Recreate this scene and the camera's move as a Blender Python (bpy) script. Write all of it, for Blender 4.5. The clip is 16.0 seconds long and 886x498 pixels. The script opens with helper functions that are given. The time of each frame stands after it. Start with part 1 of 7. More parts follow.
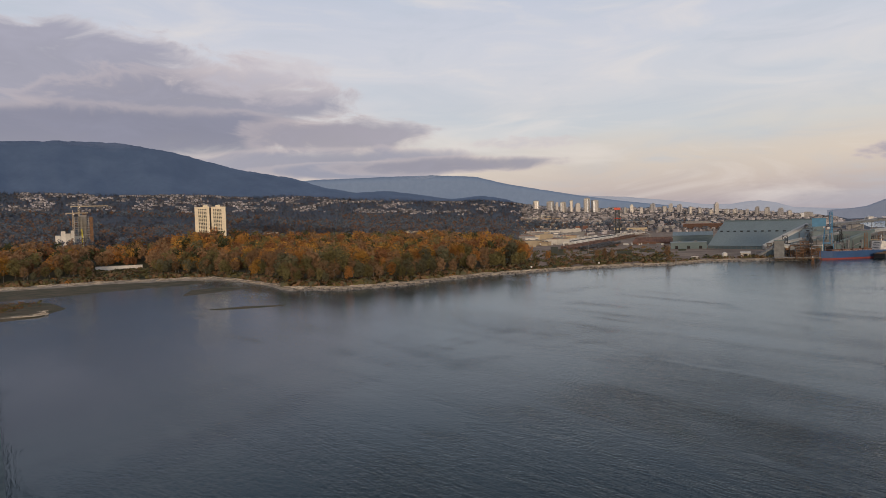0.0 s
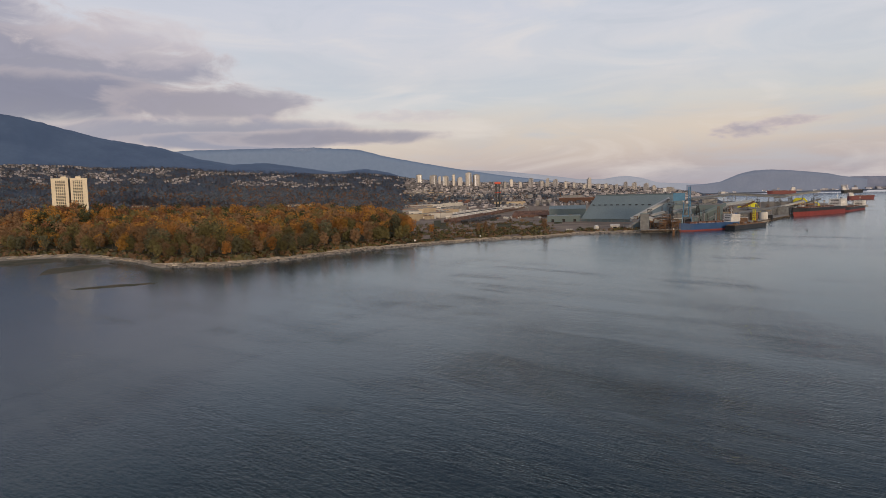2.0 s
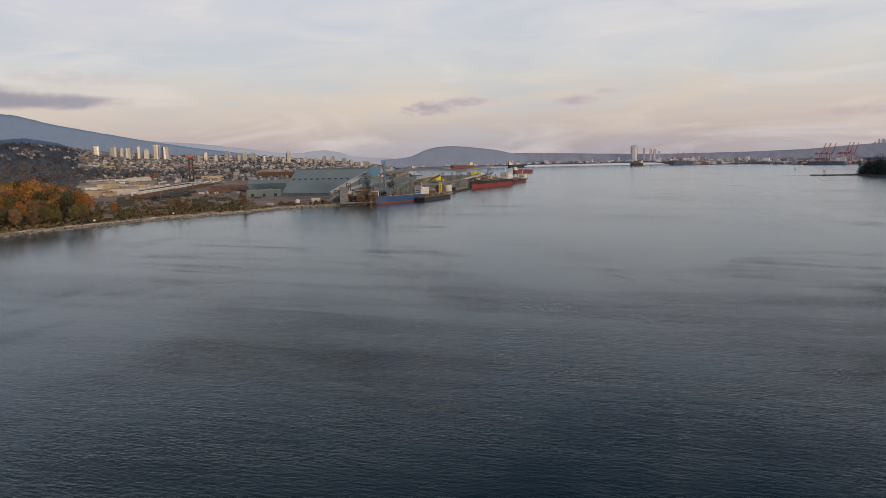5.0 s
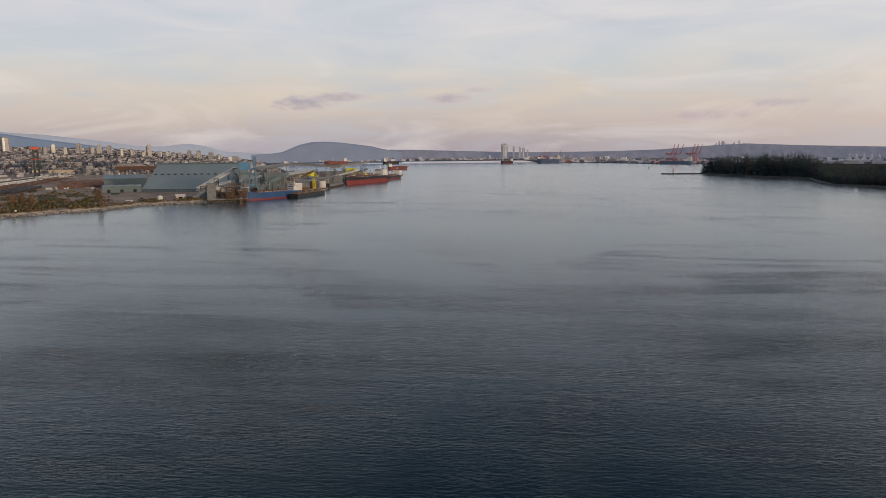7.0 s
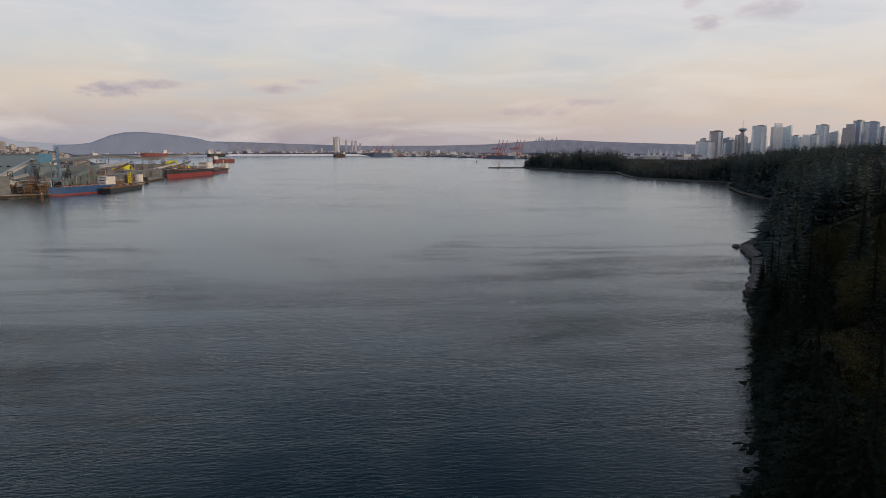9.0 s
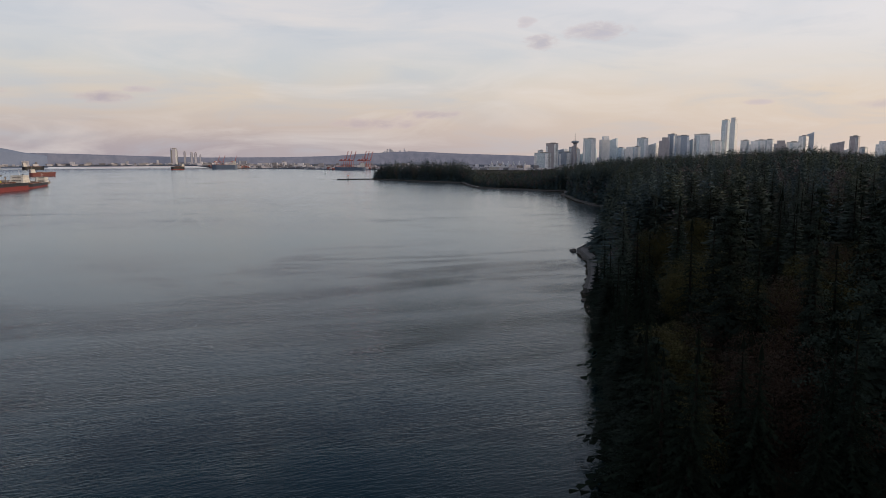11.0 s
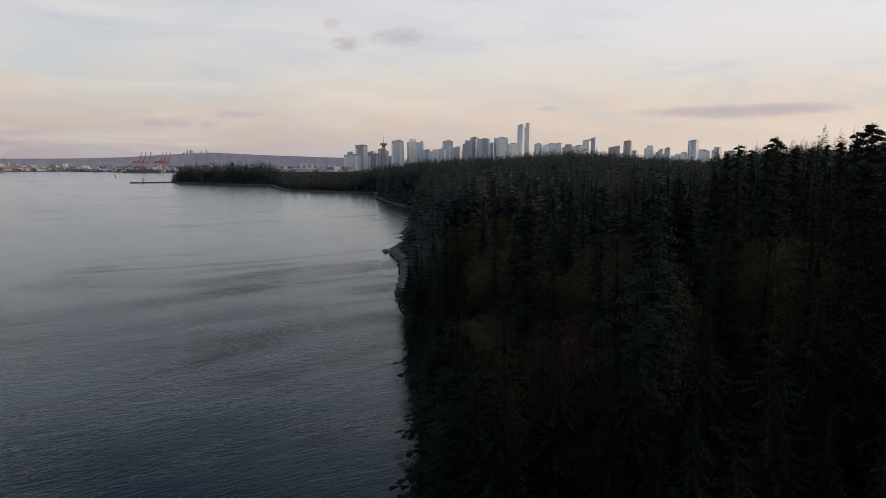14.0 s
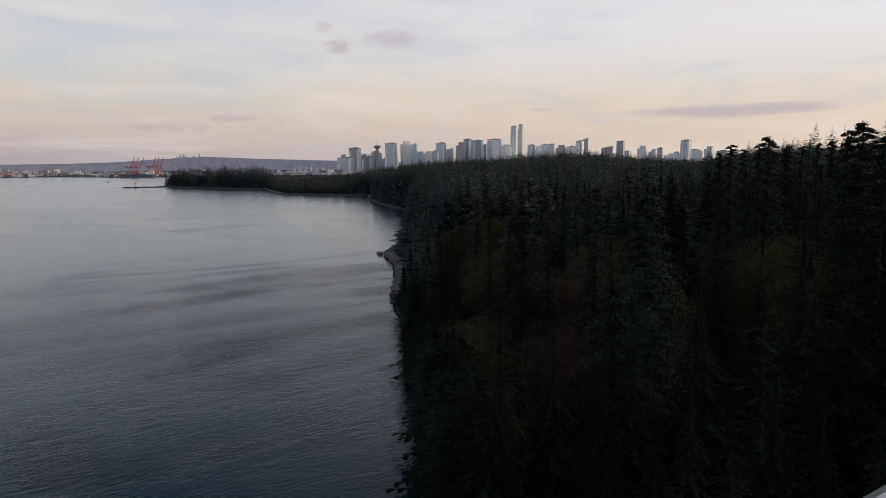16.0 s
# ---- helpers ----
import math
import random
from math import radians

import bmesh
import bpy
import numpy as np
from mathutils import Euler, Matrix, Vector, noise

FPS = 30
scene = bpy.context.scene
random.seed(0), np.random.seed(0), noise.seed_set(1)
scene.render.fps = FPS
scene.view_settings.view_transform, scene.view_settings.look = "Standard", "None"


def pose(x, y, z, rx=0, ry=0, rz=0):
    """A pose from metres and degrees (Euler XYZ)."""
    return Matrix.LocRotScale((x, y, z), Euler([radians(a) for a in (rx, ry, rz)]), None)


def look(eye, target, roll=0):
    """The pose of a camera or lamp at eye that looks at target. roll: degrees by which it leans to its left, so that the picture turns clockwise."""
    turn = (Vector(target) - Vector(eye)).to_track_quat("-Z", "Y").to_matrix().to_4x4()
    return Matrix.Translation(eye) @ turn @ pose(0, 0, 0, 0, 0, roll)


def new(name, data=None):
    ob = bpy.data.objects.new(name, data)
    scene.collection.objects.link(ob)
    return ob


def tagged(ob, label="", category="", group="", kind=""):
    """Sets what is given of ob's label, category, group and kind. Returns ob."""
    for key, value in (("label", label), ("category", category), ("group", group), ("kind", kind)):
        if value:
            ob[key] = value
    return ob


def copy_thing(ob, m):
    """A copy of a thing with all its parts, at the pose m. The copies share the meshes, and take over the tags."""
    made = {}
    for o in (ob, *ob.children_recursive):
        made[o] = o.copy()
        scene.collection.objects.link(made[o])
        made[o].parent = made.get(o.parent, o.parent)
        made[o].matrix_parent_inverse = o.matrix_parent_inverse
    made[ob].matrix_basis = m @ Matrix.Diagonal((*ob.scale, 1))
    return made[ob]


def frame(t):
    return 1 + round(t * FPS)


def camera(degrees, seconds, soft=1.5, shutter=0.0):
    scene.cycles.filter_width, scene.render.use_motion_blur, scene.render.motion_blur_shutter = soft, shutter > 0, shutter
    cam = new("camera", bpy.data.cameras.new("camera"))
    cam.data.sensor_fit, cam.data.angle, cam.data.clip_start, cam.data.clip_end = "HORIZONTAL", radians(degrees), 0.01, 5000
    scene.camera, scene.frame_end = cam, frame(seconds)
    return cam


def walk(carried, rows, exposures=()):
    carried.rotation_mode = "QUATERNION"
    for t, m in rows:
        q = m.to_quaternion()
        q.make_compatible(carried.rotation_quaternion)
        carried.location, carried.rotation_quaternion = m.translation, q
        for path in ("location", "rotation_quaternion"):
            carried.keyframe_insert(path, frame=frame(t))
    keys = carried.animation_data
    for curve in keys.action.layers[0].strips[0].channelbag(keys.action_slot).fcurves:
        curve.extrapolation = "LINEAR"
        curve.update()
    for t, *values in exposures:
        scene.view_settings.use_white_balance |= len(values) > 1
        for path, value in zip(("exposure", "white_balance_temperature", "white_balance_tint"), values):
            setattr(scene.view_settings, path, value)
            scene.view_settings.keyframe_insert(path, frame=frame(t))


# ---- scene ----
# Camera: stands at the rail of a high bridge over a harbour entrance and turns from north-east to south.
EYE = 63.0
cam = camera(66.8, 16.0, soft=0.6)
ROWS = [  # seconds, turn, tilt, lean, metres east of the rail's outer edge
    (0.0, -64.69, -2.24, -1.72, -0.008), (0.5, -67.65, -2.37, -1.56, -0.008), (1.0, -71.12, -3.01, -1.44, -0.008),
    (1.5, -72.30, -4.15, -1.80, -0.008), (2.0, -74.53, -4.76, -1.54, -0.008), (2.5, -77.33, -5.04, -1.72, -0.008),
    (3.0, -83.02, -5.81, -0.14, -0.008), (3.5, -90.12, -6.18, 0.17, -0.014), (4.0, -93.64, -6.65, -1.31, -0.017),
    (4.5, -96.44, -6.86, -1.42, -0.02), (5.0, -99.56, -7.57, -1.28, -0.025), (7.5, -113.28, -8.30, -0.51, -0.08),
    (8.0, -116.61, -8.77, -0.50, -0.095), (8.5, -119.74, -8.73, -0.45, -0.11), (9.0, -124.37, -8.65, 0.02, -0.13),
    (11.5, -139.93, -7.25, 0.26, -0.22), (12.0, -143.33, -6.78, 0.80, -0.24), (12.5, -146.69, -6.89, 0.36, -0.26),
    (13.0, -148.26, -7.71, -0.47, -0.28), (13.5, -151.38, -7.68, -0.15, -0.283), (14.0, -153.07, -7.55, 0.01, -0.285),
    (14.5, -154.20, -7.42, -0.03, -0.285), (15.0, -153.97, -7.38, -0.69, -0.296), (15.5, -153.73, -7.47, -0.64, -0.309),
    (16.0, -153.55, -7.39, -0.53, -0.309),
]
RAIL_AZ = 30.4
ACROSS = Vector((math.cos(radians(RAIL_AZ)), -math.sin(radians(RAIL_AZ)), 0))
walk(cam, [(t, pose(ACROSS.x * e, ACROSS.y * e, EYE, 90 + tilt, 0, turn) @ pose(0, 0, 0, 0, 0, lean))
           for t, turn, tilt, lean, e in ROWS],
     exposures=[(0.0, 0.0), (16.0, 0.0)])

SUN_AZ, SUN_EL = 238.0, 8.0


def lin(r, g, b):
    """Display values 0 to 255 as linear light."""
    return tuple((v / 255 / 12.92) if v <= 10 else ((v / 255 + 0.055) / 1.055) ** 2.4 for v in (r, g, b)) + (1.0,)


class Nodes:
    """Short hand for building node trees."""

    def __init__(self, tree):
        self.t = tree
        tree.nodes.clear()

    def add(self, kind):
        return self.t.nodes.new(kind)

    def put(self, socket, v):
        if isinstance(v, bpy.types.NodeSocket):
            self.t.links.new(v, socket)
        elif v is not None:
            socket.default_value = v

    def math(self, op, a, b=None, c=None, clamp=False):
        n = self.add("ShaderNodeMath")
        n.operation, n.use_clamp = op, clamp
        for s, v in zip(n.inputs, (a, b, c)):
            self.put(s, v)
        return n.outputs[0]

    def mix(self, f, a, b, blend="MIX"):
        n = self.add("ShaderNodeMix")
        n.data_type, n.blend_type = "RGBA", blend
        self.put(n.inputs[0], f), self.put(n.inputs[6], a), self.put(n.inputs[7], b)
        return n.outputs[2]

    def noise(self, vec, scale=1.0, detail=4.0, rough=0.5, distort=0.0):
        n = self.add("ShaderNodeTexNoise")
        self.put(n.inputs["Vector"], vec), self.put(n.inputs["Scale"], scale), self.put(n.inputs["Detail"], detail)
        self.put(n.inputs["Roughness"], rough), self.put(n.inputs["Distortion"], distort)
        return n.outputs[0]

    def ramp(self, f, stops, interp="LINEAR"):
        n = self.add("ShaderNodeValToRGB")
        n.color_ramp.interpolation = interp
        while len(n.color_ramp.elements) < len(stops):
            n.color_ramp.elements.new(0.5)
        for e, (p, c) in zip(n.color_ramp.elements, stops):
            e.position, e.color = p, (c if len(c) == 4 else (*c, 1))
        self.put(n.inputs[0], f)
        return n.outputs[0]

    def span(self, v, a, b, c=0.0, d=1.0):
        n = self.add("ShaderNodeMapRange")
        for s, x in zip(n.inputs, (v, a, b, c, d)):
            self.put(s, x)
        return n.outputs[0]

    def vec(self, x, y, z):
        n = self.add("ShaderNodeCombineXYZ")
        for s, v in zip(n.inputs, (x, y, z)):
            self.put(s, v)
        return n.outputs[0]

    def scaled(self, v, s):
        n = self.add("ShaderNodeMapping")
        self.put(n.inputs["Vector"], v)
        n.inputs["Scale"].default_value = s
        return n.outputs[0]


# World: a clear evening sky above a thin sheet of high cloud, with a bank over the mountains and a few low rags.
world = bpy.data.worlds.new("evening_sky")
scene.world = world
world.use_nodes = True
N = Nodes(world.node_tree)
sky = N.add("ShaderNodeTexSky")
sky.sky_type, sky.sun_disc = "NISHITA", False
sky.sun_elevation, sky.sun_rotation = radians(SUN_EL), radians(SUN_AZ)
xyz = N.add("ShaderNodeSeparateXYZ")
N.put(xyz.inputs[0], N.add("ShaderNodeTexCoord").outputs["Generated"])
X, Y, Z = xyz.outputs
A0 = radians(110)
ax = N.math("SUBTRACT", N.math("MULTIPLY", X, math.cos(A0)), N.math("MULTIPLY", Y, math.sin(A0)))
ay = N.math("ADD", N.math("MULTIPLY", X, math.sin(A0)), N.math("MULTIPLY", Y, math.cos(A0)))
AZ = N.math("MULTIPLY_ADD", N.math("ARCTAN2", ax, ay), 57.29578, 110.0)
EL = N.math("MULTIPLY", N.math("ARCSINE", Z), 57.29578)
tone = N.ramp(N.span(EL, -5.0, 95.0), [
    (0.030, lin(168, 158, 166)), (0.058, lin(177, 166, 172)), (0.076, lin(194, 180, 177)), (0.098, lin(209, 199, 191)),
    (0.120, lin(212, 210, 207)), (0.150, lin(217, 215, 217)), (0.190, lin(213, 214, 222)), (0.240, lin(198, 205, 221)),
    (0.262, lin(134, 156, 187)), (0.288, lin(76, 100, 134)), (0.370, lin(48, 74, 110)), (1.0, lin(42, 64, 100))])
warm = N.math("MULTIPLY", N.span(AZ, 118.0, 200.0), N.math("SUBTRACT", 1.0, N.span(EL, 0.0, 13.0)))
tone = N.mix(N.math("MULTIPLY", warm, 0.85), tone, lin(255, 232, 208))
white = N.math("MULTIPLY", N.span(AZ, 130.0, 185.0), N.span(EL, 3.0, 10.0))
tone = N.mix(N.math("MULTIPLY", white, 0.75), tone, lin(238, 236, 240))
cool = N.math("MULTIPLY", N.span(AZ, 110.0, 45.0), N.span(EL, 1.0, 9.0))
tone = N.mix(N.math("MULTIPLY", cool, 0.4), tone, lin(196, 199, 214))
peach = N.math("MULTIPLY", N.span(EL, 1.2, 4.5), N.span(EL, 8.5, 5.0))
veil = N.noise(N.vec(N.math("MULTIPLY", AZ, 0.035), N.math("MULTIPLY", EL, 0.16), 11.0), 1.0, 4.0, 0.5, 0.8)
tone = N.mix(N.math("MULTIPLY", peach, N.span(veil, 0.40, 0.60, 0.0, 0.55)), tone, lin(226, 208, 190))
tone = N.mix(N.span(veil, 0.50, 0.33, 0.0, 0.36), tone, lin(187, 200, 214))
streak = N.noise(N.vec(N.math("MULTIPLY", AZ, 0.075), N.math("MULTIPLY", EL, 0.34), 3.0), 1.0, 6.0, 0.56, 0.9)
tone = N.mix(N.span(streak, 0.50, 0.72, 0.0, 0.50), tone, lin(234, 225, 220))
tone = N.mix(N.span(streak, 0.47, 0.28, 0.0, 0.45), tone, lin(188, 196, 208))
glow = N.math("MULTIPLY", N.span(AZ, 195.0, 240.0), N.span(EL, 40.0, 4.0))
tone = N.mix(N.math("MULTIPLY", glow, 0.6), tone, (1.25, 0.86, 0.55, 1))
rag = N.noise(N.vec(N.math("MULTIPLY", AZ, 0.19), N.math("MULTIPLY", EL, 0.46), 7.0), 1.0, 7.0, 0.58, 0.5)
rag2 = N.noise(N.vec(N.math("MULTIPLY", AZ, 0.75), N.math("MULTIPLY", EL, 1.9), 1.0), 1.0, 6.0, 0.6, 0.4)


def cloud(az, el, waz, wel, thick, ragged, tint, under=0.35):
    """A bank or rag of cloud: an uneven patch of the sky, darker below."""
    global tone
    da = N.math("DIVIDE", N.math("SUBTRACT", AZ, az), waz)
    de = N.math("DIVIDE", N.math("SUBTRACT", EL, el), wel)
    r = N.math("ADD", N.math("MULTIPLY", da, da), N.math("MULTIPLY", de, de))
    n = N.math("MULTIPLY", N.math("SUBTRACT", rag if waz > 6 else rag2, 0.5), ragged)
    m = N.math("MULTIPLY", N.math("ADD", N.math("SUBTRACT", 1.0, r), n), thick * 0.8, clamp=True)
    m = N.math("MULTIPLY", N.math("MULTIPLY", m, m), N.math("MULTIPLY_ADD", m, -2.0, 3.0))
    pale = N.span(rag if waz > 6 else rag2, 0.35, 0.70, 0.0, under)
    rim = N.math("MULTIPLY", N.math("MULTIPLY", m, N.math("SUBTRACT", 1.0, m)), 1.5, clamp=True)
    tone = N.mix(rim, tone, lin(222, 204, 200))
    tone = N.mix(N.math("MULTIPLY", m, 0.92), tone, N.mix(pale, tint, tuple(min(1, v * 1.35) for v in tint[:3]) + (1,)))


cloud(31, 11.0, 22, 5.0, 1.9, 2.2, lin(158, 155, 170), 0.4)
cloud(45, 9.6, 14, 3.5, 1.8, 2.4, lin(152, 149, 164), 0.4)
cloud(38, 7.6, 22, 2.5, 1.6, 1.6, lin(134, 133, 151), 0.4)
cloud(56, 7.4, 8.5, 2.0, 1.4, 2.4, lin(157, 151, 163), 0.4)
cloud(56, 5.2, 15, 1.5, 1.5, 1.5, lin(152, 150, 166))
cloud(50, 12.0, 8, 2.2, 0.7, 3.0, lin(188, 184, 194))
cloud(59, 4.6, 11, 0.9, 1.8, 1.2, lin(150, 150, 167))
cloud(65, 4.85, 11.5, 0.85, 1.3, 2.2, lin(148, 144, 158))
cloud(72, 6.5, 6.0, 0.6, 0.6, 2.6, lin(190, 186, 192))
cloud(98.9, 4.25, 3.1, 0.75, 0.9, 2.2, lin(164, 156, 168))
cloud(101.6, 4.75, 3.0, 0.45, 0.9, 2.6, lin(178, 167, 174))
cloud(110.8, 4.6, 2.2, 0.58, 0.8, 2.0, lin(174, 163, 172))
cloud(113.2, 5.2, 1.4, 0.3, 0.8, 2.4, lin(188, 178, 184))
cloud(131.6, 2.85, 5.2, 0.55, 0.7, 2.4, lin(180, 166, 172))
cloud(136.2, 3.6, 3.2, 0.45, 0.7, 2.6, lin(182, 170, 176))
cloud(145.2, 9.3, 1.6, 0.7, 0.8, 2.4, lin(182, 178, 188))
cloud(149.6, 10.0, 3.0, 0.8, 0.8, 2.4, lin(186, 182, 192))
cloud(143.9, 10.9, 1.0, 0.5, 0.8, 2.4, lin(196, 192, 200))
cloud(161.8, 4.2, 1.3, 0.26, 0.9, 2.2, lin(200, 188, 190))
cloud(176.5, 3.75, 8.5, 0.62, 1.1, 2.2, lin(186, 175, 180))
clear = N.mix(1.0, sky.outputs[0], (0.10, 0.10, 0.10, 1), "MULTIPLY")
bg = N.add("ShaderNodeBackground")
N.put(bg.inputs[0], N.mix(0.94, clear, tone)), N.put(bg.inputs[1], 1.0)
N.put(N.add("ShaderNodeOutputWorld").inputs[0], bg.outputs[0])

# One low sun behind thin cloud.
lamp = bpy.data.lights.new("sun", "SUN")
lamp.energy, lamp.angle, lamp.color = 1.7, radians(9), (1.0, 0.74, 0.48)
sun = new("sun", lamp)
sun.matrix_world = look((0, 0, 500), Vector((0, 0, 500)) - 100 * Vector((
    math.sin(radians(SUN_AZ)) * math.cos(radians(SUN_EL)), math.cos(radians(SUN_AZ)) * math.cos(radians(SUN_EL)), math.sin(radians(SUN_EL)))))


# ---- materials ----
def material(name, a, b=None, scale=0.2, rough=0.7, metal=0.0, bump=0.0, grain=8.0, spread=0.0, island=0.0, emit=None, thin=0.0, gloss=0.5, veil=None):
    """A surface of two tones with stains at one scale, grain at another, and slight differences between pieces."""
    m = bpy.data.materials.new(name)
    m.use_nodes = True
    n = Nodes(m.node_tree)
    b = b or tuple(v * 0.75 for v in a)
    co = n.add("ShaderNodeTexCoord").outputs["Object"]
    big, fine = n.noise(co, scale, 3.0), n.noise(co, scale * grain, 3.0, 0.6)
    col = n.mix(n.span(big, 0.35, 0.65), (*a, 1), (*b, 1))
    col = n.mix(n.span(fine, 0.3, 0.7, 0.0, 0.35), col, (*(v * 0.6 for v in a), 1))
    val = 1.0
    if spread:
        val = n.span(n.add("ShaderNodeObjectInfo").outputs["Random"], 0, 1, 1 - spread, 1 + spread)
    if island:
        i = n.span(n.add("ShaderNodeNewGeometry").outputs["Random Per Island"], 0, 1, 1 - island, 1 + island)
        val = i if not spread else n.math("MULTIPLY", i, val)
    if spread or island:
        h = n.add("ShaderNodeHueSaturation")
        n.put(h.inputs["Color"], col), n.put(h.inputs["Value"], val)
        col = h.outputs[0]
    p = n.add("ShaderNodeBsdfPrincipled")
    n.put(p.inputs["Base Color"], col), n.put(p.inputs["Metallic"], metal), n.put(p.inputs["Specular IOR Level"], gloss)
    n.put(p.inputs["Roughness"], n.span(fine, 0.2, 0.8, max(0.03, rough - 0.12), min(1.0, rough + 0.12)))
    if bump:
        u = n.add("ShaderNodeBump")
        n.put(u.inputs["Strength"], bump), n.put(u.inputs["Distance"], 0.2), n.put(u.inputs["Height"], fine)
        n.put(p.inputs["Normal"], u.outputs[0])
    if emit:
        n.put(p.inputs["Emission Color"], (*emit, 1)), n.put(p.inputs["Emission Strength"], 1.0)
    shader = p.outputs[0]
    if thin:
        tr = n.add("ShaderNodeBsdfTranslucent")
        n.put(tr.inputs[0], col)
        mx = n.add("ShaderNodeMixShader")
        n.put(mx.inputs[0], thin), n.put(mx.inputs[1], shader), n.put(mx.inputs[2], tr.outputs[0])
        shader = mx.outputs[0]
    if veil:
        # Fades the surface to transparent past those heights, imitating cloud and haze.
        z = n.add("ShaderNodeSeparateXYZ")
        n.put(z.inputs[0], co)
        fade_z = n.math("MULTIPLY_ADD", n.math("SUBTRACT", n.noise(n.scaled(co, (0.0016, 0.0016, 0.004)), 1.0, 5.0, 0.6), 0.5), veil[2], z.outputs[2])
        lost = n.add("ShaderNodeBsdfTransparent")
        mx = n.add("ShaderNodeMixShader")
        n.put(mx.inputs[0], n.span(fade_z, veil[0], veil[1])), n.put(mx.inputs[1], shader), n.put(mx.inputs[2], lost.outputs[0])
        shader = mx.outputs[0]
    n.put(n.add("ShaderNodeOutputMaterial").inputs[0], shader)
    return m


def facade(name, wall, glass, floor=3.4, bay=3.6, band=0.5, col=0.6, rough=0.5, spread=0.15, mirror=0.0):
    """A far tower's wall: window bands between floors and piers, with panes of uneven tone."""
    m = bpy.data.materials.new(name)
    m.use_nodes = True
    n = Nodes(m.node_tree)
    s = n.add("ShaderNodeSeparateXYZ")
    n.put(s.inputs[0], n.add("ShaderNodeTexCoord").outputs["Object"])
    zf, hf = n.math("DIVIDE", s.outputs[2], floor), n.math("DIVIDE", n.math("ADD", s.outputs[0], s.outputs[1]), bay)
    win = n.math("MULTIPLY", n.math("LESS_THAN", n.math("FRACT", zf), band), n.math("LESS_THAN", n.math("FRACT", hf), col))
    cell = n.add("ShaderNodeTexWhiteNoise")
    cell.noise_dimensions = "2D"
    n.put(cell.inputs["Vector"], n.vec(n.math("FLOOR", zf), n.math("FLOOR", hf), 0.0))
    pane = n.mix(n.span(cell.outputs[0], 0, 1, 0.0, 0.7), (*glass, 1), (*(min(1, v * 2.2) for v in glass), 1))
    grime = n.noise(n.add("ShaderNodeTexCoord").outputs["Object"], 0.05, 4.0)
    body = n.mix(n.span(grime, 0.3, 0.7, 0, 0.5), (*wall, 1), (*(v * 0.8 for v in wall), 1))
    h = n.add("ShaderNodeHueSaturation")
    n.put(h.inputs["Color"], n.mix(win, body, pane))
    n.put(h.inputs["Value"], n.span(n.add("ShaderNodeObjectInfo").outputs["Random"], 0, 1, 1 - spread, 1 + spread))
    p = n.add("ShaderNodeBsdfPrincipled")
    n.put(p.inputs["Base Color"], h.outputs[0]), n.put(p.inputs["Roughness"], n.span(win, 0, 1, rough, 0.15)), n.put(p.inputs["Metallic"], n.math("MULTIPLY", win, mirror))
    n.put(n.add("ShaderNodeOutputMaterial").inputs[0], p.outputs[0])
    return m


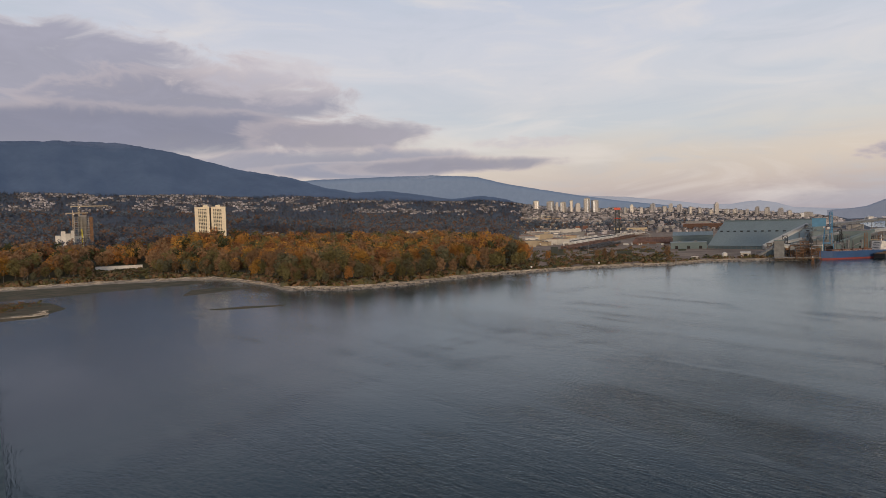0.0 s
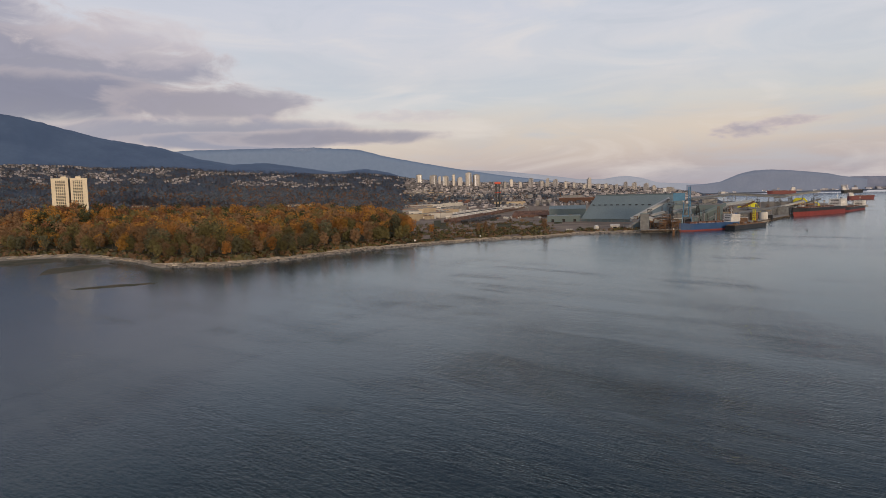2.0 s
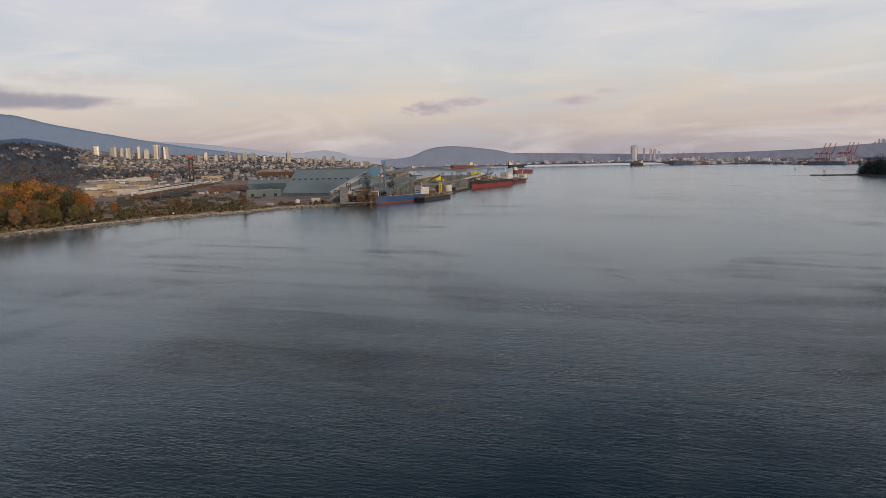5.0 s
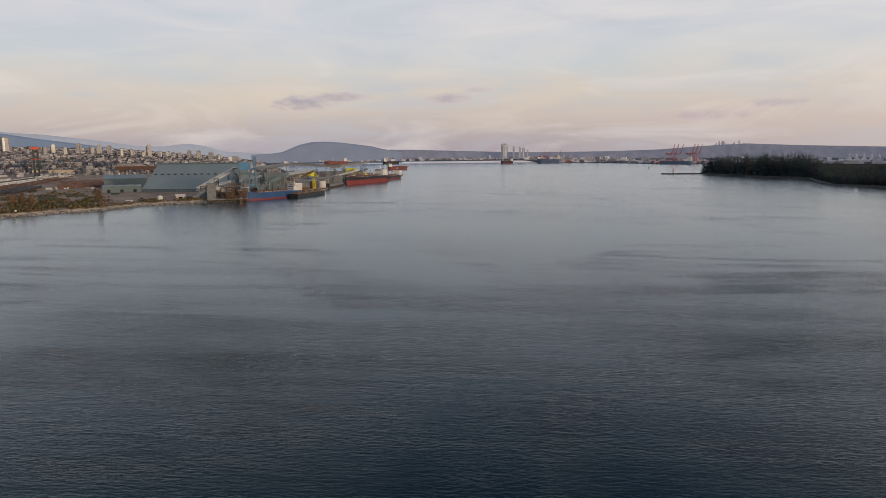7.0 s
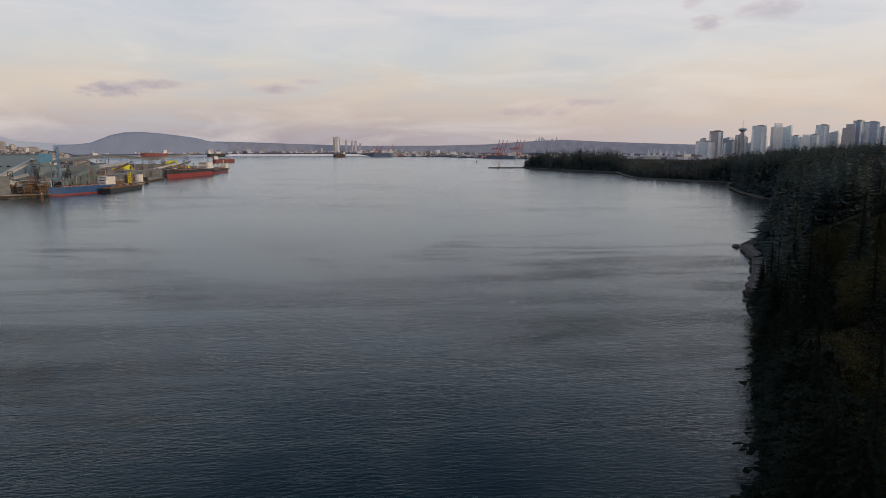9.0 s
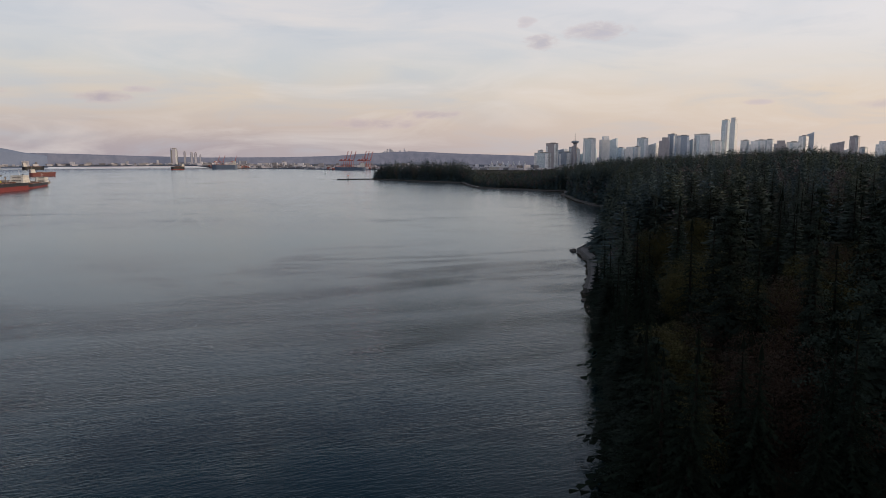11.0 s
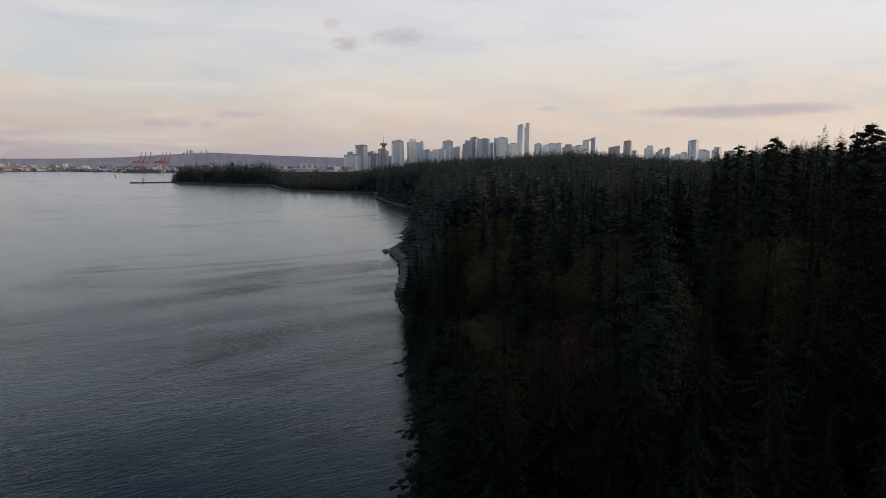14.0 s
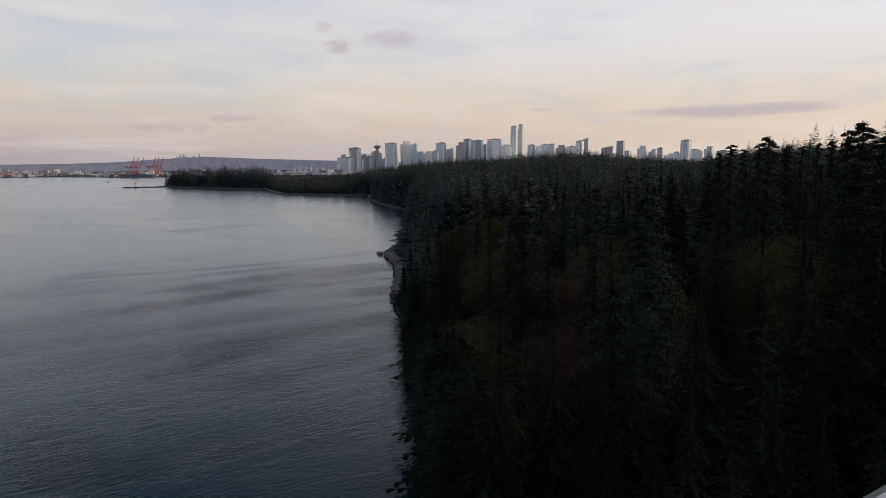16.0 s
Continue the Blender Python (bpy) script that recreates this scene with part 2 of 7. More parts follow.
def water_material():
    """Sea water: ripples a few metres long, in patches of calm and ruffled water drawn out by the tide."""
    m = bpy.data.materials.new("sea_water")
    m.use_nodes = True
    n = Nodes(m.node_tree)
    co = n.add("ShaderNodeTexCoord").outputs["Object"]
    turned = n.add("ShaderNodeMapping")
    n.put(turned.inputs["Vector"], co)
    turned.inputs["Rotation"].default_value = (0, 0, radians(-62))
    c = turned.outputs[0]
    ripple = n.noise(n.scaled(c, (0.40, 1.15, 0.3)), 1.0, 3.0, 0.62, 0.25)
    chop = n.noise(n.scaled(c, (0.085, 0.26, 0.1)), 1.0, 3.0, 0.5, 0.5)
    swell = n.noise(n.scaled(c, (0.012, 0.034, 0.02)), 1.0, 3.0, 0.5, 1.2)
    drift = n.noise(n.scaled(co, (0.0024, 0.0050, 0.004)), 1.0, 4.0, 0.55, 1.8)
    patch = n.span(drift, 0.40, 0.60)
    lanes = n.span(n.noise(n.scaled(c, (0.0014, 0.011, 0.004)), 1.0, 5.0, 0.6, 1.4), 0.44, 0.60)
    # Thin lines where two tidal streams meet.
    seam_at = n.math("ABSOLUTE", n.math("SUBTRACT", n.noise(n.scaled(co, (0.0030, 0.0052, 0.004)), 1.0, 3.0, 0.5, 1.0), 0.5))
    seam = n.math("MULTIPLY", n.span(seam_at, 0.012, 0.003), n.span(chop, 0.35, 0.6))
    # Ruffle falls, then rises, with distance from the camera, shaped to fit its view.
    far = n.add("ShaderNodeVectorMath")
    far.operation = "LENGTH"
    n.put(far.inputs[0], co)
    view_fade = n.span(far.outputs["Value"], 140.0, 520.0, 1.0, 0.18)
    ruffle = n.math("MULTIPLY", n.math("MULTIPLY_ADD", n.math("ADD", patch, lanes), 0.42, 0.22), view_fade)
    cat = n.math("MULTIPLY", n.span(n.noise(n.scaled(c, (0.0035, 0.017, 0.004)), 1.0, 5.0, 0.62, 1.6), 0.51, 0.62), n.span(drift, 0.44, 0.58))
    ruffle = n.math("MULTIPLY_ADD", cat, 0.62, n.math("MULTIPLY_ADD", seam, 0.16, ruffle))
    ruffle = n.math("ADD", ruffle, n.span(far.outputs["Value"], 1300.0, 3800.0, 0.0, 0.28))
    h = n.math("MULTIPLY_ADD", ripple, 0.85, n.math("MULTIPLY_ADD", chop, 0.70, n.math("MULTIPLY", swell, 0.35)))
    u = n.add("ShaderNodeBump")
    n.put(u.inputs["Height"], h), n.put(u.inputs["Strength"], n.math("MULTIPLY", ruffle, 0.40)), n.put(u.inputs["Distance"], 1.0)
    p = n.add("ShaderNodeBsdfPrincipled")
    n.put(p.inputs["Base Color"], (0.0006, 0.013, 0.017, 1)), n.put(p.inputs["Specular IOR Level"], 0.0), n.put(p.inputs["Roughness"], 0.9)
    shine = n.add("ShaderNodeBsdfGlossy")
    n.put(shine.inputs["Color"], (0.88, 0.945, 1.0, 1)), n.put(shine.inputs["Normal"], u.outputs[0])
    n.put(shine.inputs["Roughness"], n.math("MULTIPLY_ADD", view_fade, -0.13, 0.18))
    fr = n.add("ShaderNodeFresnel")
    n.put(fr.inputs["IOR"], 1.265), n.put(fr.inputs["Normal"], u.outputs[0])
    mx = n.add("ShaderNodeMixShader")
    n.put(mx.inputs[0], fr.outputs[0]), n.put(mx.inputs[1], p.outputs[0]), n.put(mx.inputs[2], shine.outputs[0])
    n.put(n.add("ShaderNodeOutputMaterial").inputs[0], mx.outputs[0])
    return m


WATER = water_material()
EARTH = material("earth_and_grass", (0.10, 0.085, 0.055), (0.055, 0.062, 0.030), 0.03, 0.95, bump=0.3, grain=6, gloss=0.08)
BEACH = material("pebble_beach", (0.325, 0.2795, 0.221), (0.169, 0.143, 0.117), 0.12, 0.9, bump=0.5, grain=9)
MUD = material("wet_mud", (0.135, 0.1063, 0.0713), (0.06075, 0.065, 0.0391), 0.06, 0.9, bump=0.3, gloss=0.12)
YARD = material("gravel_yard", (0.27, 0.20, 0.15), (0.13, 0.095, 0.068), 0.025, 0.95, bump=0.2, grain=12)
# Slope ground tinted blue-grey: distance haze painted into its colour.
SUBURB = material("haze_tinted_slope", (0.082, 0.106, 0.142), (0.108, 0.114, 0.134), 0.012, 0.95, bump=0.8, grain=7, gloss=0.03)
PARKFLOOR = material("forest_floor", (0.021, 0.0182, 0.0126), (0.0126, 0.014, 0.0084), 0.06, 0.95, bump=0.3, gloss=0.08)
ROCK = material("shore_rock", (0.16, 0.15, 0.14), (0.08, 0.075, 0.07), 0.3, 0.9, bump=0.5, island=0.3)
STONEWALL = material("granite_seawall", (0.099, 0.0957, 0.0924), (0.0627, 0.06108, 0.0594), 0.25, 0.85, bump=0.3)
PATH = material("asphalt_path", (0.176, 0.1705, 0.1705), (0.132, 0.1265, 0.1265), 0.1, 0.9)
# Backdrop ridges: blue tones and faint emission paint in the haze of distance.
RIDGE_NEAR = material("hazed_forest_mountain", (0.040, 0.060, 0.092), (0.022, 0.036, 0.062), 0.006, 1.0, grain=6, emit=(0.024, 0.038, 0.070), veil=(560, 690, 130))
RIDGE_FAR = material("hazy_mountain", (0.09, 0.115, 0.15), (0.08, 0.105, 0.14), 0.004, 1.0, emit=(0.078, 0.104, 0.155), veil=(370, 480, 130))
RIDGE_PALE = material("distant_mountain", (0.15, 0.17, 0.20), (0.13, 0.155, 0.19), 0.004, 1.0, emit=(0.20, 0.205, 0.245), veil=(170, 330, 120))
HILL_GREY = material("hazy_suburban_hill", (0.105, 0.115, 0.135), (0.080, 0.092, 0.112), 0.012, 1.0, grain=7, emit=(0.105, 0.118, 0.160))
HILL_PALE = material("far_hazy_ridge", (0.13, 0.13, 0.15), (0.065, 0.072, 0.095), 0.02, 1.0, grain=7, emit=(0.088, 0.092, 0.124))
# Far hull and crane colours softened to paint in haze.
HULL_HAZE = material("haze_tinted_blue_hull", (0.13, 0.18, 0.27), (0.11, 0.155, 0.235), 0.05, 0.6)
CRANE_FAR = material("haze_tinted_crane_red", (0.46, 0.13, 0.11), (0.38, 0.11, 0.10), 0.2, 0.6, spread=0.15)
MUTED_RED = material("muted_red_hull", (0.21, 0.065, 0.062), (0.17, 0.055, 0.055), 0.05, 0.6)
BARK = material("bark", (0.085, 0.065, 0.050), (0.05, 0.040, 0.032), 0.6, 0.95)
PALEBARK = material("pale_bark", (0.26, 0.23, 0.19), (0.13, 0.115, 0.095), 0.5, 0.9)
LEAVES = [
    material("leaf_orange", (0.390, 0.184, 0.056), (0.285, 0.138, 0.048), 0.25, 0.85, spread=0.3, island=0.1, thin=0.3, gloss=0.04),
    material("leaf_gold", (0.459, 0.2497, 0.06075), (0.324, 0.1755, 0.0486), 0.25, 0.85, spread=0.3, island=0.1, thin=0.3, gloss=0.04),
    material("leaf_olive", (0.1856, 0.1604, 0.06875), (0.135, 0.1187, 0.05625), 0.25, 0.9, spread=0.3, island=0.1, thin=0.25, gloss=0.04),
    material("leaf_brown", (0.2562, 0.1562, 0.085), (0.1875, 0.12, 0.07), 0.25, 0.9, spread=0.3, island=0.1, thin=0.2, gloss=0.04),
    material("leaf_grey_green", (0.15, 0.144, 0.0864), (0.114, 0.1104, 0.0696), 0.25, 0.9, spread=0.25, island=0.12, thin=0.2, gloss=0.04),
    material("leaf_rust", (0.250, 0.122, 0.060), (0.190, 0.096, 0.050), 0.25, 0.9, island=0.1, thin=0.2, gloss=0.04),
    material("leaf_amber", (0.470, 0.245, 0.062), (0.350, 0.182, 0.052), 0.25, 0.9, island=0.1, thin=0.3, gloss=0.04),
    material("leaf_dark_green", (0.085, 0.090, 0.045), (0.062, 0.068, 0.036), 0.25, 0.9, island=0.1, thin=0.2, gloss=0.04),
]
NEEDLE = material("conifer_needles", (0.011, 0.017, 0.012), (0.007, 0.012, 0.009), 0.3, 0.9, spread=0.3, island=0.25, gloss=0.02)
# Lightened, bluish tones paint in the haze over the deeper forest.
FOREST = [material("dark_conifers", (0.056, 0.080, 0.080), (0.040, 0.060, 0.062), 0.02, 0.9, island=0.12, gloss=0.03),
          material("haze_blue_conifers", (0.072, 0.106, 0.118), (0.055, 0.084, 0.097), 0.02, 0.9, island=0.12, gloss=0.03),
          material("olive_conifers", (0.088, 0.104, 0.080), (0.064, 0.080, 0.066), 0.02, 0.9, island=0.12, gloss=0.03),
          material("bare_brown_crowns", (0.120, 0.104, 0.104), (0.088, 0.080, 0.084), 0.02, 0.9, island=0.12, gloss=0.03)]
# Blue-grey tree tones paint in distance haze and offset the warm sun.
HILLWOOD = [material("hazed_evergreens", (0.128, 0.160, 0.204), (0.112, 0.142, 0.184), 0.02, 0.95, island=0.12, gloss=0.03),
            material("hazed_dark_evergreens", (0.106, 0.136, 0.178), (0.092, 0.120, 0.160), 0.02, 0.95, island=0.12, gloss=0.03),
            material("hazed_pale_trees", (0.150, 0.176, 0.212), (0.130, 0.156, 0.192), 0.02, 0.95, island=0.12, gloss=0.03)]
# Needles of the mid-distance trees, paled to carry haze in their colour.
NEEDLE_HAZED = material("haze_lightened_needles", (0.044, 0.060, 0.052), (0.030, 0.043, 0.038), 0.3, 0.85, spread=0.4, island=0.25, gloss=0.08)
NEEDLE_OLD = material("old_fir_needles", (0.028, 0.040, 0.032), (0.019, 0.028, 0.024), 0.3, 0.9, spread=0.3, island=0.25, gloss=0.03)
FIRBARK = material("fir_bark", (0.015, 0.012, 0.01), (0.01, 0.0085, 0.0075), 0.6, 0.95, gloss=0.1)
MOSS = material("mossy_leaves", (0.080, 0.074, 0.030), (0.050, 0.046, 0.022), 0.3, 0.9, spread=0.3, island=0.4, thin=0.2, gloss=0.08)
RUSSET = material("russet_twigs", (0.04732, 0.03042, 0.02197), (0.0338, 0.02366, 0.01859), 0.3, 0.9, spread=0.3, island=0.4, gloss=0.08)
TEAL = material("teal_cladding", (0.185, 0.240, 0.262), (0.150, 0.200, 0.222), 0.02, 0.6, grain=20)
TEAL_DARK = material("darker_teal_cladding", (0.140, 0.190, 0.208), (0.105, 0.150, 0.165), 0.03, 0.7, grain=20)
# Near-black stands for the shade inside vents, doorways and the slab recess.
SLOT = material("opening_shade", (0.02, 0.02, 0.022), (0.012, 0.012, 0.014), 0.5, 0.8)
CONCRETE = material("concrete", (0.32, 0.31, 0.30), (0.24, 0.235, 0.225), 0.08, 0.85, spread=0.2)
GREYSTEEL = material("grey_steel", (0.20, 0.21, 0.215), (0.13, 0.135, 0.14), 0.2, 0.55, metal=0.3, spread=0.25)
RUST = material("rusty_steel", (0.21, 0.115, 0.060), (0.11, 0.07, 0.05), 0.25, 0.85, spread=0.2)
BLUEPAINT = material("blue_crane_paint", (0.085, 0.24, 0.40), (0.07, 0.20, 0.33), 0.15, 0.5, spread=0.1)
WHITE = material("white_paint", (0.74, 0.72, 0.69), (0.58, 0.56, 0.53), 0.2, 0.55, spread=0.12)
CREAM = material("cream_concrete", (0.74, 0.66, 0.50), (0.66, 0.58, 0.44), 0.05, 0.75)
TIMBER = material("dock_timber", (0.10, 0.075, 0.055), (0.055, 0.045, 0.036), 0.4, 0.9, spread=0.2)
SAIL = material("white_tent_fabric", (0.86, 0.86, 0.88), (0.80, 0.80, 0.83), 0.1, 0.7, thin=0.6)
SULPHUR = material("sulphur_heap", (0.72, 0.66, 0.03), (0.60, 0.54, 0.03), 0.1, 0.9)
ORANGERED = material("crane_red", (0.62, 0.085, 0.045), (0.50, 0.07, 0.04), 0.2, 0.5, spread=0.1)
HULL_BLUE = material("blue_hull", (0.035, 0.095, 0.24), (0.03, 0.075, 0.19), 0.08, 0.45)
HULL_DARK = material("dark_hull", (0.025, 0.027, 0.034), (0.018, 0.02, 0.026), 0.08, 0.5)
HULL_RED = material("red_boot_top", (0.25, 0.044, 0.042), (0.20, 0.040, 0.038), 0.08, 0.6)
DECKRED = material("brown_deck", (0.17, 0.075, 0.050), (0.11, 0.06, 0.045), 0.2, 0.8)
GLASSY = material("dark_glazing", (0.05, 0.06, 0.07), (0.03, 0.035, 0.04), 0.3, 0.15)
ROOFS = [material("pale_flat_roof", (0.50, 0.48, 0.45), (0.38, 0.36, 0.34), 0.04, 0.8, spread=0.2),
         material("tan_roof", (0.42, 0.34, 0.24), (0.32, 0.26, 0.19), 0.04, 0.8, spread=0.2),
         material("grey_roof", (0.20, 0.20, 0.205), (0.14, 0.14, 0.145), 0.04, 0.8, spread=0.2),
         material("rust_roof", (0.26, 0.12, 0.08), (0.18, 0.09, 0.065), 0.04, 0.8, spread=0.2)]
WALLS = [material("white_wall", (0.62, 0.60, 0.56), (0.50, 0.48, 0.45), 0.06, 0.8, spread=0.2),
         material("buff_wall", (0.52, 0.43, 0.30), (0.42, 0.35, 0.25), 0.06, 0.8, spread=0.2),
         material("grey_wall", (0.26, 0.26, 0.265), (0.19, 0.19, 0.195), 0.06, 0.8, spread=0.2)]
# House walls dulled: the lower contrast of distance haze is painted in.
HOUSES = material("house_walls", (0.36, 0.34, 0.35), (0.20, 0.195, 0.21), 0.01, 0.85, island=0.7)
HOUSE_ROOF = material("house_roofs", (0.075, 0.08, 0.09775), (0.05, 0.0576, 0.07225), 0.01, 0.85, island=0.5)
# Downtown wall tones raised and cooled, distance haze included in the colour.
F_GLASS = facade("blue_glass_tower", (0.66, 0.72, 0.80), (0.36, 0.45, 0.56), 3.6, 3.0, 0.75, 0.85, 0.4, mirror=0.5)
F_PALE = facade("pale_concrete_tower", (0.84, 0.83, 0.84), (0.38, 0.44, 0.52), 3.2, 4.2, 0.5, 0.7, mirror=0.4)
F_DARK = facade("dark_office_tower", (0.40, 0.45, 0.53), (0.24, 0.30, 0.38), 3.6, 3.0, 0.6, 0.8, mirror=0.4)
F_BROWN = facade("brown_tower", (0.46, 0.42, 0.43), (0.24, 0.25, 0.29), 3.4, 3.4, 0.5, 0.6)
F_CREAM = facade("cream_apartment_tower", (0.56, 0.52, 0.47), (0.22, 0.215, 0.21), 3.0, 4.5, 0.45, 0.55)
F_GREY = facade("grey_apartment_tower", (0.40, 0.38, 0.37), (0.16, 0.16, 0.165), 3.0, 4.5, 0.45, 0.6)
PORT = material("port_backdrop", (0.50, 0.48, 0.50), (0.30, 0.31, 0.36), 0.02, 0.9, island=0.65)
# Greyed tones and slight emission paint haze over the farthest towers.
HAZY = material("hazy_far_tower", (0.30, 0.29, 0.32), (0.25, 0.245, 0.28), 0.01, 0.9, spread=0.2, emit=(0.10, 0.095, 0.115))
FAINT = material("faint_far_tower", (0.26, 0.26, 0.29), (0.22, 0.225, 0.26), 0.01, 0.9, spread=0.12, emit=(0.19, 0.19, 0.225))
# One green rail: sides darkened as in shade, top paled as reflected sky.
RAILPAINT = material("bridge_green_paint", (0.0175, 0.05, 0.0475), (0.014, 0.04, 0.039), 3.0, 0.45, grain=12)
RAILTOP = material("sky_sheen_rail_top", (0.42, 0.46, 0.47), (0.34, 0.38, 0.39), 4.0, 0.4, metal=0.2, grain=12)
ASPHALT = material("bridge_asphalt", (0.055, 0.055, 0.057), (0.04, 0.04, 0.042), 2.0, 0.9)


# ---- geometry helpers ----
def at(az, d, z=0.0):
    """The place at a bearing and a distance from the bridge."""
    return Vector((d * math.sin(radians(az)), d * math.cos(radians(az)), z))


def rise(el, d):
    """The height of what stands at that angle above the eye's level, that far away."""
    return EYE + d * math.tan(radians(el))


class Geo:
    """Vertices and faces of one mesh."""

    def __init__(self):
        self.v, self.f, self.m = [], [], []

    def face(self, pts, mi=0):
        k = len(self.v)
        self.v += [tuple(p) for p in pts]
        self.f.append(tuple(range(k, k + len(pts))))
        self.m.append(mi)

    def box(self, c, s, rz=0.0, mi=0, taper=1.0):
        """A box on its base's centre c, of size s, turned by rz degrees."""
        k, ca, sa = len(self.v), math.cos(radians(rz)), math.sin(radians(rz))
        for z, t in ((0, 1.0), (s[2], taper)):
            for x, y in ((-1, -1), (1, -1), (1, 1), (-1, 1)):
                x, y = x * s[0] / 2 * t, y * s[1] / 2 * t
                self.v.append((c[0] + x * ca - y * sa, c[1] + x * sa + y * ca, c[2] + z))
        for q in ((0, 3, 2, 1), (4, 5, 6, 7), (0, 1, 5, 4), (1, 2, 6, 5), (2, 3, 7, 6), (3, 0, 4, 7)):
            self.f.append(tuple(k + i for i in q))
            self.m.append(mi)
        return self

    def bar(self, a, b, r0, r1=None, n=6, mi=0):
        """A rod from a to b."""
        a, b = Vector(a), Vector(b)
        r1 = r0 if r1 is None else r1
        d = (b - a).normalized()
        s = d.orthogonal().normalized()
        u, k = d.cross(s), len(self.v)
        for p, r in ((a, r0), (b, r1)):
            for i in range(n):
                w = 2 * math.pi * (i + 0.5) / n
                self.v.append(tuple(p + r * (math.cos(w) * s + math.sin(w) * u)))
        for i in range(n):
            j = (i + 1) % n
            self.f.append((k + i, k + j, k + n + j, k + n + i))
            self.m.append(mi)
        self.f += [tuple(k + i for i in reversed(range(n))), tuple(k + n + i for i in range(n))]
        self.m += [mi, mi]
        return self

    def gable(self, c, s, ridge, rz=0.0, mi=0):
        """A pitched roof along x, on its eaves' centre c."""
        ca, sa = math.cos(radians(rz)), math.sin(radians(rz))
        w = lambda x, y, z: (c[0] + x * ca - y * sa, c[1] + x * sa + y * ca, c[2] + z)
        x, y = s[0] / 2, s[1] / 2
        k = len(self.v)
        self.v += [w(-x, -y, 0), w(x, -y, 0), w(x, y, 0), w(-x, y, 0), w(-x, 0, ridge), w(x, 0, ridge)]
        for q in ((0, 1, 5, 4), (2, 3, 4, 5), (1, 2, 5), (3, 0, 4), (3, 2, 1, 0)):
            self.f.append(tuple(k + i for i in q))
            self.m.append(mi)
        return self

    def mesh(self, name, *mats):
        me = bpy.data.meshes.new(name)
        me.from_pydata(self.v, [], self.f)
        for m in mats:
            me.materials.append(m)
        if len(mats) > 1:
            me.polygons.foreach_set("material_index", self.m)
        me.update()
        return me


def part(name, shape, mat, parent, label=""):
    """One mesh under a thing or a part."""
    me = shape.mesh(name, *(mat if isinstance(mat, (list, tuple)) else (mat,))) if isinstance(shape, Geo) else shape
    ob = new(name, me)
    ob.parent = parent
    return tagged(ob, label)


def thing(name, label, category, m=None, group="", kind=""):
    ob = new(name)
    if m is not None:
        ob.matrix_basis = m
    return tagged(ob, label, category, group, kind)


def whole(name, shape, mat, label, category="", m=None, group="", kind=""):
    """A thing of one mesh."""
    ob = new(name, shape.mesh(name, *(mat if isinstance(mat, (list, tuple)) else (mat,))) if isinstance(shape, Geo) else shape)
    if m is not None:
        ob.matrix_basis = m
    return tagged(ob, label, category, group, kind)


def facing(az, d, z=0.0, turn=0.0):
    """A pose at that bearing whose x runs to the right of the line of sight and whose y runs away along it."""
    p = at(az, d, z)
    return pose(p.x, p.y, p.z, 0, 0, -az + turn)


def polar(azs, dists, height):
    """A sheet of ground over bearings and, for each, a row of distances."""
    g, n = Geo(), len(dists(azs[0]))
    for a in azs:
        for d in dists(a):
            g.v.append(tuple(at(a, d, height(a, d))))
    for i in range(len(azs) - 1):
        for j in range(n - 1):
            k = i * n + j
            g.f.append((k, k + n, k + n + 1, k + 1)[::-1])
            g.m.append(0)
    return g


def wobble(x, y, s=1.0, seed=0.0):
    return noise.fractal(Vector((x * s, y * s, seed)), 0.9, 2.1, 4)


# ---- water and land ----
g = Geo()
g.face([(-4900, -4900, 0), (4900, -4900, 0), (4900, 4900, 0), (-4900, 4900, 0)])
whole("water", g, WATER, "grey-green tidal harbour water with light ripples", "water", kind="structure")

N_AZ = [15, 25, 33, 37, 43.7, 46, 48.5, 50.2, 51.3, 55.8, 61.5, 66.8, 72.1, 77.6, 83.5, 86, 89, 93, 94, 97.7, 99.9, 102.2, 105.3, 106.3, 106.9]
N_D = [890, 910, 905, 915, 900, 880, 800, 745, 682, 652, 680, 752, 802, 858, 900, 950, 968, 985, 1040, 1110, 1205, 1500, 1670, 1890, 2010]
E_AZ = [95.5, 97, 100, 104, 106.9]
E_D = [4950, 2750, 2500, 2250, 2030]


def north_shore(az):
    return float(np.interp(az, N_AZ, N_D)) + 4 * wobble(az, 0, 1.3)


def north_edge(az):
    return 4950.0 if az < 95.5 else float(np.interp(az, E_AZ, E_D))


def north_height(az, d):
    """The north shore: a beach, flat river land, then slopes that climb towards the mountains."""
    s = d - north_shore(az)
    z = float(np.interp(s, [-5, 0, 7, 18, 60], [-1.5, -0.1, 1.4, 2.8, 4.0]))
    far = [float(np.interp(az, [35, 50, 60, 68, 71, 75, 85, 92, 97], row)) for row in (
        (24, 22, 16, 13, 1, 0.5, 0.5, 0, 0), (44, 40, 28, 21, 2, 0.6, 0.6, 0, 0), (85, 70, 55, 50, 12, 1.5, 1.5, 0, 0),
        (262, 235, 200, 178, 146, 112, 86, 46, 0), (330, 290, 235, 190, 166, 140, 110, 60, 0))]
    z += float(np.interp(d, [float(np.interp(az, [35.5, 36.8, 41.4, 43], [1000, 1127, 1127, 1000])), 1350, 1800, 2600, 4000, 4950], [0, *far]))
    near = 1900 if az < 71 else 2600
    if d > near:
        z += min(1, (d - near) / 900) * float(np.interp(az, [70, 90, 95], [14, 6, 0])) * wobble(az * 0.15, d / 700, 1.0, 5)
    return z


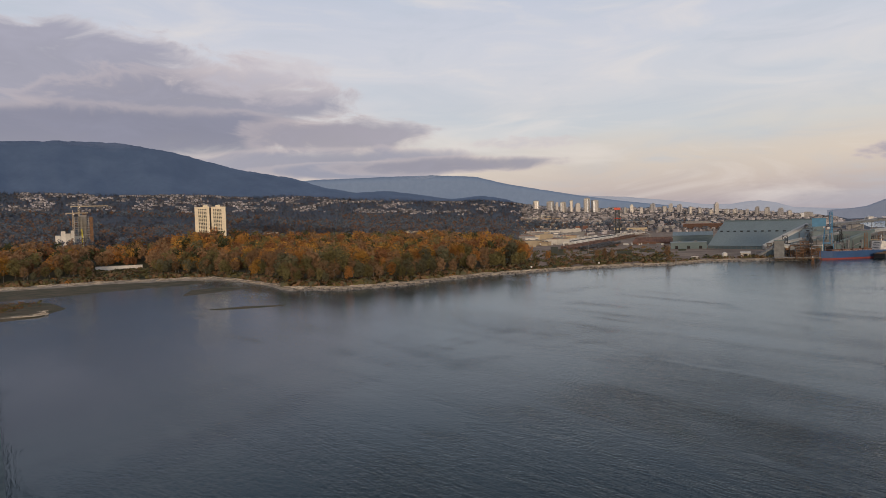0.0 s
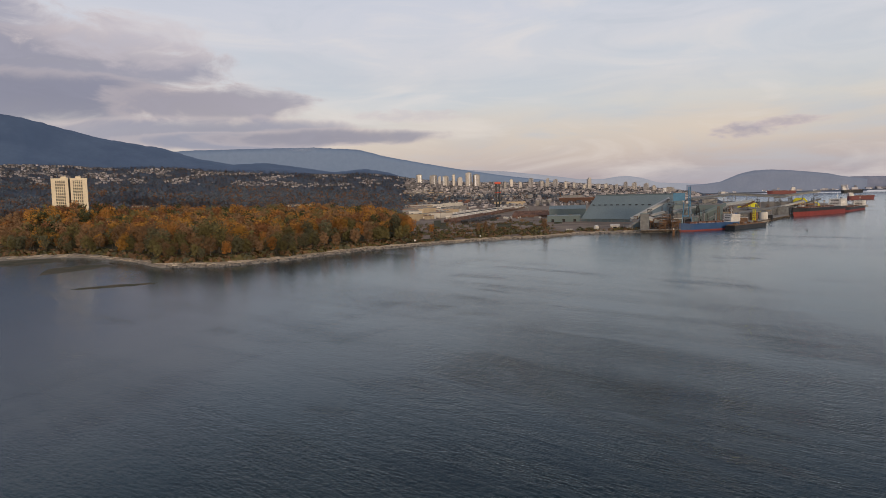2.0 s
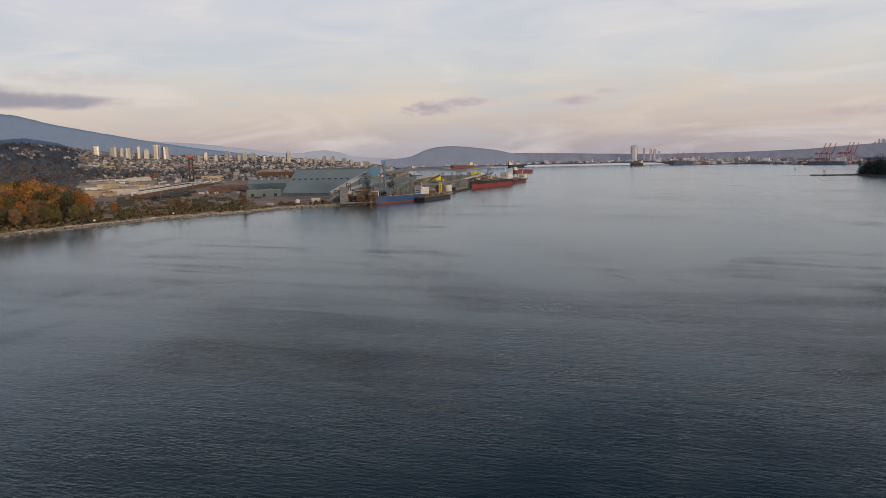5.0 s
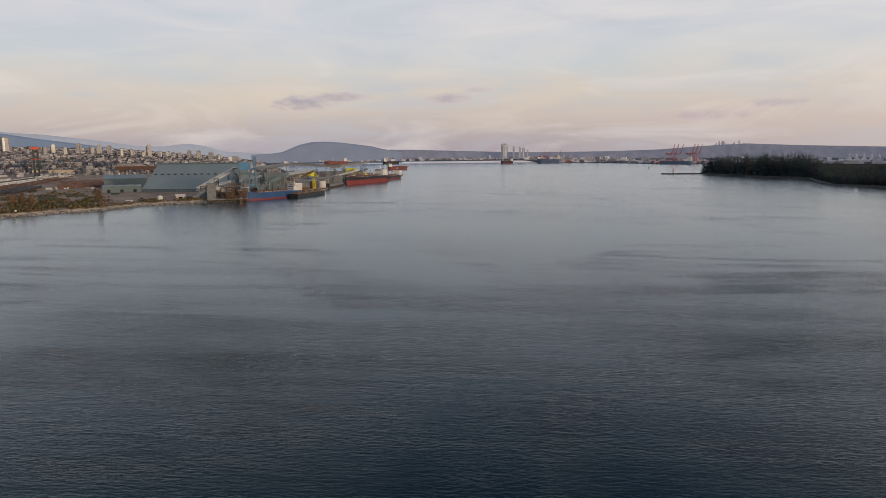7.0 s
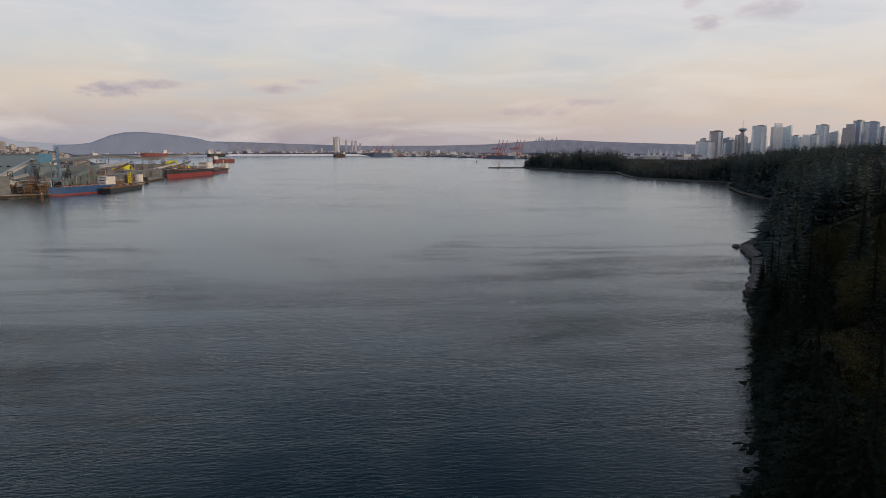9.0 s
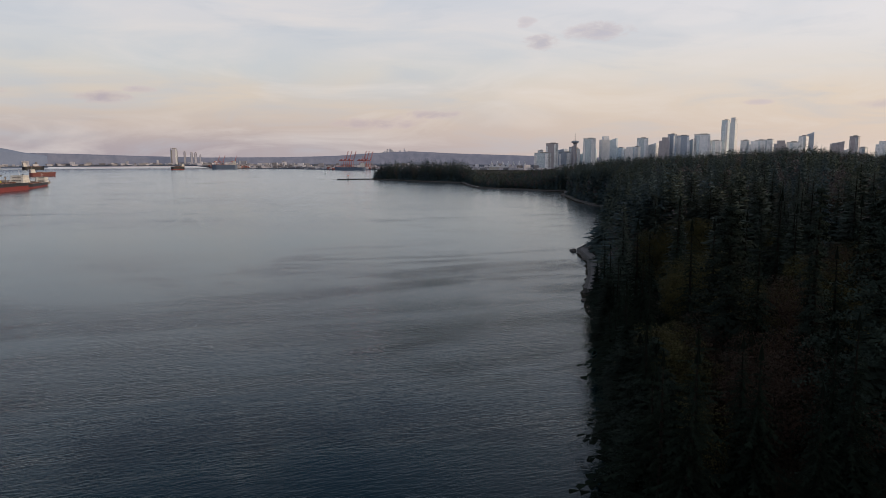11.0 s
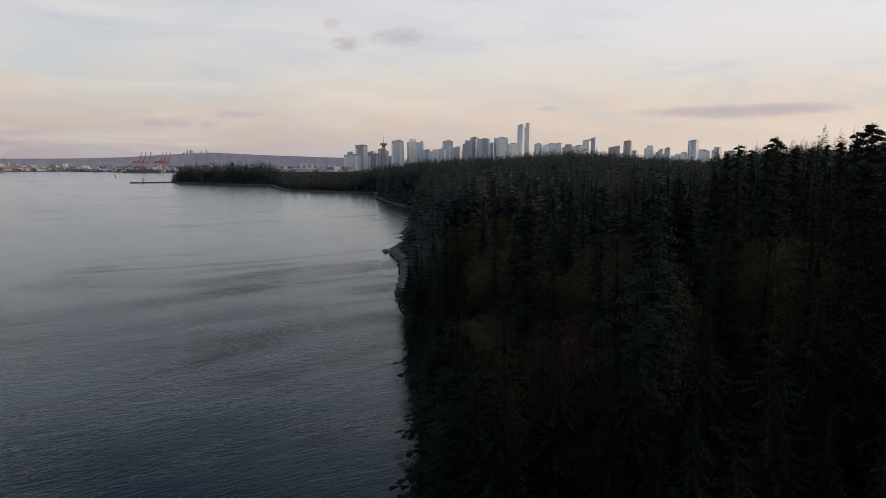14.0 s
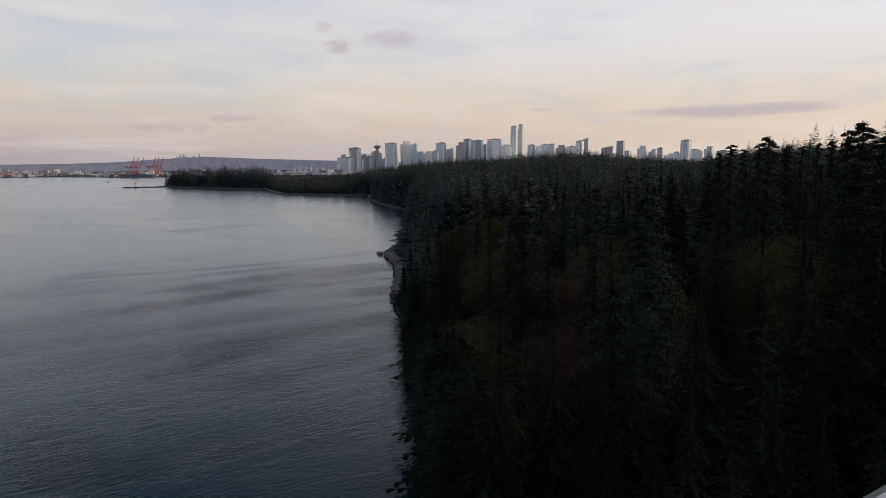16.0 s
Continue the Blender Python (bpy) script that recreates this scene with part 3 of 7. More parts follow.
def north_rows(az):
    a, b = north_shore(az), north_edge(az)
    inner = [a - 5, a, a + 7, a + 18, a + 60]
    return inner + [a + 60 + (b - a - 60) * (i / 26) ** 1.35 for i in range(1, 27)]


azs = [15 + 0.6 * i for i in range(153)] + [106.9]
g = polar(azs, north_rows, north_height)
n = len(north_rows(20))
for i in range(len(azs) - 1):
    for j in range(n - 1):
        d = north_rows(azs[i])[j]
        g.m[i * (n - 1) + j] = 1 if j < 3 else (2 if azs[i] > 71.5 and d < 2600 and (d > 1400 or azs[i] > 84 or wobble(azs[i] * 0.6, d / 45, 1.0, 8) > -0.15) else (3 if d > 1750 else 0))
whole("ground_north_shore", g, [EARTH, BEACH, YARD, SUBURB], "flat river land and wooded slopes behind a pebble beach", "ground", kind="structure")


def isle(name, pts, top, mat, label, seed, category="ground"):
    """A low bank of ground with a rounded back, round the points given."""
    g = Geo()
    c = sum((Vector(p) for p in pts), Vector((0, 0))) / len(pts)
    ring, m = [], len(pts) * 6
    for i in range(m):
        k, f = i // 6, (i % 6) / 6
        p = Vector(pts[k]).lerp(Vector(pts[(k + 1) % len(pts)]), f)
        ring.append(c + (p - c) * (1 + 0.06 * wobble(p.x, p.y, 0.03, seed)))
    for r, z in ((1.04, -0.6), (1.0, 0.05), (0.86, top * 0.7), (0.55, top)):
        for p in ring:
            q = c + (p - c) * r
            g.v.append((q.x, q.y, z + 0.12 * top * wobble(q.x, q.y, 0.07, seed)))
    for r in range(3):
        for i in range(m):
            j = (i + 1) % m
            g.f.append((r * m + i, r * m + j, (r + 1) * m + j, (r + 1) * m + i))
            g.m.append(0)
    g.v.append((c.x, c.y, top))
    for i in range(m):
        g.f.append((3 * m + i, 3 * m + (i + 1) % m, len(g.v) - 1))
        g.m.append(0)
    return whole(name, g, mat, label, category, kind="structure")


def ring(*rows):
    return [at(a, d).xy for a, d in rows]


isle("ground_sandspit", ring((22, 630), (31, 588), (33.6, 600), (35.2, 655), (34.2, 715), (31, 740), (24, 790)), 1.7, MUD, "brown sandy spit with scrub at its back", 2.0)
isle("mudflat", ring((30, 770), (34, 775), (38, 800), (42, 822), (45, 835), (44.5, 890), (38, 915), (30, 905)), 0.35, MUD, "dark tidal mudflat with weed", 3.0, "mudflat")
isle("mudflat", ring((43.3, 690), (45.5, 705), (47, 720), (48.6, 742), (46.5, 770), (44, 750)), 0.22, MUD, "dark tidal mudflat with weed", 3.5, "mudflat")
isle("sandbar", ring((45.3, 560), (48.4, 568), (51.2, 560), (51, 553), (48, 550), (46, 552)), 0.28, MUD, "low wet sandbar awash in the shallows", 4.0, "sandbar")

# The far shore: low land that closes the harbour to the east and south-east.
FAR_AZ = [93, 97, 105, 112, 117, 118.5, 124, 128, 132, 140, 147, 165, 215]
FAR_D = [4780, 4780, 4770, 4760, 4740, 4330, 4250, 3750, 3650, 3500, 3050, 2700, 2600]


def far_shore(az):
    return float(np.interp(az, FAR_AZ, FAR_D)) + 12 * wobble(az, 3, 0.8)


def far_height(az, d):
    s = d - far_shore(az)
    return float(np.interp(s, [-5, 0, 6, 60], [-1, -0.1, 3, 4])) + max(0, d - 4300) * float(np.interp(az, [95, 118, 125, 147], [0.02, 0.04, 0.03, 0.02]))


g = polar([93 + 0.9 * i for i in range(136)], lambda a: [far_shore(a) - 5, far_shore(a), far_shore(a) + 6, far_shore(a) + 60] + [far_shore(a) + 60 + (4960 - far_shore(a) - 60) * i / 5 for i in range(1, 6)], far_height)
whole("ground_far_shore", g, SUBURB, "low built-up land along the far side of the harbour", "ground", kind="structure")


def ridge(name, az, el, d, deep, mat, label, rough, foot, foot_d):
    """A mountain wall: its crest at those angles above eye level, falling towards the viewer."""
    azs = np.arange(az[0], az[-1] + 0.01, 0.22)

    def h(a, q):
        f = (q - foot_d) / (d - foot_d)
        low = min(foot, north_height(a, foot_d) - 8) if a < 95 else foot
        crest = rise(float(np.interp(a, az, el)), d)
        crest += rough * crest * 0.02 * wobble(a, 1, 2.2, d)
        z = low + (crest - low) * (f if f <= 1 else max(0.2, 2 - f))
        return z + (0 if f <= 0 or f >= 1 else rough * 0.16 * (crest - low) * math.sin(math.pi * f) * wobble(a * 0.35, q / 300, 1.0, d))
    g = polar(list(azs), lambda a: [foot_d + (d + deep - foot_d) * i / 12 for i in range(13)], h)
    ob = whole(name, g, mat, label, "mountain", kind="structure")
    ob.data.polygons.foreach_set("use_smooth", [True] * len(ob.data.polygons))
    return ob


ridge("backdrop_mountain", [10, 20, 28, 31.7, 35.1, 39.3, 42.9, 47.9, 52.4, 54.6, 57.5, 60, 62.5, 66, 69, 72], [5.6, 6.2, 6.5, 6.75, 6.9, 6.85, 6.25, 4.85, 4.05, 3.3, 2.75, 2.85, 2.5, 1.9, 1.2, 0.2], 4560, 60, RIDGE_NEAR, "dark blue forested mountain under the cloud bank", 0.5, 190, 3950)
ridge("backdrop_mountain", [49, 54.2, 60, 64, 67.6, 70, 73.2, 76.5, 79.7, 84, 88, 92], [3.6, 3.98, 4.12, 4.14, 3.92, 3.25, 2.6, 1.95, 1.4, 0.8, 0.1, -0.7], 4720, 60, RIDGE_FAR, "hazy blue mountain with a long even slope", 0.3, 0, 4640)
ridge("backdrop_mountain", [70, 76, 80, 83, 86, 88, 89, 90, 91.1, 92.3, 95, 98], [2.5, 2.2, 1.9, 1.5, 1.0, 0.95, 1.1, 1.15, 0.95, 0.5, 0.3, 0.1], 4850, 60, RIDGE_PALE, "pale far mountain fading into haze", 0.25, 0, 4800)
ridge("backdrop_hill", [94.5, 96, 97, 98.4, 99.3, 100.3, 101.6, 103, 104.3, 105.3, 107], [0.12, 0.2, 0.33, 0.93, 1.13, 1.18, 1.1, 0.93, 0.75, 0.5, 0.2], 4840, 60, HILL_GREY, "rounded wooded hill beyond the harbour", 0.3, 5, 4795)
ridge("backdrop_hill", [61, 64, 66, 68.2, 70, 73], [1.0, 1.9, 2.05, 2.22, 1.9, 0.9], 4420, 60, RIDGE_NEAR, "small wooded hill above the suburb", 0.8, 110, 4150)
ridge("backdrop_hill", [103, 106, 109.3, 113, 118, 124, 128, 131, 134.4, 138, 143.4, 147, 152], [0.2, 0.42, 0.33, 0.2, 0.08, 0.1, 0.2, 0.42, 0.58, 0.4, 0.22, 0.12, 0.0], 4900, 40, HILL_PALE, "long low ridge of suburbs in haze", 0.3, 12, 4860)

# The wooded park on the south side.
P_AZ = [128.2, 128.95, 131.3, 134.6, 138.7, 139.2, 140.1, 143.6, 147.3, 147.4, 147.7, 148.3, 149.4, 150.6, 150.9, 150.5, 149.7, 148.6, 149.5, 149.6, 149.3, 149.7, 150.3, 151.4, 152.4, 153.8, 157, 165, 180, 212]
P_D = [2030, 2020, 2034, 1855, 1720, 1560, 1418, 1349, 1277, 1150, 1077, 1002, 930, 883, 800, 560, 497, 457, 413, 356, 315, 285, 258, 215, 165, 125, 98, 80, 62, 48]
SHORE = [at(a, d).xy for a, d in zip(P_AZ, P_D)]


def park_depth(p):
    """How far a place lies inland of the park's shore, by the nearest stretch of it."""
    best, side = 1e9, 1.0
    for a, b in zip(SHORE, SHORE[1:]):
        ab = b - a
        t = max(0, min(1, (p - a).dot(ab) / ab.length_squared))
        q = a + t * ab
        d = (p - q).length
        if d < best:
            best = d
            side = 1.0 if ab.x * (p.y - a.y) - ab.y * (p.x - a.x) < 0 else -1.0
    return best * side


INLAND = 1.0 if park_depth(at(170, 900).xy) > 0 else -1.0


def inland(p):
    if math.degrees(math.atan2(p.x, p.y)) % 360 < 128.6:
        return -50.0
    return park_depth(p) * INLAND


def park_height(p):
    s = inland(p)
    d, az = p.length, math.degrees(math.atan2(p.x, p.y)) % 360
    top = float(np.interp(d, [60, 150, 300, 600, 1000, 1500, 2100, 2600], [10, 15, 22, 28, 34, 44, 40, 12]))
    top *= float(np.interp(az, [131, 141, 148, 154, 164, 172, 178, 200], [0.05, 0.06, 0.40, 0.85, 1.12, 0.85, 1.15, 1.3]))
    z = float(np.interp(s, [-12, 0, 4, 12, 60, 200], [-1.5, 0.2, 2.2, 3.0, 0.55 * top + 3, top + 3]))
    if az < 131.4 and d > 1500:
        return -3.0 if d > 2085 else min(z, 1.8)
    return z


g = Geo()
COLS = [20 * i - 500 for i in range(30)] + [88 + 8 * i for i in range(31)] + [340 + 20 * i for i in range(4)] + [420 + 30 * i for i in range(64)]
LINES = [40 - 16 * i for i in range(14)] + [-184 - 8 * i for i in range(46)] + [-560 - 18 * i for i in range(10)] + [-740 - 34 * i for i in range(62)]
for y in LINES:
    for x in COLS:
        p = Vector((x, y))
        g.v.append((x, y, park_height(p) if -14 < inland(p) else -3.0))
for j in range(len(LINES) - 1):
    for i in range(len(COLS) - 1):
        k, w = j * len(COLS) + i, len(COLS)
        q = (k, k + 1, k + w + 1, k + w)
        if max(g.v[i][2] for i in q) > -2.9:
            g.f.append(q)
            g.m.append(0)
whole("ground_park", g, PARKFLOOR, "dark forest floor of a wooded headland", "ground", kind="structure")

# A continuous stone sea wall with a path along the park's shore.
wall, path = Geo(), Geo()
for i, (a, b) in enumerate(zip(SHORE[:-10], SHORE[1:-9])):
    u = (b - a).normalized()
    nrm = Vector((u.y, -u.x)) * (1 if INLAND > 0 else -1)
    k = max(1, int((b - a).length / 30))
    for j in range(k):
        p, q = a.lerp(b, j / k), a.lerp(b, (j + 1) / k)
        for geo, lo, hi, z0, z1 in ((wall, -1.0, 0.6, -1.0, 2.8), (path, 0.6, 5.6, 0.5, 2.5)):
            v = [(*(p + nrm * lo), z0), (*(q + nrm * lo), z0), (*(q + nrm * hi), z0), (*(p + nrm * hi), z0)]
            w = [(x, y, z1) for x, y, _ in v]
            s = len(geo.v)
            geo.v += v + w
            geo.f += [tuple(s + n for n in f) for f in ((0, 1, 5, 4), (1, 2, 6, 5), (2, 3, 7, 6), (3, 0, 4, 7), (4, 5, 6, 7))]
            geo.m += [0] * 5
whole("wall_sea", wall, STONEWALL, "low granite sea wall along the wooded shore", "wall", kind="structure")
whole("pavement_seawall_path", path, PATH, "grey asphalt path on top of the sea wall", "path", kind="structure")


# ---- trees ----
rnd = random.Random(11)
nrg = np.random.default_rng(5)


def leaf_quads(centres, size, squash=0.8, outward=None, loose=0.55):
    """One leaf spray at each centre, lying roughly across the way out of its crown."""
    n = len(centres)
    f = nrg.normal(size=(n, 3)) * (1.0 if outward is None else loose)
    if outward is not None:
        f += outward
    f /= np.linalg.norm(f, axis=1, keepdims=True)
    a = nrg.normal(size=(n, 3))
    a -= (a * f).sum(1, keepdims=True) * f
    a /= np.linalg.norm(a, axis=1, keepdims=True)
    b = np.cross(f, a)
    s = size * nrg.uniform(0.6, 1.25, (n, 1))
    a, b = a * s, b * s * squash
    return np.stack([centres - a * 0.9, centres - b + a * 0.15, centres + a, centres + b - a * 0.2], 1)


def mesh_quads(name, quads, mats, idx=None, soft=None):
    """A mesh of loose quads; soft gives each one the way its spray faces, so that crowns shade as rounded masses."""
    n = len(quads)
    if soft is not None:
        soft = soft / np.linalg.norm(soft, axis=1, keepdims=True)
        face = np.cross(quads[:, 2] - quads[:, 0], quads[:, 3] - quads[:, 1])
        back = (face * soft).sum(1) < 0
        quads = np.where(back[:, None, None], quads[:, ::-1], quads)
    me = bpy.data.meshes.new(name)
    me.vertices.add(4 * n)
    me.vertices.foreach_set("co", quads.astype(np.float32).ravel())
    me.loops.add(4 * n)
    me.loops.foreach_set("vertex_index", np.arange(4 * n, dtype=np.int32))
    me.polygons.add(n)
    me.polygons.foreach_set("loop_start", np.arange(0, 4 * n, 4, dtype=np.int32))
    me.update(calc_edges=True)
    for m in mats:
        me.materials.append(m)
    if idx is not None:
        me.polygons.foreach_set("material_index", np.asarray(idx, dtype=np.int32))
    if soft is not None:
        normal = me.attributes.new("custom_normal", "FLOAT_VECTOR", "POINT")
        normal.data.foreach_set("vector", np.repeat(soft, 4, axis=0).astype(np.float32).ravel())
    me.update()
    return me


def crown_centres(h, r, n, base=0.3, lobes=9):
    """Points on the skins of rounded lobes that together make a domed, uneven crown."""
    mid, tall = h * (base + 1.0) / 2, h * (1.0 - base) / 2
    out, way = [], []
    turn = nrg.uniform(0, 6.28)
    for i in range(lobes):
        f = -0.75 + 1.6 * (i + 0.5) / lobes
        w = turn + 2.4 * i + nrg.uniform(-0.4, 0.4)
        k = math.sqrt(max(0.0, 1 - f * f)) * nrg.uniform(0.45, 0.68) * r
        rr = r * nrg.uniform(0.38, 0.56)
        c = np.array([k * math.cos(w), k * math.sin(w), min(mid + f * tall * 0.82, h - rr * 0.75)])
        u = nrg.normal(size=(n // lobes, 3))
        u /= np.linalg.norm(u, axis=1, keepdims=True)
        out.append(c + u * rr * nrg.uniform(0.86, 1.04, (len(u), 1)) * np.array([1, 1, 0.85]))
        way.append(u + np.array([0, 0, 0.35]))
    return np.concatenate(out), np.concatenate(way)


def boughs(h, r, n, shape=0.7, bare=0.05, droop=0.45, width=0.30, clump=5, twist=0.3):
    """A ragged evergreen crown: n drooping sprays that reach from the trunk to uneven lengths."""
    f = bare + (0.99 - bare) * nrg.uniform(0, 1, n) ** 1.05
    w = nrg.uniform(0, 2 * np.pi, n)
    gaps = 0.5 + 0.5 * np.sin(clump * w + 17 * f + nrg.uniform(0, 6)) * np.sin(23 * f + 2 * w + nrg.uniform(0, 6))
    reach = r * np.maximum(0.035, (1 - f)) ** shape * (0.55 + 0.62 * gaps) * nrg.uniform(0.6, 1.15, n)
    d = np.stack([np.cos(w), np.sin(w), np.zeros(n)], 1)
    s = np.stack([-np.sin(w), np.cos(w), np.zeros(n)], 1)
    up = np.array([0, 0, 1.0])
    a0 = nrg.uniform(0.05, 0.55, n)
    fall = (droop * nrg.uniform(0.3, 1.4, n) - 0.45 * f)
    p = d * (reach * a0)[:, None] + up * (h * f - fall * reach * a0)[:, None]
    e = d * reach[:, None] + up * (h * f - fall * reach)[:, None]
    wd = (reach * (1 - a0) * width * nrg.uniform(0.7, 1.4, n) + 0.012 * r)[:, None]
    m = p * 0.45 + e * 0.55
    tip = nrg.uniform(-twist, twist, (n, 1))
    hang = up * wd * nrg.uniform(-0.1, 0.7, (n, 1))
    faces = np.stack([p, m + s * wd + up * wd * tip - hang, e, m - s * wd - up * wd * tip - hang], 1)
    return faces, d + up * 0.55 + nrg.normal(size=(n, 3)) * 0.22


def open_crown(h, r, limbs, per, size, bare=0.15, shape=0.55, droop=0.12, core=700):
    """An old fir's crown: a ragged core and separate limbs that carry flat clumps of needles."""
    q, way = [], []
    for i in range(limbs):
        f = bare + (0.985 - bare) * (i + nrg.uniform(-0.4, 0.4)) / limbs
        w = 2.4 * i + nrg.uniform(-0.5, 0.5)
        L = r * (1 - f) ** shape * nrg.uniform(0.5, 1.2) + 0.015 * h
        d = np.array([math.cos(w), math.sin(w), 0])
        t = nrg.uniform(0.1, 1.0, per) ** 0.75
        lift = h * f + L * (0.22 * t - (0.22 + droop) * t * t)
        c = d * (L * t)[:, None] + np.stack([np.zeros(per), np.zeros(per), lift], 1)
        c += nrg.normal(size=(per, 3)) * np.array([1, 1, 0.34]) * (L * 0.09 + 0.004 * h)
        q.append(leaf_quads(c, size * h, 0.5, np.array([0, 0, 0.7]) + nrg.normal(size=(per, 3)) * 0.3, 0.6))
        way.append(d * 0.7 + np.array([0, 0, 0.7]) + nrg.normal(size=(per, 3)) * 0.25)
    faces, out = boughs(h, r * 0.55, core, shape, bare, 0.4, 0.25)
    return np.concatenate(q + [faces]), np.concatenate(way + [out])


def broadleaf(h, r, n, leaf, bark, size, label, group, base=0.3):
    """A broad-leaved tree: tapered trunk, limbs, and a crown of many small sprays."""
    t = thing("tree", label, "tree", group=group)
    g = Geo()
    top = h * 0.62
    bend = [Vector((rnd.uniform(-0.03, 0.03) * h, rnd.uniform(-0.03, 0.03) * h, top * k / 3)) for k in range(4)]
    bend[0] = Vector((0, 0, -0.5))
    for k in range(3):
        g.bar(bend[k], bend[k + 1], h * 0.018 * (1 - k * 0.25), h * 0.018 * (0.75 - k * 0.25), 6)
    for k in range(7):
        w, z = 2.4 * k, h * (0.25 + 0.055 * k)
        a = bend[1].lerp(bend[3], min(1, (z - bend[1].z) / (bend[3].z - bend[1].z)))
        g.bar(a, a + Vector((math.cos(w) * r * 0.62, math.sin(w) * r * 0.62, h * 0.2)), h * 0.008, h * 0.002, 4)
    part("trunk", g, bark, t)
    c, way = crown_centres(h, r, n, base)
    part("crown", mesh_quads("crown", leaf_quads(c, size, 0.8, way, 0.25), [leaf], soft=way + nrg.normal(size=way.shape) * 0.2), leaf, t)
    return t


def conifer_quads(h, r, whorls, per, twigs, droop=0.35, bare=0.12, ragged=0.3, shape=0.75, slim=0.13):
    """Boughs in whorls round a straight trunk, each a drooping spine with sprays on both sides."""
    q = []
    for k in range(whorls):
        f = bare + (0.985 - bare) * (k + nrg.uniform(-0.3, 0.3)) / whorls
        reach = r * (1 - f) ** shape * nrg.uniform(1 - ragged, 1 + ragged * 0.6)
        m = per if f < 0.8 else max(3, per - 2)
        w0 = nrg.uniform(0, 6.28)
        for i in range(m):
            w = w0 + 6.2832 * i / m + nrg.uniform(-0.4, 0.4)
            L = reach * nrg.uniform(0.55, 1.1) + 0.02 * h * (1 - f)
            d, s = np.array([math.cos(w), math.sin(w), 0]), np.array([-math.sin(w), math.cos(w), 0])
            z0 = h * f
            for j in range(twigs):
                a, b = (j + 0.1) / twigs, (j + 1.15) / twigs
                lift = lambda x: z0 + L * (0.18 * x - droop * x * x)
                wd = L * slim * (1.15 - 0.65 * a) * nrg.uniform(0.7, 1.3)
                p, e = d * L * a + np.array([0, 0, lift(a)]), d * L * b + np.array([0, 0, lift(b)])
                hang = np.array([0, 0, -wd * nrg.uniform(0.4, 0.9)])
                mid = (p + e) / 2
                q.append([p, mid + s * wd + hang + d * wd * 0.4, e, mid + hang * 0.25])
                q.append([p, mid + hang * 0.25, e, mid - s * wd + hang + d * wd * 0.4])
    tip = np.array([0, 0, h])
    for w in (0, 1.57):
        s = np.array([math.cos(w), math.sin(w), 0]) * h * 0.012
        q.append([tip - [0, 0, h * 0.07] - s, tip - [0, 0, h * 0.07] + s, tip + s * 0.1, tip - s * 0.1])
    return np.array(q)


def conifer(h, r, whorls, per, twigs, label, group, mat=None, tufts=0, **kw):
    t = thing("conifer", label, "tree", group=group)
    g = Geo()
    g.bar((0, 0, -2), (0, 0, h * 0.5), h * 0.016, h * 0.010, 7)
    g.bar((0, 0, h * 0.5), (0, 0, h * 0.98), h * 0.010, h * 0.001, 6)
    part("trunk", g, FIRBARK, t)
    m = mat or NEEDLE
    way = None
    if tufts == "open":
        q, way = open_crown(h, r, whorls, per, **kw)
        g2 = Geo()
        for i in range(14):
            f, w = 0.2 + 0.05 * i, 2.4 * i
            g2.bar((0, 0, h * f), (0.35 * r * (1 - f) * math.cos(w), 0.35 * r * (1 - f) * math.sin(w), h * f + 0.3), h * 0.004, h * 0.001, 4)
        part("limb", g2, FIRBARK, t)
    elif tufts:
        q, way = boughs(h, r, tufts, **kw)
    else:
        q = conifer_quads(h, r, whorls, per, twigs, **kw)
    part("crown", mesh_quads("crown", q, [m], soft=way), m, t)
    return t


# Autumn wood on the river flat: the nearest trees singly, the deeper ones as one mass.
AUTUMN = "autumn trees on the river flat"
SPECIES = [("tall cottonwood with deep orange autumn leaves", 0), ("spreading tree with golden yellow autumn leaves", 1),
           ("tree with fading olive green leaves", 2), ("half-bare tree with brown leaves", 3), ("grey-green willow by the beach", 4)]
BREEDS = []
for i, (label, c) in enumerate(SPECIES):
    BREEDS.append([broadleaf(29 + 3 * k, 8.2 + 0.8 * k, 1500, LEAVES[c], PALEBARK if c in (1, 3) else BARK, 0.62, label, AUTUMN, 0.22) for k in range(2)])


def in_wood(az, d):
    s = d - north_shore(az)
    back = float(np.interp(az, [31, 50, 64, 70, 71.6], [1260, 1330, 1380, 1250, 950]))
    if az < 43.8 and s < 55 or 36.9 < az < 41.4 and d < 1150:
        return False
    return s > 26 and d < back


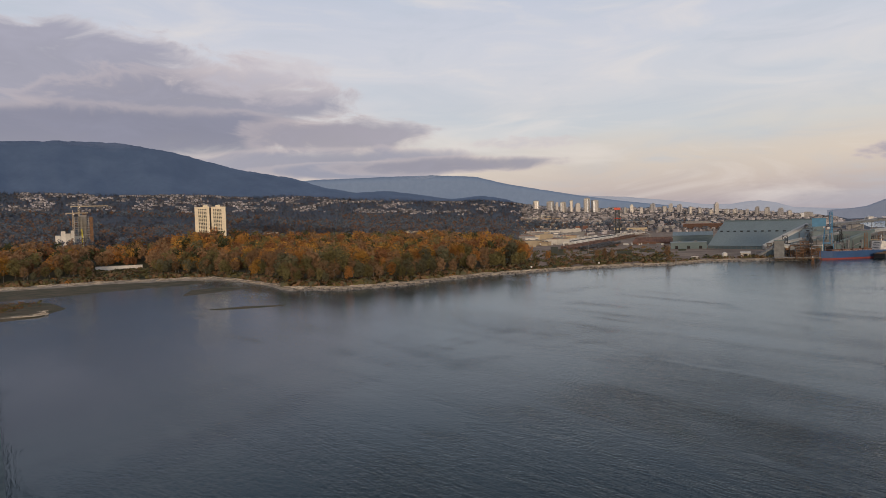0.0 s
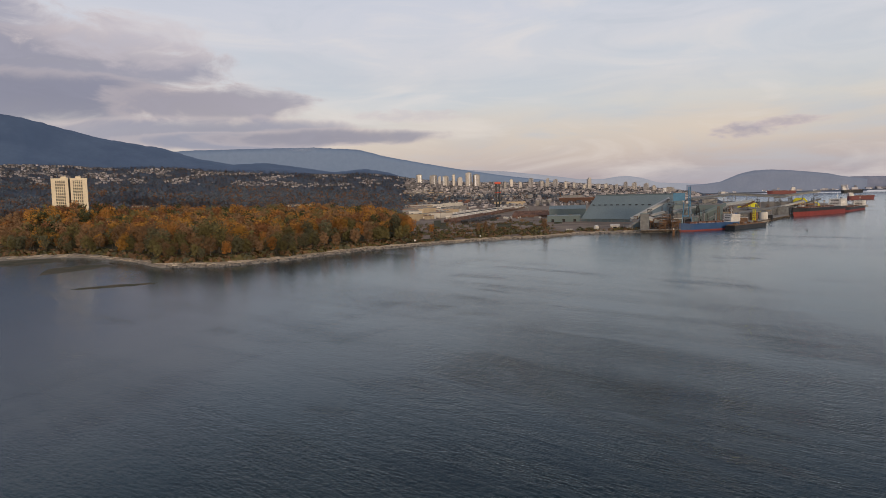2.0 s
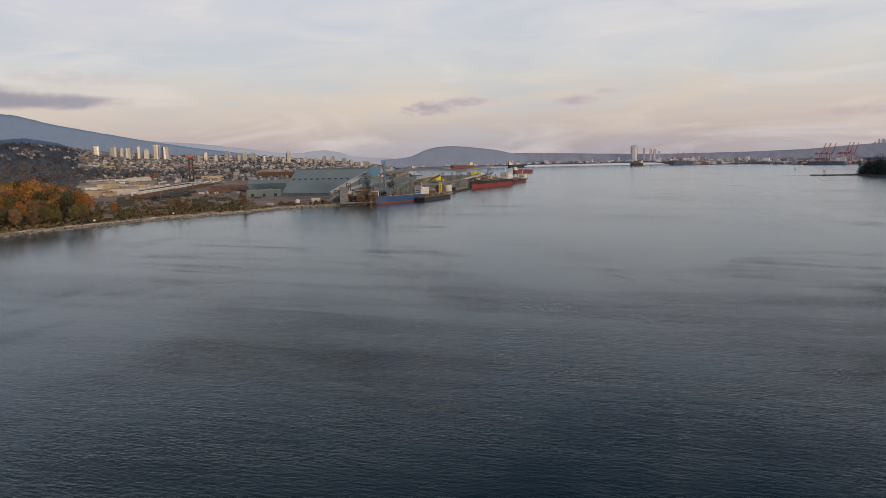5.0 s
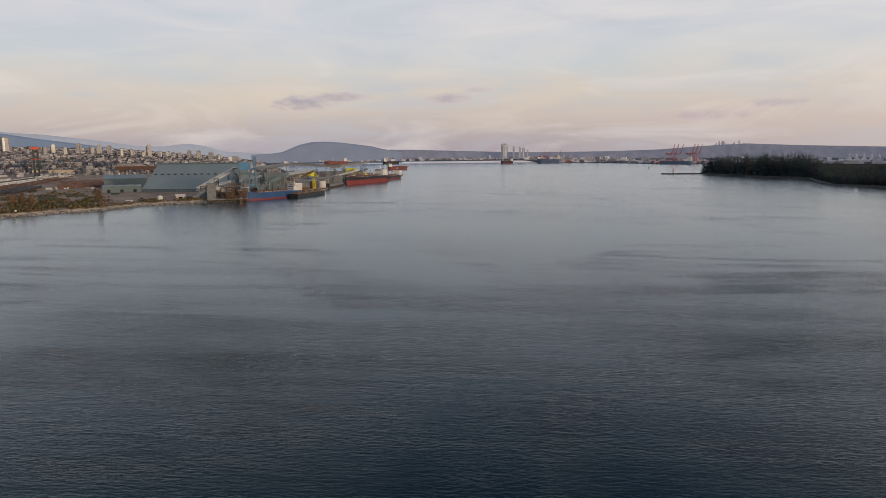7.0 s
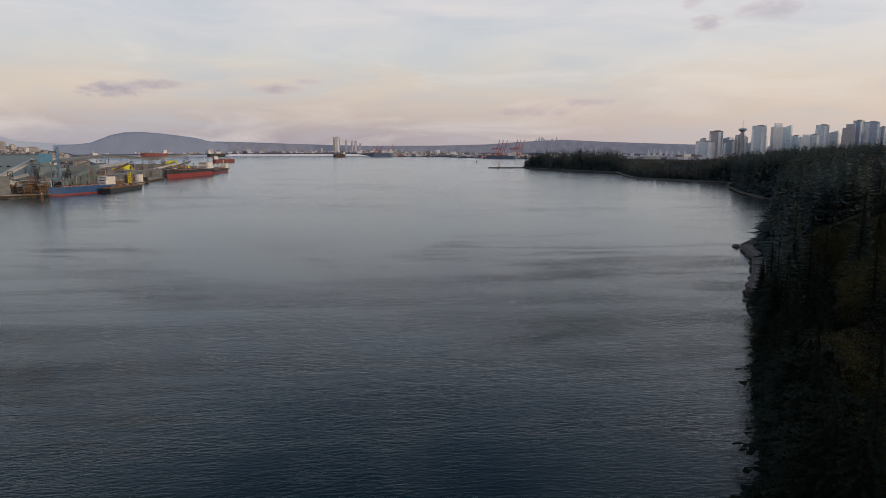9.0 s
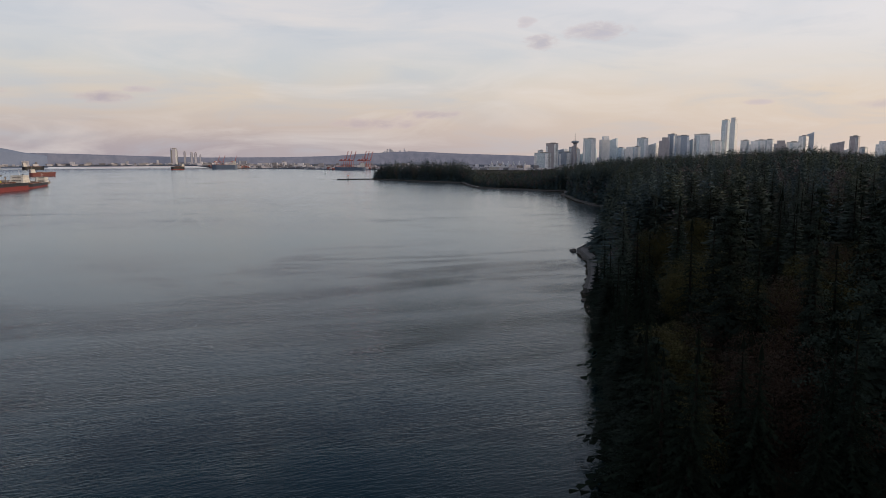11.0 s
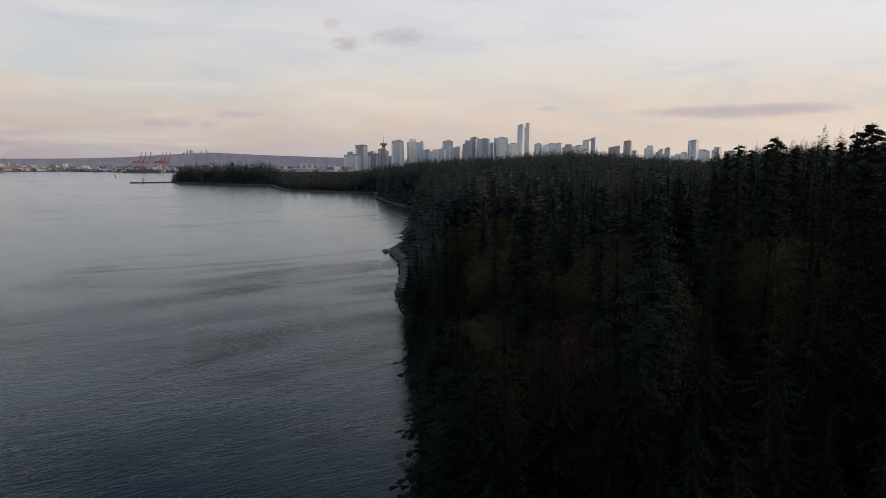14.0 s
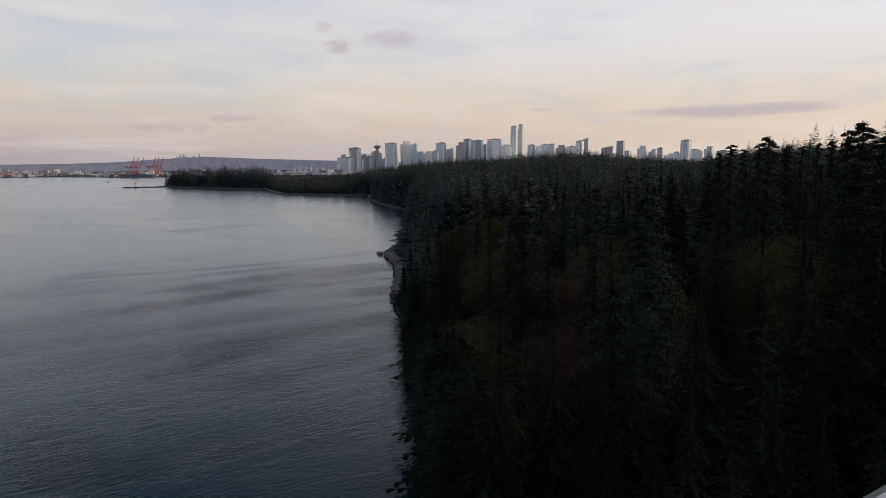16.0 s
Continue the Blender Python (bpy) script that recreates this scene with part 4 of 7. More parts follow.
spots, tries = [], 0
while len(spots) < 1750 and tries < 40000:
    tries += 1
    az, d = rnd.uniform(29.5, 71.8), math.sqrt(rnd.uniform(650 ** 2, 1380 ** 2))
    if in_wood(az, d):
        spots.append((d - north_shore(az), az, d))
spots.sort()
made = 0
mass, tint, faced = [], [], []
for s, az, d in spots:
    warm_spot = wobble(az * 0.5, d / 60, 1.0, 9)
    if s < 80 + 60 * rnd.random():
        c = rnd.choices((0, 1, 2, 3, 4), (1, 1, 12, 11, 8))[0]
    else:
        c = 0 if warm_spot > 0.14 else (1 if warm_spot > -0.02 else 3)
        if rnd.random() < 0.45:
            c = rnd.choices((0, 1, 2, 3, 4), (2, 3, 6, 6, 2))[0]
        if az < 43 and rnd.random() < 0.5:
            c = 3
    k = rnd.uniform(0.50, 0.82) if s < 85 else rnd.uniform(0.64, 1.22)
    k *= float(np.interp(az, [31, 36, 42, 48], [1.0, 0.85, 0.95, 1.0]))
    p = at(az, d, north_height(az, d) - 0.3)
    if made < 270:
        src = BREEDS[c][rnd.randrange(2)]
        m = pose(p.x, p.y, p.z, 0, 0, rnd.uniform(0, 360))
        if src.get("used"):
            src = copy_thing(src, m)
        else:
            src["used"] = True
            src.matrix_basis = m
        src.scale = (k * rnd.uniform(0.9, 1.15), k * rnd.uniform(0.9, 1.15), k)
        made += 1
    else:
        h, r = 30 * k, 9.0 * k
        if 43 < az < 49.5 and d > 1120:
            h *= 1.40 if 44 < az < 47.6 else 1.2
        c8, way = crown_centres(h, r, 240, 0.22, 8)
        q = leaf_quads(c8 + np.array(p), 1.35, 0.85, way, 0.12)
        c = {0: rnd.choice((0, 0, 5, 6)), 1: rnd.choice((1, 1, 6, 2)), 2: rnd.choice((2, 2, 7)), 3: rnd.choice((3, 3, 5, 7)), 4: 4}[c]
        mass.append(q)
        faced.append(way)
        tint += [c] * len(q)
for b in BREEDS:
    for t in b:
        if "used" in t:
            del t["used"]
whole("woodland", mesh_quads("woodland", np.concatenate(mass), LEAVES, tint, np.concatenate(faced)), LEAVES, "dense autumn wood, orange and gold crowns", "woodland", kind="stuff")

# Scrub along the beach and on the waste ground by the terminal.
scrub, tint, faced = [], [], []
for i in range(8200):
    az = rnd.choice((rnd.uniform(29.5, 72), rnd.uniform(29.5, 72), rnd.uniform(36, 42), rnd.uniform(70, 93), rnd.uniform(71, 83.4)))
    s = 22 + abs(rnd.gauss(0, 18)) if az < 70 else 20 + 190 * rnd.random() ** 1.6
    if 71 < az < 83.4 and i % 3 == 0:
        s = 30 + 420 * rnd.random()
    if 36.5 < az < 41.8:
        s = rnd.uniform(22, 205)
    if 84 < az and s > 60 or wobble(az, s / 30, 0.8, 4) < -0.1:
        continue
    d = north_shore(az) + s
    p = at(az, d, north_height(az, d))
    r = rnd.uniform(1.2, 3.2) * (1.5 if az < 71 else rnd.choice((0.6, 0.9, 1.2)))
    u = nrg.normal(size=(16, 3))
    u /= np.linalg.norm(u, axis=1, keepdims=True)
    u[:, 2] = abs(u[:, 2])
    scrub.append(leaf_quads(u * np.array([r, r, r * 1.1]) + np.array(p), 0.45 * r, 0.8, u, 0.5))
    faced.append(u + np.array([0, 0, 0.3]))
    tint += [rnd.choices((2, 3, 4, 0), (5, 6, 4, 0.2 if az < 71 else 0))[0]] * 16
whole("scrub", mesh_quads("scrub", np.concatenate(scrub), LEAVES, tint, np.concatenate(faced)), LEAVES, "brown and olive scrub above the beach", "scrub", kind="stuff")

# Low brush on the sandspit.
brush, tint = [], []
for i in range(260):
    az, d = rnd.uniform(23, 33.6), rnd.uniform(622, 720)
    if d < 632 + 14 * abs(az - 31) or az > 32.4 and d < 650:
        continue
    p = at(az, d, 1.3)
    r = rnd.uniform(0.8, 2.6)
    u = nrg.normal(size=(18, 3))
    u /= np.linalg.norm(u, axis=1, keepdims=True)
    u[:, 2] = abs(u[:, 2])
    brush.append(leaf_quads(u * np.array([r, r, r]) + np.array(p), 0.4 * r, 0.8, u, 0.5))
    tint += [rnd.choices((2, 3), (2, 5))[0]] * 18
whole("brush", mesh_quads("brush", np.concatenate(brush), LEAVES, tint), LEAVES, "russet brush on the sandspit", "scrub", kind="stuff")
g = Geo()
for i in range(520):
    if i % 3 == 0:
        az, d, z = rnd.uniform(29, 33.6), rnd.uniform(600, 640), 1.0
    else:
        az = rnd.uniform(30, 90)
        s = rnd.uniform(6, 19)
        d = north_shore(az) + s
        z = north_height(az, d) + 0.2
    p, w, L = at(az, d, z), rnd.uniform(-0.5, 0.5) + radians(-az), rnd.uniform(2.5, 8)
    u = Vector((math.cos(w), math.sin(w), 0)) * L
    g.bar(p - u, p + u, rnd.uniform(0.2, 0.45), rnd.uniform(0.15, 0.3), 5)
whole("driftwood", g, material("bleached_driftwood", (0.46, 0.40, 0.33), (0.30, 0.26, 0.21), 0.2, 0.85, island=0.35), "bleached drift logs strewn along the beach", "driftwood", kind="stuff")

# Single trees on the waste ground.
for az, d, k, c in ((71.9, 880, 1.0, 0), (72.4, 900, 0.6, 2), (73.6, 930, 0.62, 0), (77.6, 955, 0.55, 3), (78.2, 970, 0.6, 3), (78.8, 960, 0.5, 3), (83.2, 965, 0.7, 3), (71.3, 860, 0.9, 1)):
    p = at(az, d, north_height(az, d) - 0.2)
    t = copy_thing(BREEDS[c][0], pose(p.x, p.y, p.z, 0, 0, az * 7))
    t.scale = (k * 0.8, k * 0.8, k)

# Far woods of the north shore.
def settled(az, d):
    """Whether that part of the slope is built over."""
    return d > 3000 and wobble(az * 0.55, d / 260, 1.0, 33) > (0.06 if az < 56 else 0.18) or az > 72


q, tint, faced = [], [], []
for i in range(22000):
    az, d = rnd.uniform(28, 95), math.sqrt(rnd.uniform(1330 ** 2, 4400 ** 2))
    if i % 6 == 0:
        az, d = rnd.uniform(29, 74), rnd.uniform(1380, 2100)
    if i >= 15500:
        az, d = rnd.uniform(29, 73), math.sqrt(rnd.uniform(2000 ** 2, 4200 ** 2))
    elif i >= 11500:
        az, d = rnd.uniform(72, 95), math.sqrt(rnd.uniform(2750 ** 2, 4200 ** 2))
    if az > 71 and d < float(np.interp(az, [71, 72, 74.3, 74.5, 84, 90], [1900, 2450, 2550, 2700, 2800, 3300])):
        continue
    p = np.array(at(az, d, north_height(az, d)))
    belt = wobble(az * 0.25, d / 350, 1.0, 21)
    broad = wobble(az * 0.11, d / 500, 1.0, 27)
    rusty = d < 3000 and (d < 2950 and broad > -0.05 or belt > 0.25 or az > 58 and belt > -0.25 and d < 2300) or 70 < az < 76.5 and d < 2900
    if rusty:
        h = rnd.uniform(17, 27)
        m = 90 if d < 2100 else 36
        c8, way = crown_centres(h, 7.8, m, 0.05, 4)
        q.append(leaf_quads(c8 + p, 1.35 if d < 2100 else 2.2, 0.9, way, 0.3))
        faced.append(way)
        tint += [rnd.choices((3, 4), (6, 3) if d < 2950 else (1, 6))[0]] * m
    else:
        h, r = rnd.uniform(11, 22), rnd.uniform(5.0, 9.0)
        if settled(az, d):
            h *= 0.45 if az < 68 else (0.62 if d < 3000 or d > 3680 else 0.85)
        t8, way = boughs(h, r, 70 if d < 2200 else 34, 0.5, 0.0, 0.3, 0.45, 3)
        q.append(t8 + p)
        faced.append(way)
        tint += [rnd.choices((0, 1, 2), (5, 4, 2))[0]] * len(t8)
# Autumn tones greyed, with the haze of distance put into the colour.
FARLEAF = material("hazed_autumn_woods", (0.100, 0.096, 0.110), (0.085, 0.084, 0.098), 0.02, 0.95, island=0.12, gloss=0.03)
FARLEAF2 = material("far_rust_woods", (0.215, 0.132, 0.090), (0.165, 0.110, 0.084), 0.02, 0.95, island=0.12, gloss=0.03)
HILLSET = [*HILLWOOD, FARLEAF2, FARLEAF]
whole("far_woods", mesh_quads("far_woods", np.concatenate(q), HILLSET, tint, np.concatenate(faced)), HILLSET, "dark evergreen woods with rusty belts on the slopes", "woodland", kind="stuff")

# The park's conifers: near ones singly with full boughs, the rest as one mass.
PARK = "conifers of the park"
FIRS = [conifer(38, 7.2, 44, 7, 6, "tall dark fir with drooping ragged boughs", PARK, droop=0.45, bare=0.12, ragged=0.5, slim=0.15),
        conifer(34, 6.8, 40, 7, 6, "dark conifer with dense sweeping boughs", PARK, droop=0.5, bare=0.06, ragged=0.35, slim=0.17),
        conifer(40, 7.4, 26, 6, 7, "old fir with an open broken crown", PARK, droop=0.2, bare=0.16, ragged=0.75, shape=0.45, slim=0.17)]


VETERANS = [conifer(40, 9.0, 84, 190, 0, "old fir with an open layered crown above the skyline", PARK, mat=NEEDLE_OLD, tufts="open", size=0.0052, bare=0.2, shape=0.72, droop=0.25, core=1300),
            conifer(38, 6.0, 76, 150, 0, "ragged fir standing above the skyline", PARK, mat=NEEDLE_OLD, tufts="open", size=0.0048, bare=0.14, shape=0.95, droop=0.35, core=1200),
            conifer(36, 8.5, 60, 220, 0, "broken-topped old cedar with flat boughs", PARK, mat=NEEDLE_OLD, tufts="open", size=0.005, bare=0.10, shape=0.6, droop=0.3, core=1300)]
MIDS = [conifer(36, 7.0, 0, 0, 0, "slender dark conifer in the forest", PARK, mat=NEEDLE_HAZED, tufts=1500, shape=0.8, bare=0.05, width=0.2),
        conifer(32, 8.4, 0, 0, 0, "bushy dark conifer in the forest", PARK, mat=NEEDLE_HAZED, tufts=1500, shape=0.55, bare=0.04, width=0.2, clump=4)]
MOSSY = [broadleaf(20, 7.5, 16000, MOSS, FIRBARK, 0.11, "maple with thinning mossy yellow leaves", "broad-leaved trees of the park", 0.25),
         broadleaf(19, 7.0, 14000, RUSSET, FIRBARK, 0.10, "nearly bare tree with russet twigs", "broad-leaved trees of the park", 0.25)]


def canopy(p):
    """How high the park's tree tops reach there."""
    d, az = p.length, math.degrees(math.atan2(p.x, p.y)) % 360
    near = [float(np.interp(az, [148, 152, 160, 172, 180, 187, 195], row)) for row in (
        (24, 26, 28, 30, 34, 40, 48), (34, 40, 45, 48, 54, 60, 66), (38, 46, 53, 57, 64, 68, 72), (42, 48, 58, 60, 70, 76, 80))]
    far = [float(np.interp(az, [129, 134.5, 138.7, 141, 146, 148.5, 150.5, 153, 160, 164.5, 169, 174, 178, 190], row)) for row in (
        (44, 46, 44, 38, 42, 46, 52, 58, 64, 66, 62, 60, 72, 84), (44, 48, 42, 37, 43, 50, 58, 64, 76, 84, 74, 62, 84, 90),
        (36, 50, 50, 33, 40, 52, 60, 66, 78, 90, 76, 62, 84, 90))]
    dip = float(np.interp(az, [131, 132.5, 139.2, 140.0, 144.5, 147.5], [1.0, 1.16, 1.14, 0.62, 0.70, 1.0])) if d > 1200 else 1.0
    return dip * float(np.interp(d, [60, 130, 220, 400, 800, 1400, 2000], [*near, *far]))


def plant(src, p, z, k, lean=0.0, wide=1.0):
    m = pose(p.x, p.y, z, rnd.uniform(-lean, lean), rnd.uniform(-lean, lean), rnd.uniform(0, 360))
    if src.get("used"):
        src = copy_thing(src, m)
    else:
        src["used"] = True
        src.matrix_basis = m
    w = k * rnd.uniform(0.9, 1.15) * wide
    src.scale = (w, w, k)


HEIGHT = {id(t): h for t, h in zip(FIRS + VETERANS + MIDS + MOSSY, (38, 34, 40, 40, 38, 36, 36, 32, 20, 19))}
grown, spots, tries = [], [], 0
while len(spots) < 250 and tries < 20000:
    tries += 1
    d = rnd.uniform(58, 420) ** 1.0
    az = rnd.uniform(148.5, 196)
    p = at(az, d).xy
    s = inland(p)
    if s < (5 if d < 280 else 14) or any((p - q).length < 7.5 for q in spots):
        continue
    spots.append(p)
spots.sort(key=lambda p: p.length)
for i, p in enumerate(spots):
    z = park_height(p) - 0.4
    want = canopy(p) * rnd.uniform(0.84, 1.03) - z
    az = math.degrees(math.atan2(p.x, p.y)) % 360
    r = rnd.random()
    if r < 0.30 and az < 190 and p.length > 110:
        src, want = MOSSY[0 if rnd.random() < 0.6 else 1], want * 0.72
    else:
        src = FIRS[rnd.choices((0, 1, 2), (4, 4, 2))[0]] if p.length < 230 else MIDS[rnd.randrange(2)]
    plant(src, p, z, max(0.35, want / HEIGHT[id(src)]), 1.5)

# A few marked trees: those that stand above the skyline and those that lean out over the shore.
for az, d, top, which in ((185.4, 150, 2.9, 0), (184.5, 158, 2.4, 1), (179.3, 190, 1.95, 0), (178.7, 185, 1.5, 1), (176.7, 210, 1.4, 1), (187.3, 140, 2.3, 0), (181.6, 230, 1.2, 1), (182.6, 240, 1.35, 1), (180.5, 235, 1.15, 1), (175.9, 240, 0.75, 1), (177.6, 235, 1.0, 1), (183.5, 215, 1.5, 1), (170.6, 118, -2.4, 0), (166.5, 140, -1.8, 1), (160.5, 150, -3.4, 0)):
    p = at(az, d).xy
    z = park_height(p)
    plant(VETERANS[which], p, z, (rise(top, d) - z) / HEIGHT[id(VETERANS[which])])
for az, d, top, which in ((150.9, 258, -6.3, 0), (151.3, 238, -7.0, 1), (151.9, 216, -8.0, 2), (152.0, 192, -9.0, 0), (152.5, 172, -10.0, 2), (153.1, 150, -11.0, 0), (153.9, 130, -12.5, 1), (154.8, 112, -14.0, 0), (156.0, 98, -15.5, 2), (157.8, 92, -15.0, 1), (154.2, 150, -9.5, 1)):
    p = at(az, d).xy
    z = max(1.5, park_height(p))
    plant(FIRS[which], p, z, (rise(top, d) - z) / HEIGHT[id(FIRS[which])], 3.0)
for i in range(38):
    j = rnd.uniform(len(SHORE) - 8.6, len(SHORE) - 4.2)
    k = int(j)
    p = SHORE[k].lerp(SHORE[k + 1], j - k)
    p = p + Vector((-0.5, -0.86)) * rnd.uniform(-1.5, 3.0)
    d = p.length
    top = float(np.interp(d, [80, 120, 180, 240, 300], [-20, -15, -11, -8.6, -7.6])) - rnd.uniform(0, 3.5)
    src = (FIRS + VETERANS)[i % 6]
    plant(src, p, 1.2, max(0.3, (rise(top, d) - 1.2) / HEIGHT[id(src)]), 4.0, rnd.choice((1.3, 1.7, 2.1)))
for t in FIRS + VETERANS + MIDS + MOSSY:
    if "used" in t:
        del t["used"]

q, tone_of, faced = [], [], []


def grow(p, d, az, s):
    """One tree of the forest mass."""
    z = park_height(p)
    h = canopy(p) * min(1.15, max(0.60, rnd.gauss(1.02, 0.075) if d > 900 else rnd.gauss(0.97, 0.13)) + 0.05 * wobble(p.x, p.y, 0.02, 2)) - z
    h = max(9, h * (0.85 if s < 14 else 1.0))
    kind = rnd.choices((0, 1, 2, 3), (5, 4, 4, 4) if d < 900 else (5, 5, 3, 2))[0]
    wide, shape = (rnd.uniform(0.15, 0.34 if d < 900 else 0.26), rnd.uniform(0.55, 1.15)) if kind < 3 else (0.26, 0.5)
    if kind == 3:
        h *= 0.8
    base = np.array((p.x, p.y, z))
    n = 760 if d < 700 else (320 if d < 1200 else 140)
    if kind == 3 or kind == 2 and rnd.random() < 0.5:
        m = 260 if d < 700 else 70
        c8, way = crown_centres(h * 0.92, h * 0.24, m, 0.15, 6)
        t8 = leaf_quads(c8 + base, 0.55 if d < 700 else 1.3, 0.8, way, 0.35)
        q.append(t8)
        faced.append(way)
        tone_of.extend([kind] * len(t8))
        return
    t8, way = boughs(h, max(4.2, h * wide * 1.15), n, shape, 0.04, 0.5, 0.15 if d < 700 else (0.21 if d < 1200 else 0.30), rnd.choice((3, 4, 5)))
    q.append(t8 + base)
    faced.append(way)
    tone_of.extend([kind] * len(t8))


def may_grow(p, d, az, s):
    if az < 131.2 and d > 1500 or d > 2250 and az < 150:
        return False
    return s > (15 if d < 640 else (5 if d < 1150 else 9))


for i in range(40000):
    if len(q) > 6200:
        break
    d, az = math.sqrt(rnd.uniform(300 ** 2, 2500 ** 2)), rnd.uniform(129, 196)
    p = at(az, d).xy
    s = inland(p)
    if may_grow(p, d, az, s):
        grow(p, d, az, s)
for i in range(2200):
    j = rnd.uniform(0, len(SHORE) - 9.1)
    k = int(j)
    p = SHORE[k].lerp(SHORE[k + 1], j - k) + Vector((-0.55, -0.83)) * rnd.uniform(5, 45)
    d, az = p.length, math.degrees(math.atan2(p.x, p.y)) % 360
    s = inland(p)
    if may_grow(p, d, az, s):
        grow(p, d, az, s)
whole("park_forest", mesh_quads("park_forest", np.concatenate(q), FOREST, tone_of, np.concatenate(faced)), FOREST, "dense dark conifer forest covering the headland", "woodland", kind="stuff")


# ---- the bulk terminal on the north shore ----
def line_pose(a, b, z=0.0):
    """A pose at the middle of a and b whose x runs from a to b, and the distance between them."""
    m = (a + b) / 2
    return pose(m.x, m.y, z, 0, 0, math.degrees(math.atan2(b.y - a.y, b.x - a.x))), (b - a).length


def storage_shed():
    """The long A-frame store: two great slopes, a ridge gallery, vents half-way up and an open base."""
    m, L = line_pose(at(86.2, 1258).xy, at(93.1, 1168).xy, 4.0)
    m = m @ pose(0, 38, 0)
    t = thing("storage_shed", "huge teal metal-clad A-frame bulk store with a slanting end", "warehouse", m)
    W, E, R = 38.0, 5.0, 46.0
    x0, x1 = -L / 2, L / 2
    n = 24
    for s in (-1, 1):
        for i in range(n):
            e0, e1 = x0 + (x1 - x0) * i / n, x0 + (x1 - x0) * (i + 1) / n
            t0, t1 = x0 + 9 + (x1 - x0 - 9) * i / n, x0 + 9 + (x1 - x0 - 9) * (i + 1) / n
            g = Geo()
            lo, hi = (s * W, E), (s * 1.5, R)
            out = (s * (W + 0.3), E + 0.3), (s * 1.8, R + 0.3)
            g.v += [(e0, *lo), (e1, *lo), (t1, *hi), (t0, *hi), (e0 + 0.05, *out[0]), (e1 - 0.05, *out[0]), (t1 - 0.05, *out[1]), (t0 + 0.05, *out[1])]
            g.f += [(0, 1, 2, 3), (4, 5, 6, 7), (0, 1, 5, 4), (1, 2, 6, 5), (2, 3, 7, 6), (3, 0, 4, 7)]
            g.m += [0] * 6
            part("roof_panel", g, TEAL, t)
    g = Geo()
    g.face([(x0, -W, E), (x0, W, E), (x0 + 9, 1.5, R), (x0 + 9, -1.5, R)])
    part("end_wall", g, TEAL_DARK, t)
    g = Geo()
    g.face([(x1, W, E), (x1, -W, E), (x1, -1.5, R), (x1, 1.5, R)])
    part("end_wall", g, TEAL_DARK, t)
    g = Geo().box(((x0 + x1) / 2 + 4, 0, R - 0.5), (x1 - x0 - 9, 4.5, 2.6))
    part("ridge_gallery", g, TEAL_DARK, t)
    for s in (-1, 1):
        part("base_wall", Geo().box((0, s * (W - 1.0), 0), (L, 0.6, E)), TEAL_DARK, t)
    vent = None
    for i in range(13):
        f = 0.58
        x = x0 + 14 + (L - 22) * i / 12
        y, z = -(W + (1.5 - W) * f) - 0.5, E + (R - E) * f
        g = Geo().box((0, 0, 0), (4.6, 1.2, 1.6))
        v = part("vent", g, SLOT, t) if vent is None else new("vent", vent.data)
        vent = vent or v
        v.parent, v.location = t, (x, y, z)
    post = Geo().box((0, 0, 0), (0.6, 0.6, E))
    me = post.mesh("post", GREYSTEEL)
    for i in range(20):
        o = new("post", me)
        o.parent, o.location = t, (x0 + 3 + (L - 6) * i / 19, -W + 0.6, 0)
    return t


storage_shed()


def plain_building(name, label, az0, az1, d, top, deep, wall, roof, base=4.0, pitch=0.0, category="building", doors=0, group="", turn=0.0):
    """A low industrial building seen between two bearings, its walls up to that height."""
    w = 2 * d * math.tan(radians((az1 - az0) / 2))
    t = thing(name, label, category, facing((az0 + az1) / 2, d + deep / 2, base, turn), group)
    h = top - base - pitch
    part("wall", Geo().box((0, 0, -2), (w, deep, h + 2)), wall, t)
    if pitch:
        part("roof", Geo().gable((0, 0, h), (w + 1.2, deep + 1.6), pitch), roof, t)
    else:
        part("roof", Geo().box((0, 0, h), (w + 0.8, deep + 0.8, 0.7)), roof, t)
        if w > 18:
            part("roof_unit", Geo().box((w * 0.2, 0, h + 0.7), (5, 4, 2.2)), GREYSTEEL, t)
            part("roof_unit", Geo().box((-w * 0.25, deep * 0.1, h + 0.7), (3.5, 4, 1.6)), GREYSTEEL, t)
    for i in range(doors):
        x = -w / 2 + w * (i + 0.5) / doors
        part("door", Geo().box((x, -deep / 2 - 0.12, 0), (min(5, w / doors * 0.6), 0.2, min(5.5, h * 0.7))), SLOT, t)
    return t


plain_building("warehouse", "low teal metal warehouse beside the bulk store", 83.42, 86.15, 1255, 15, 42, TEAL_DARK, TEAL, doors=3)
plain_building("warehouse", "teal pitched warehouse behind the lower one", 83.6, 86.6, 1420, 30, 50, TEAL_DARK, TEAL, pitch=7)
plain_building("warehouse", "grey-green shed behind the loader", 94.9, 97.2, 1180, 32, 60, TEAL_DARK, ROOFS[2], doors=2)
plain_building("warehouse", "teal hall beside the blue loader", 93.4, 94.7, 1165, 33, 40, TEAL, TEAL_DARK)
plain_building("warehouse", "long grey shed in the terminal", 97.4, 99.6, 1330, 20, 60, WALLS[2], ROOFS[2], doors=3)
plain_building("warehouse", "low dark shed by the sulphur heaps", 99.9, 101.9, 1760, 21, 40, WALLS[2], ROOFS[2])
plain_building("warehouse", "grey concrete block in the terminal", 95.7, 96.8, 1500, 36, 30, CONCRETE, ROOFS[2])
plain_building("shed", "small white shed on the shore", 88.6, 89.3, 1010, 11, 9, WALLS[0], ROOFS[0], pitch=2, doors=1)
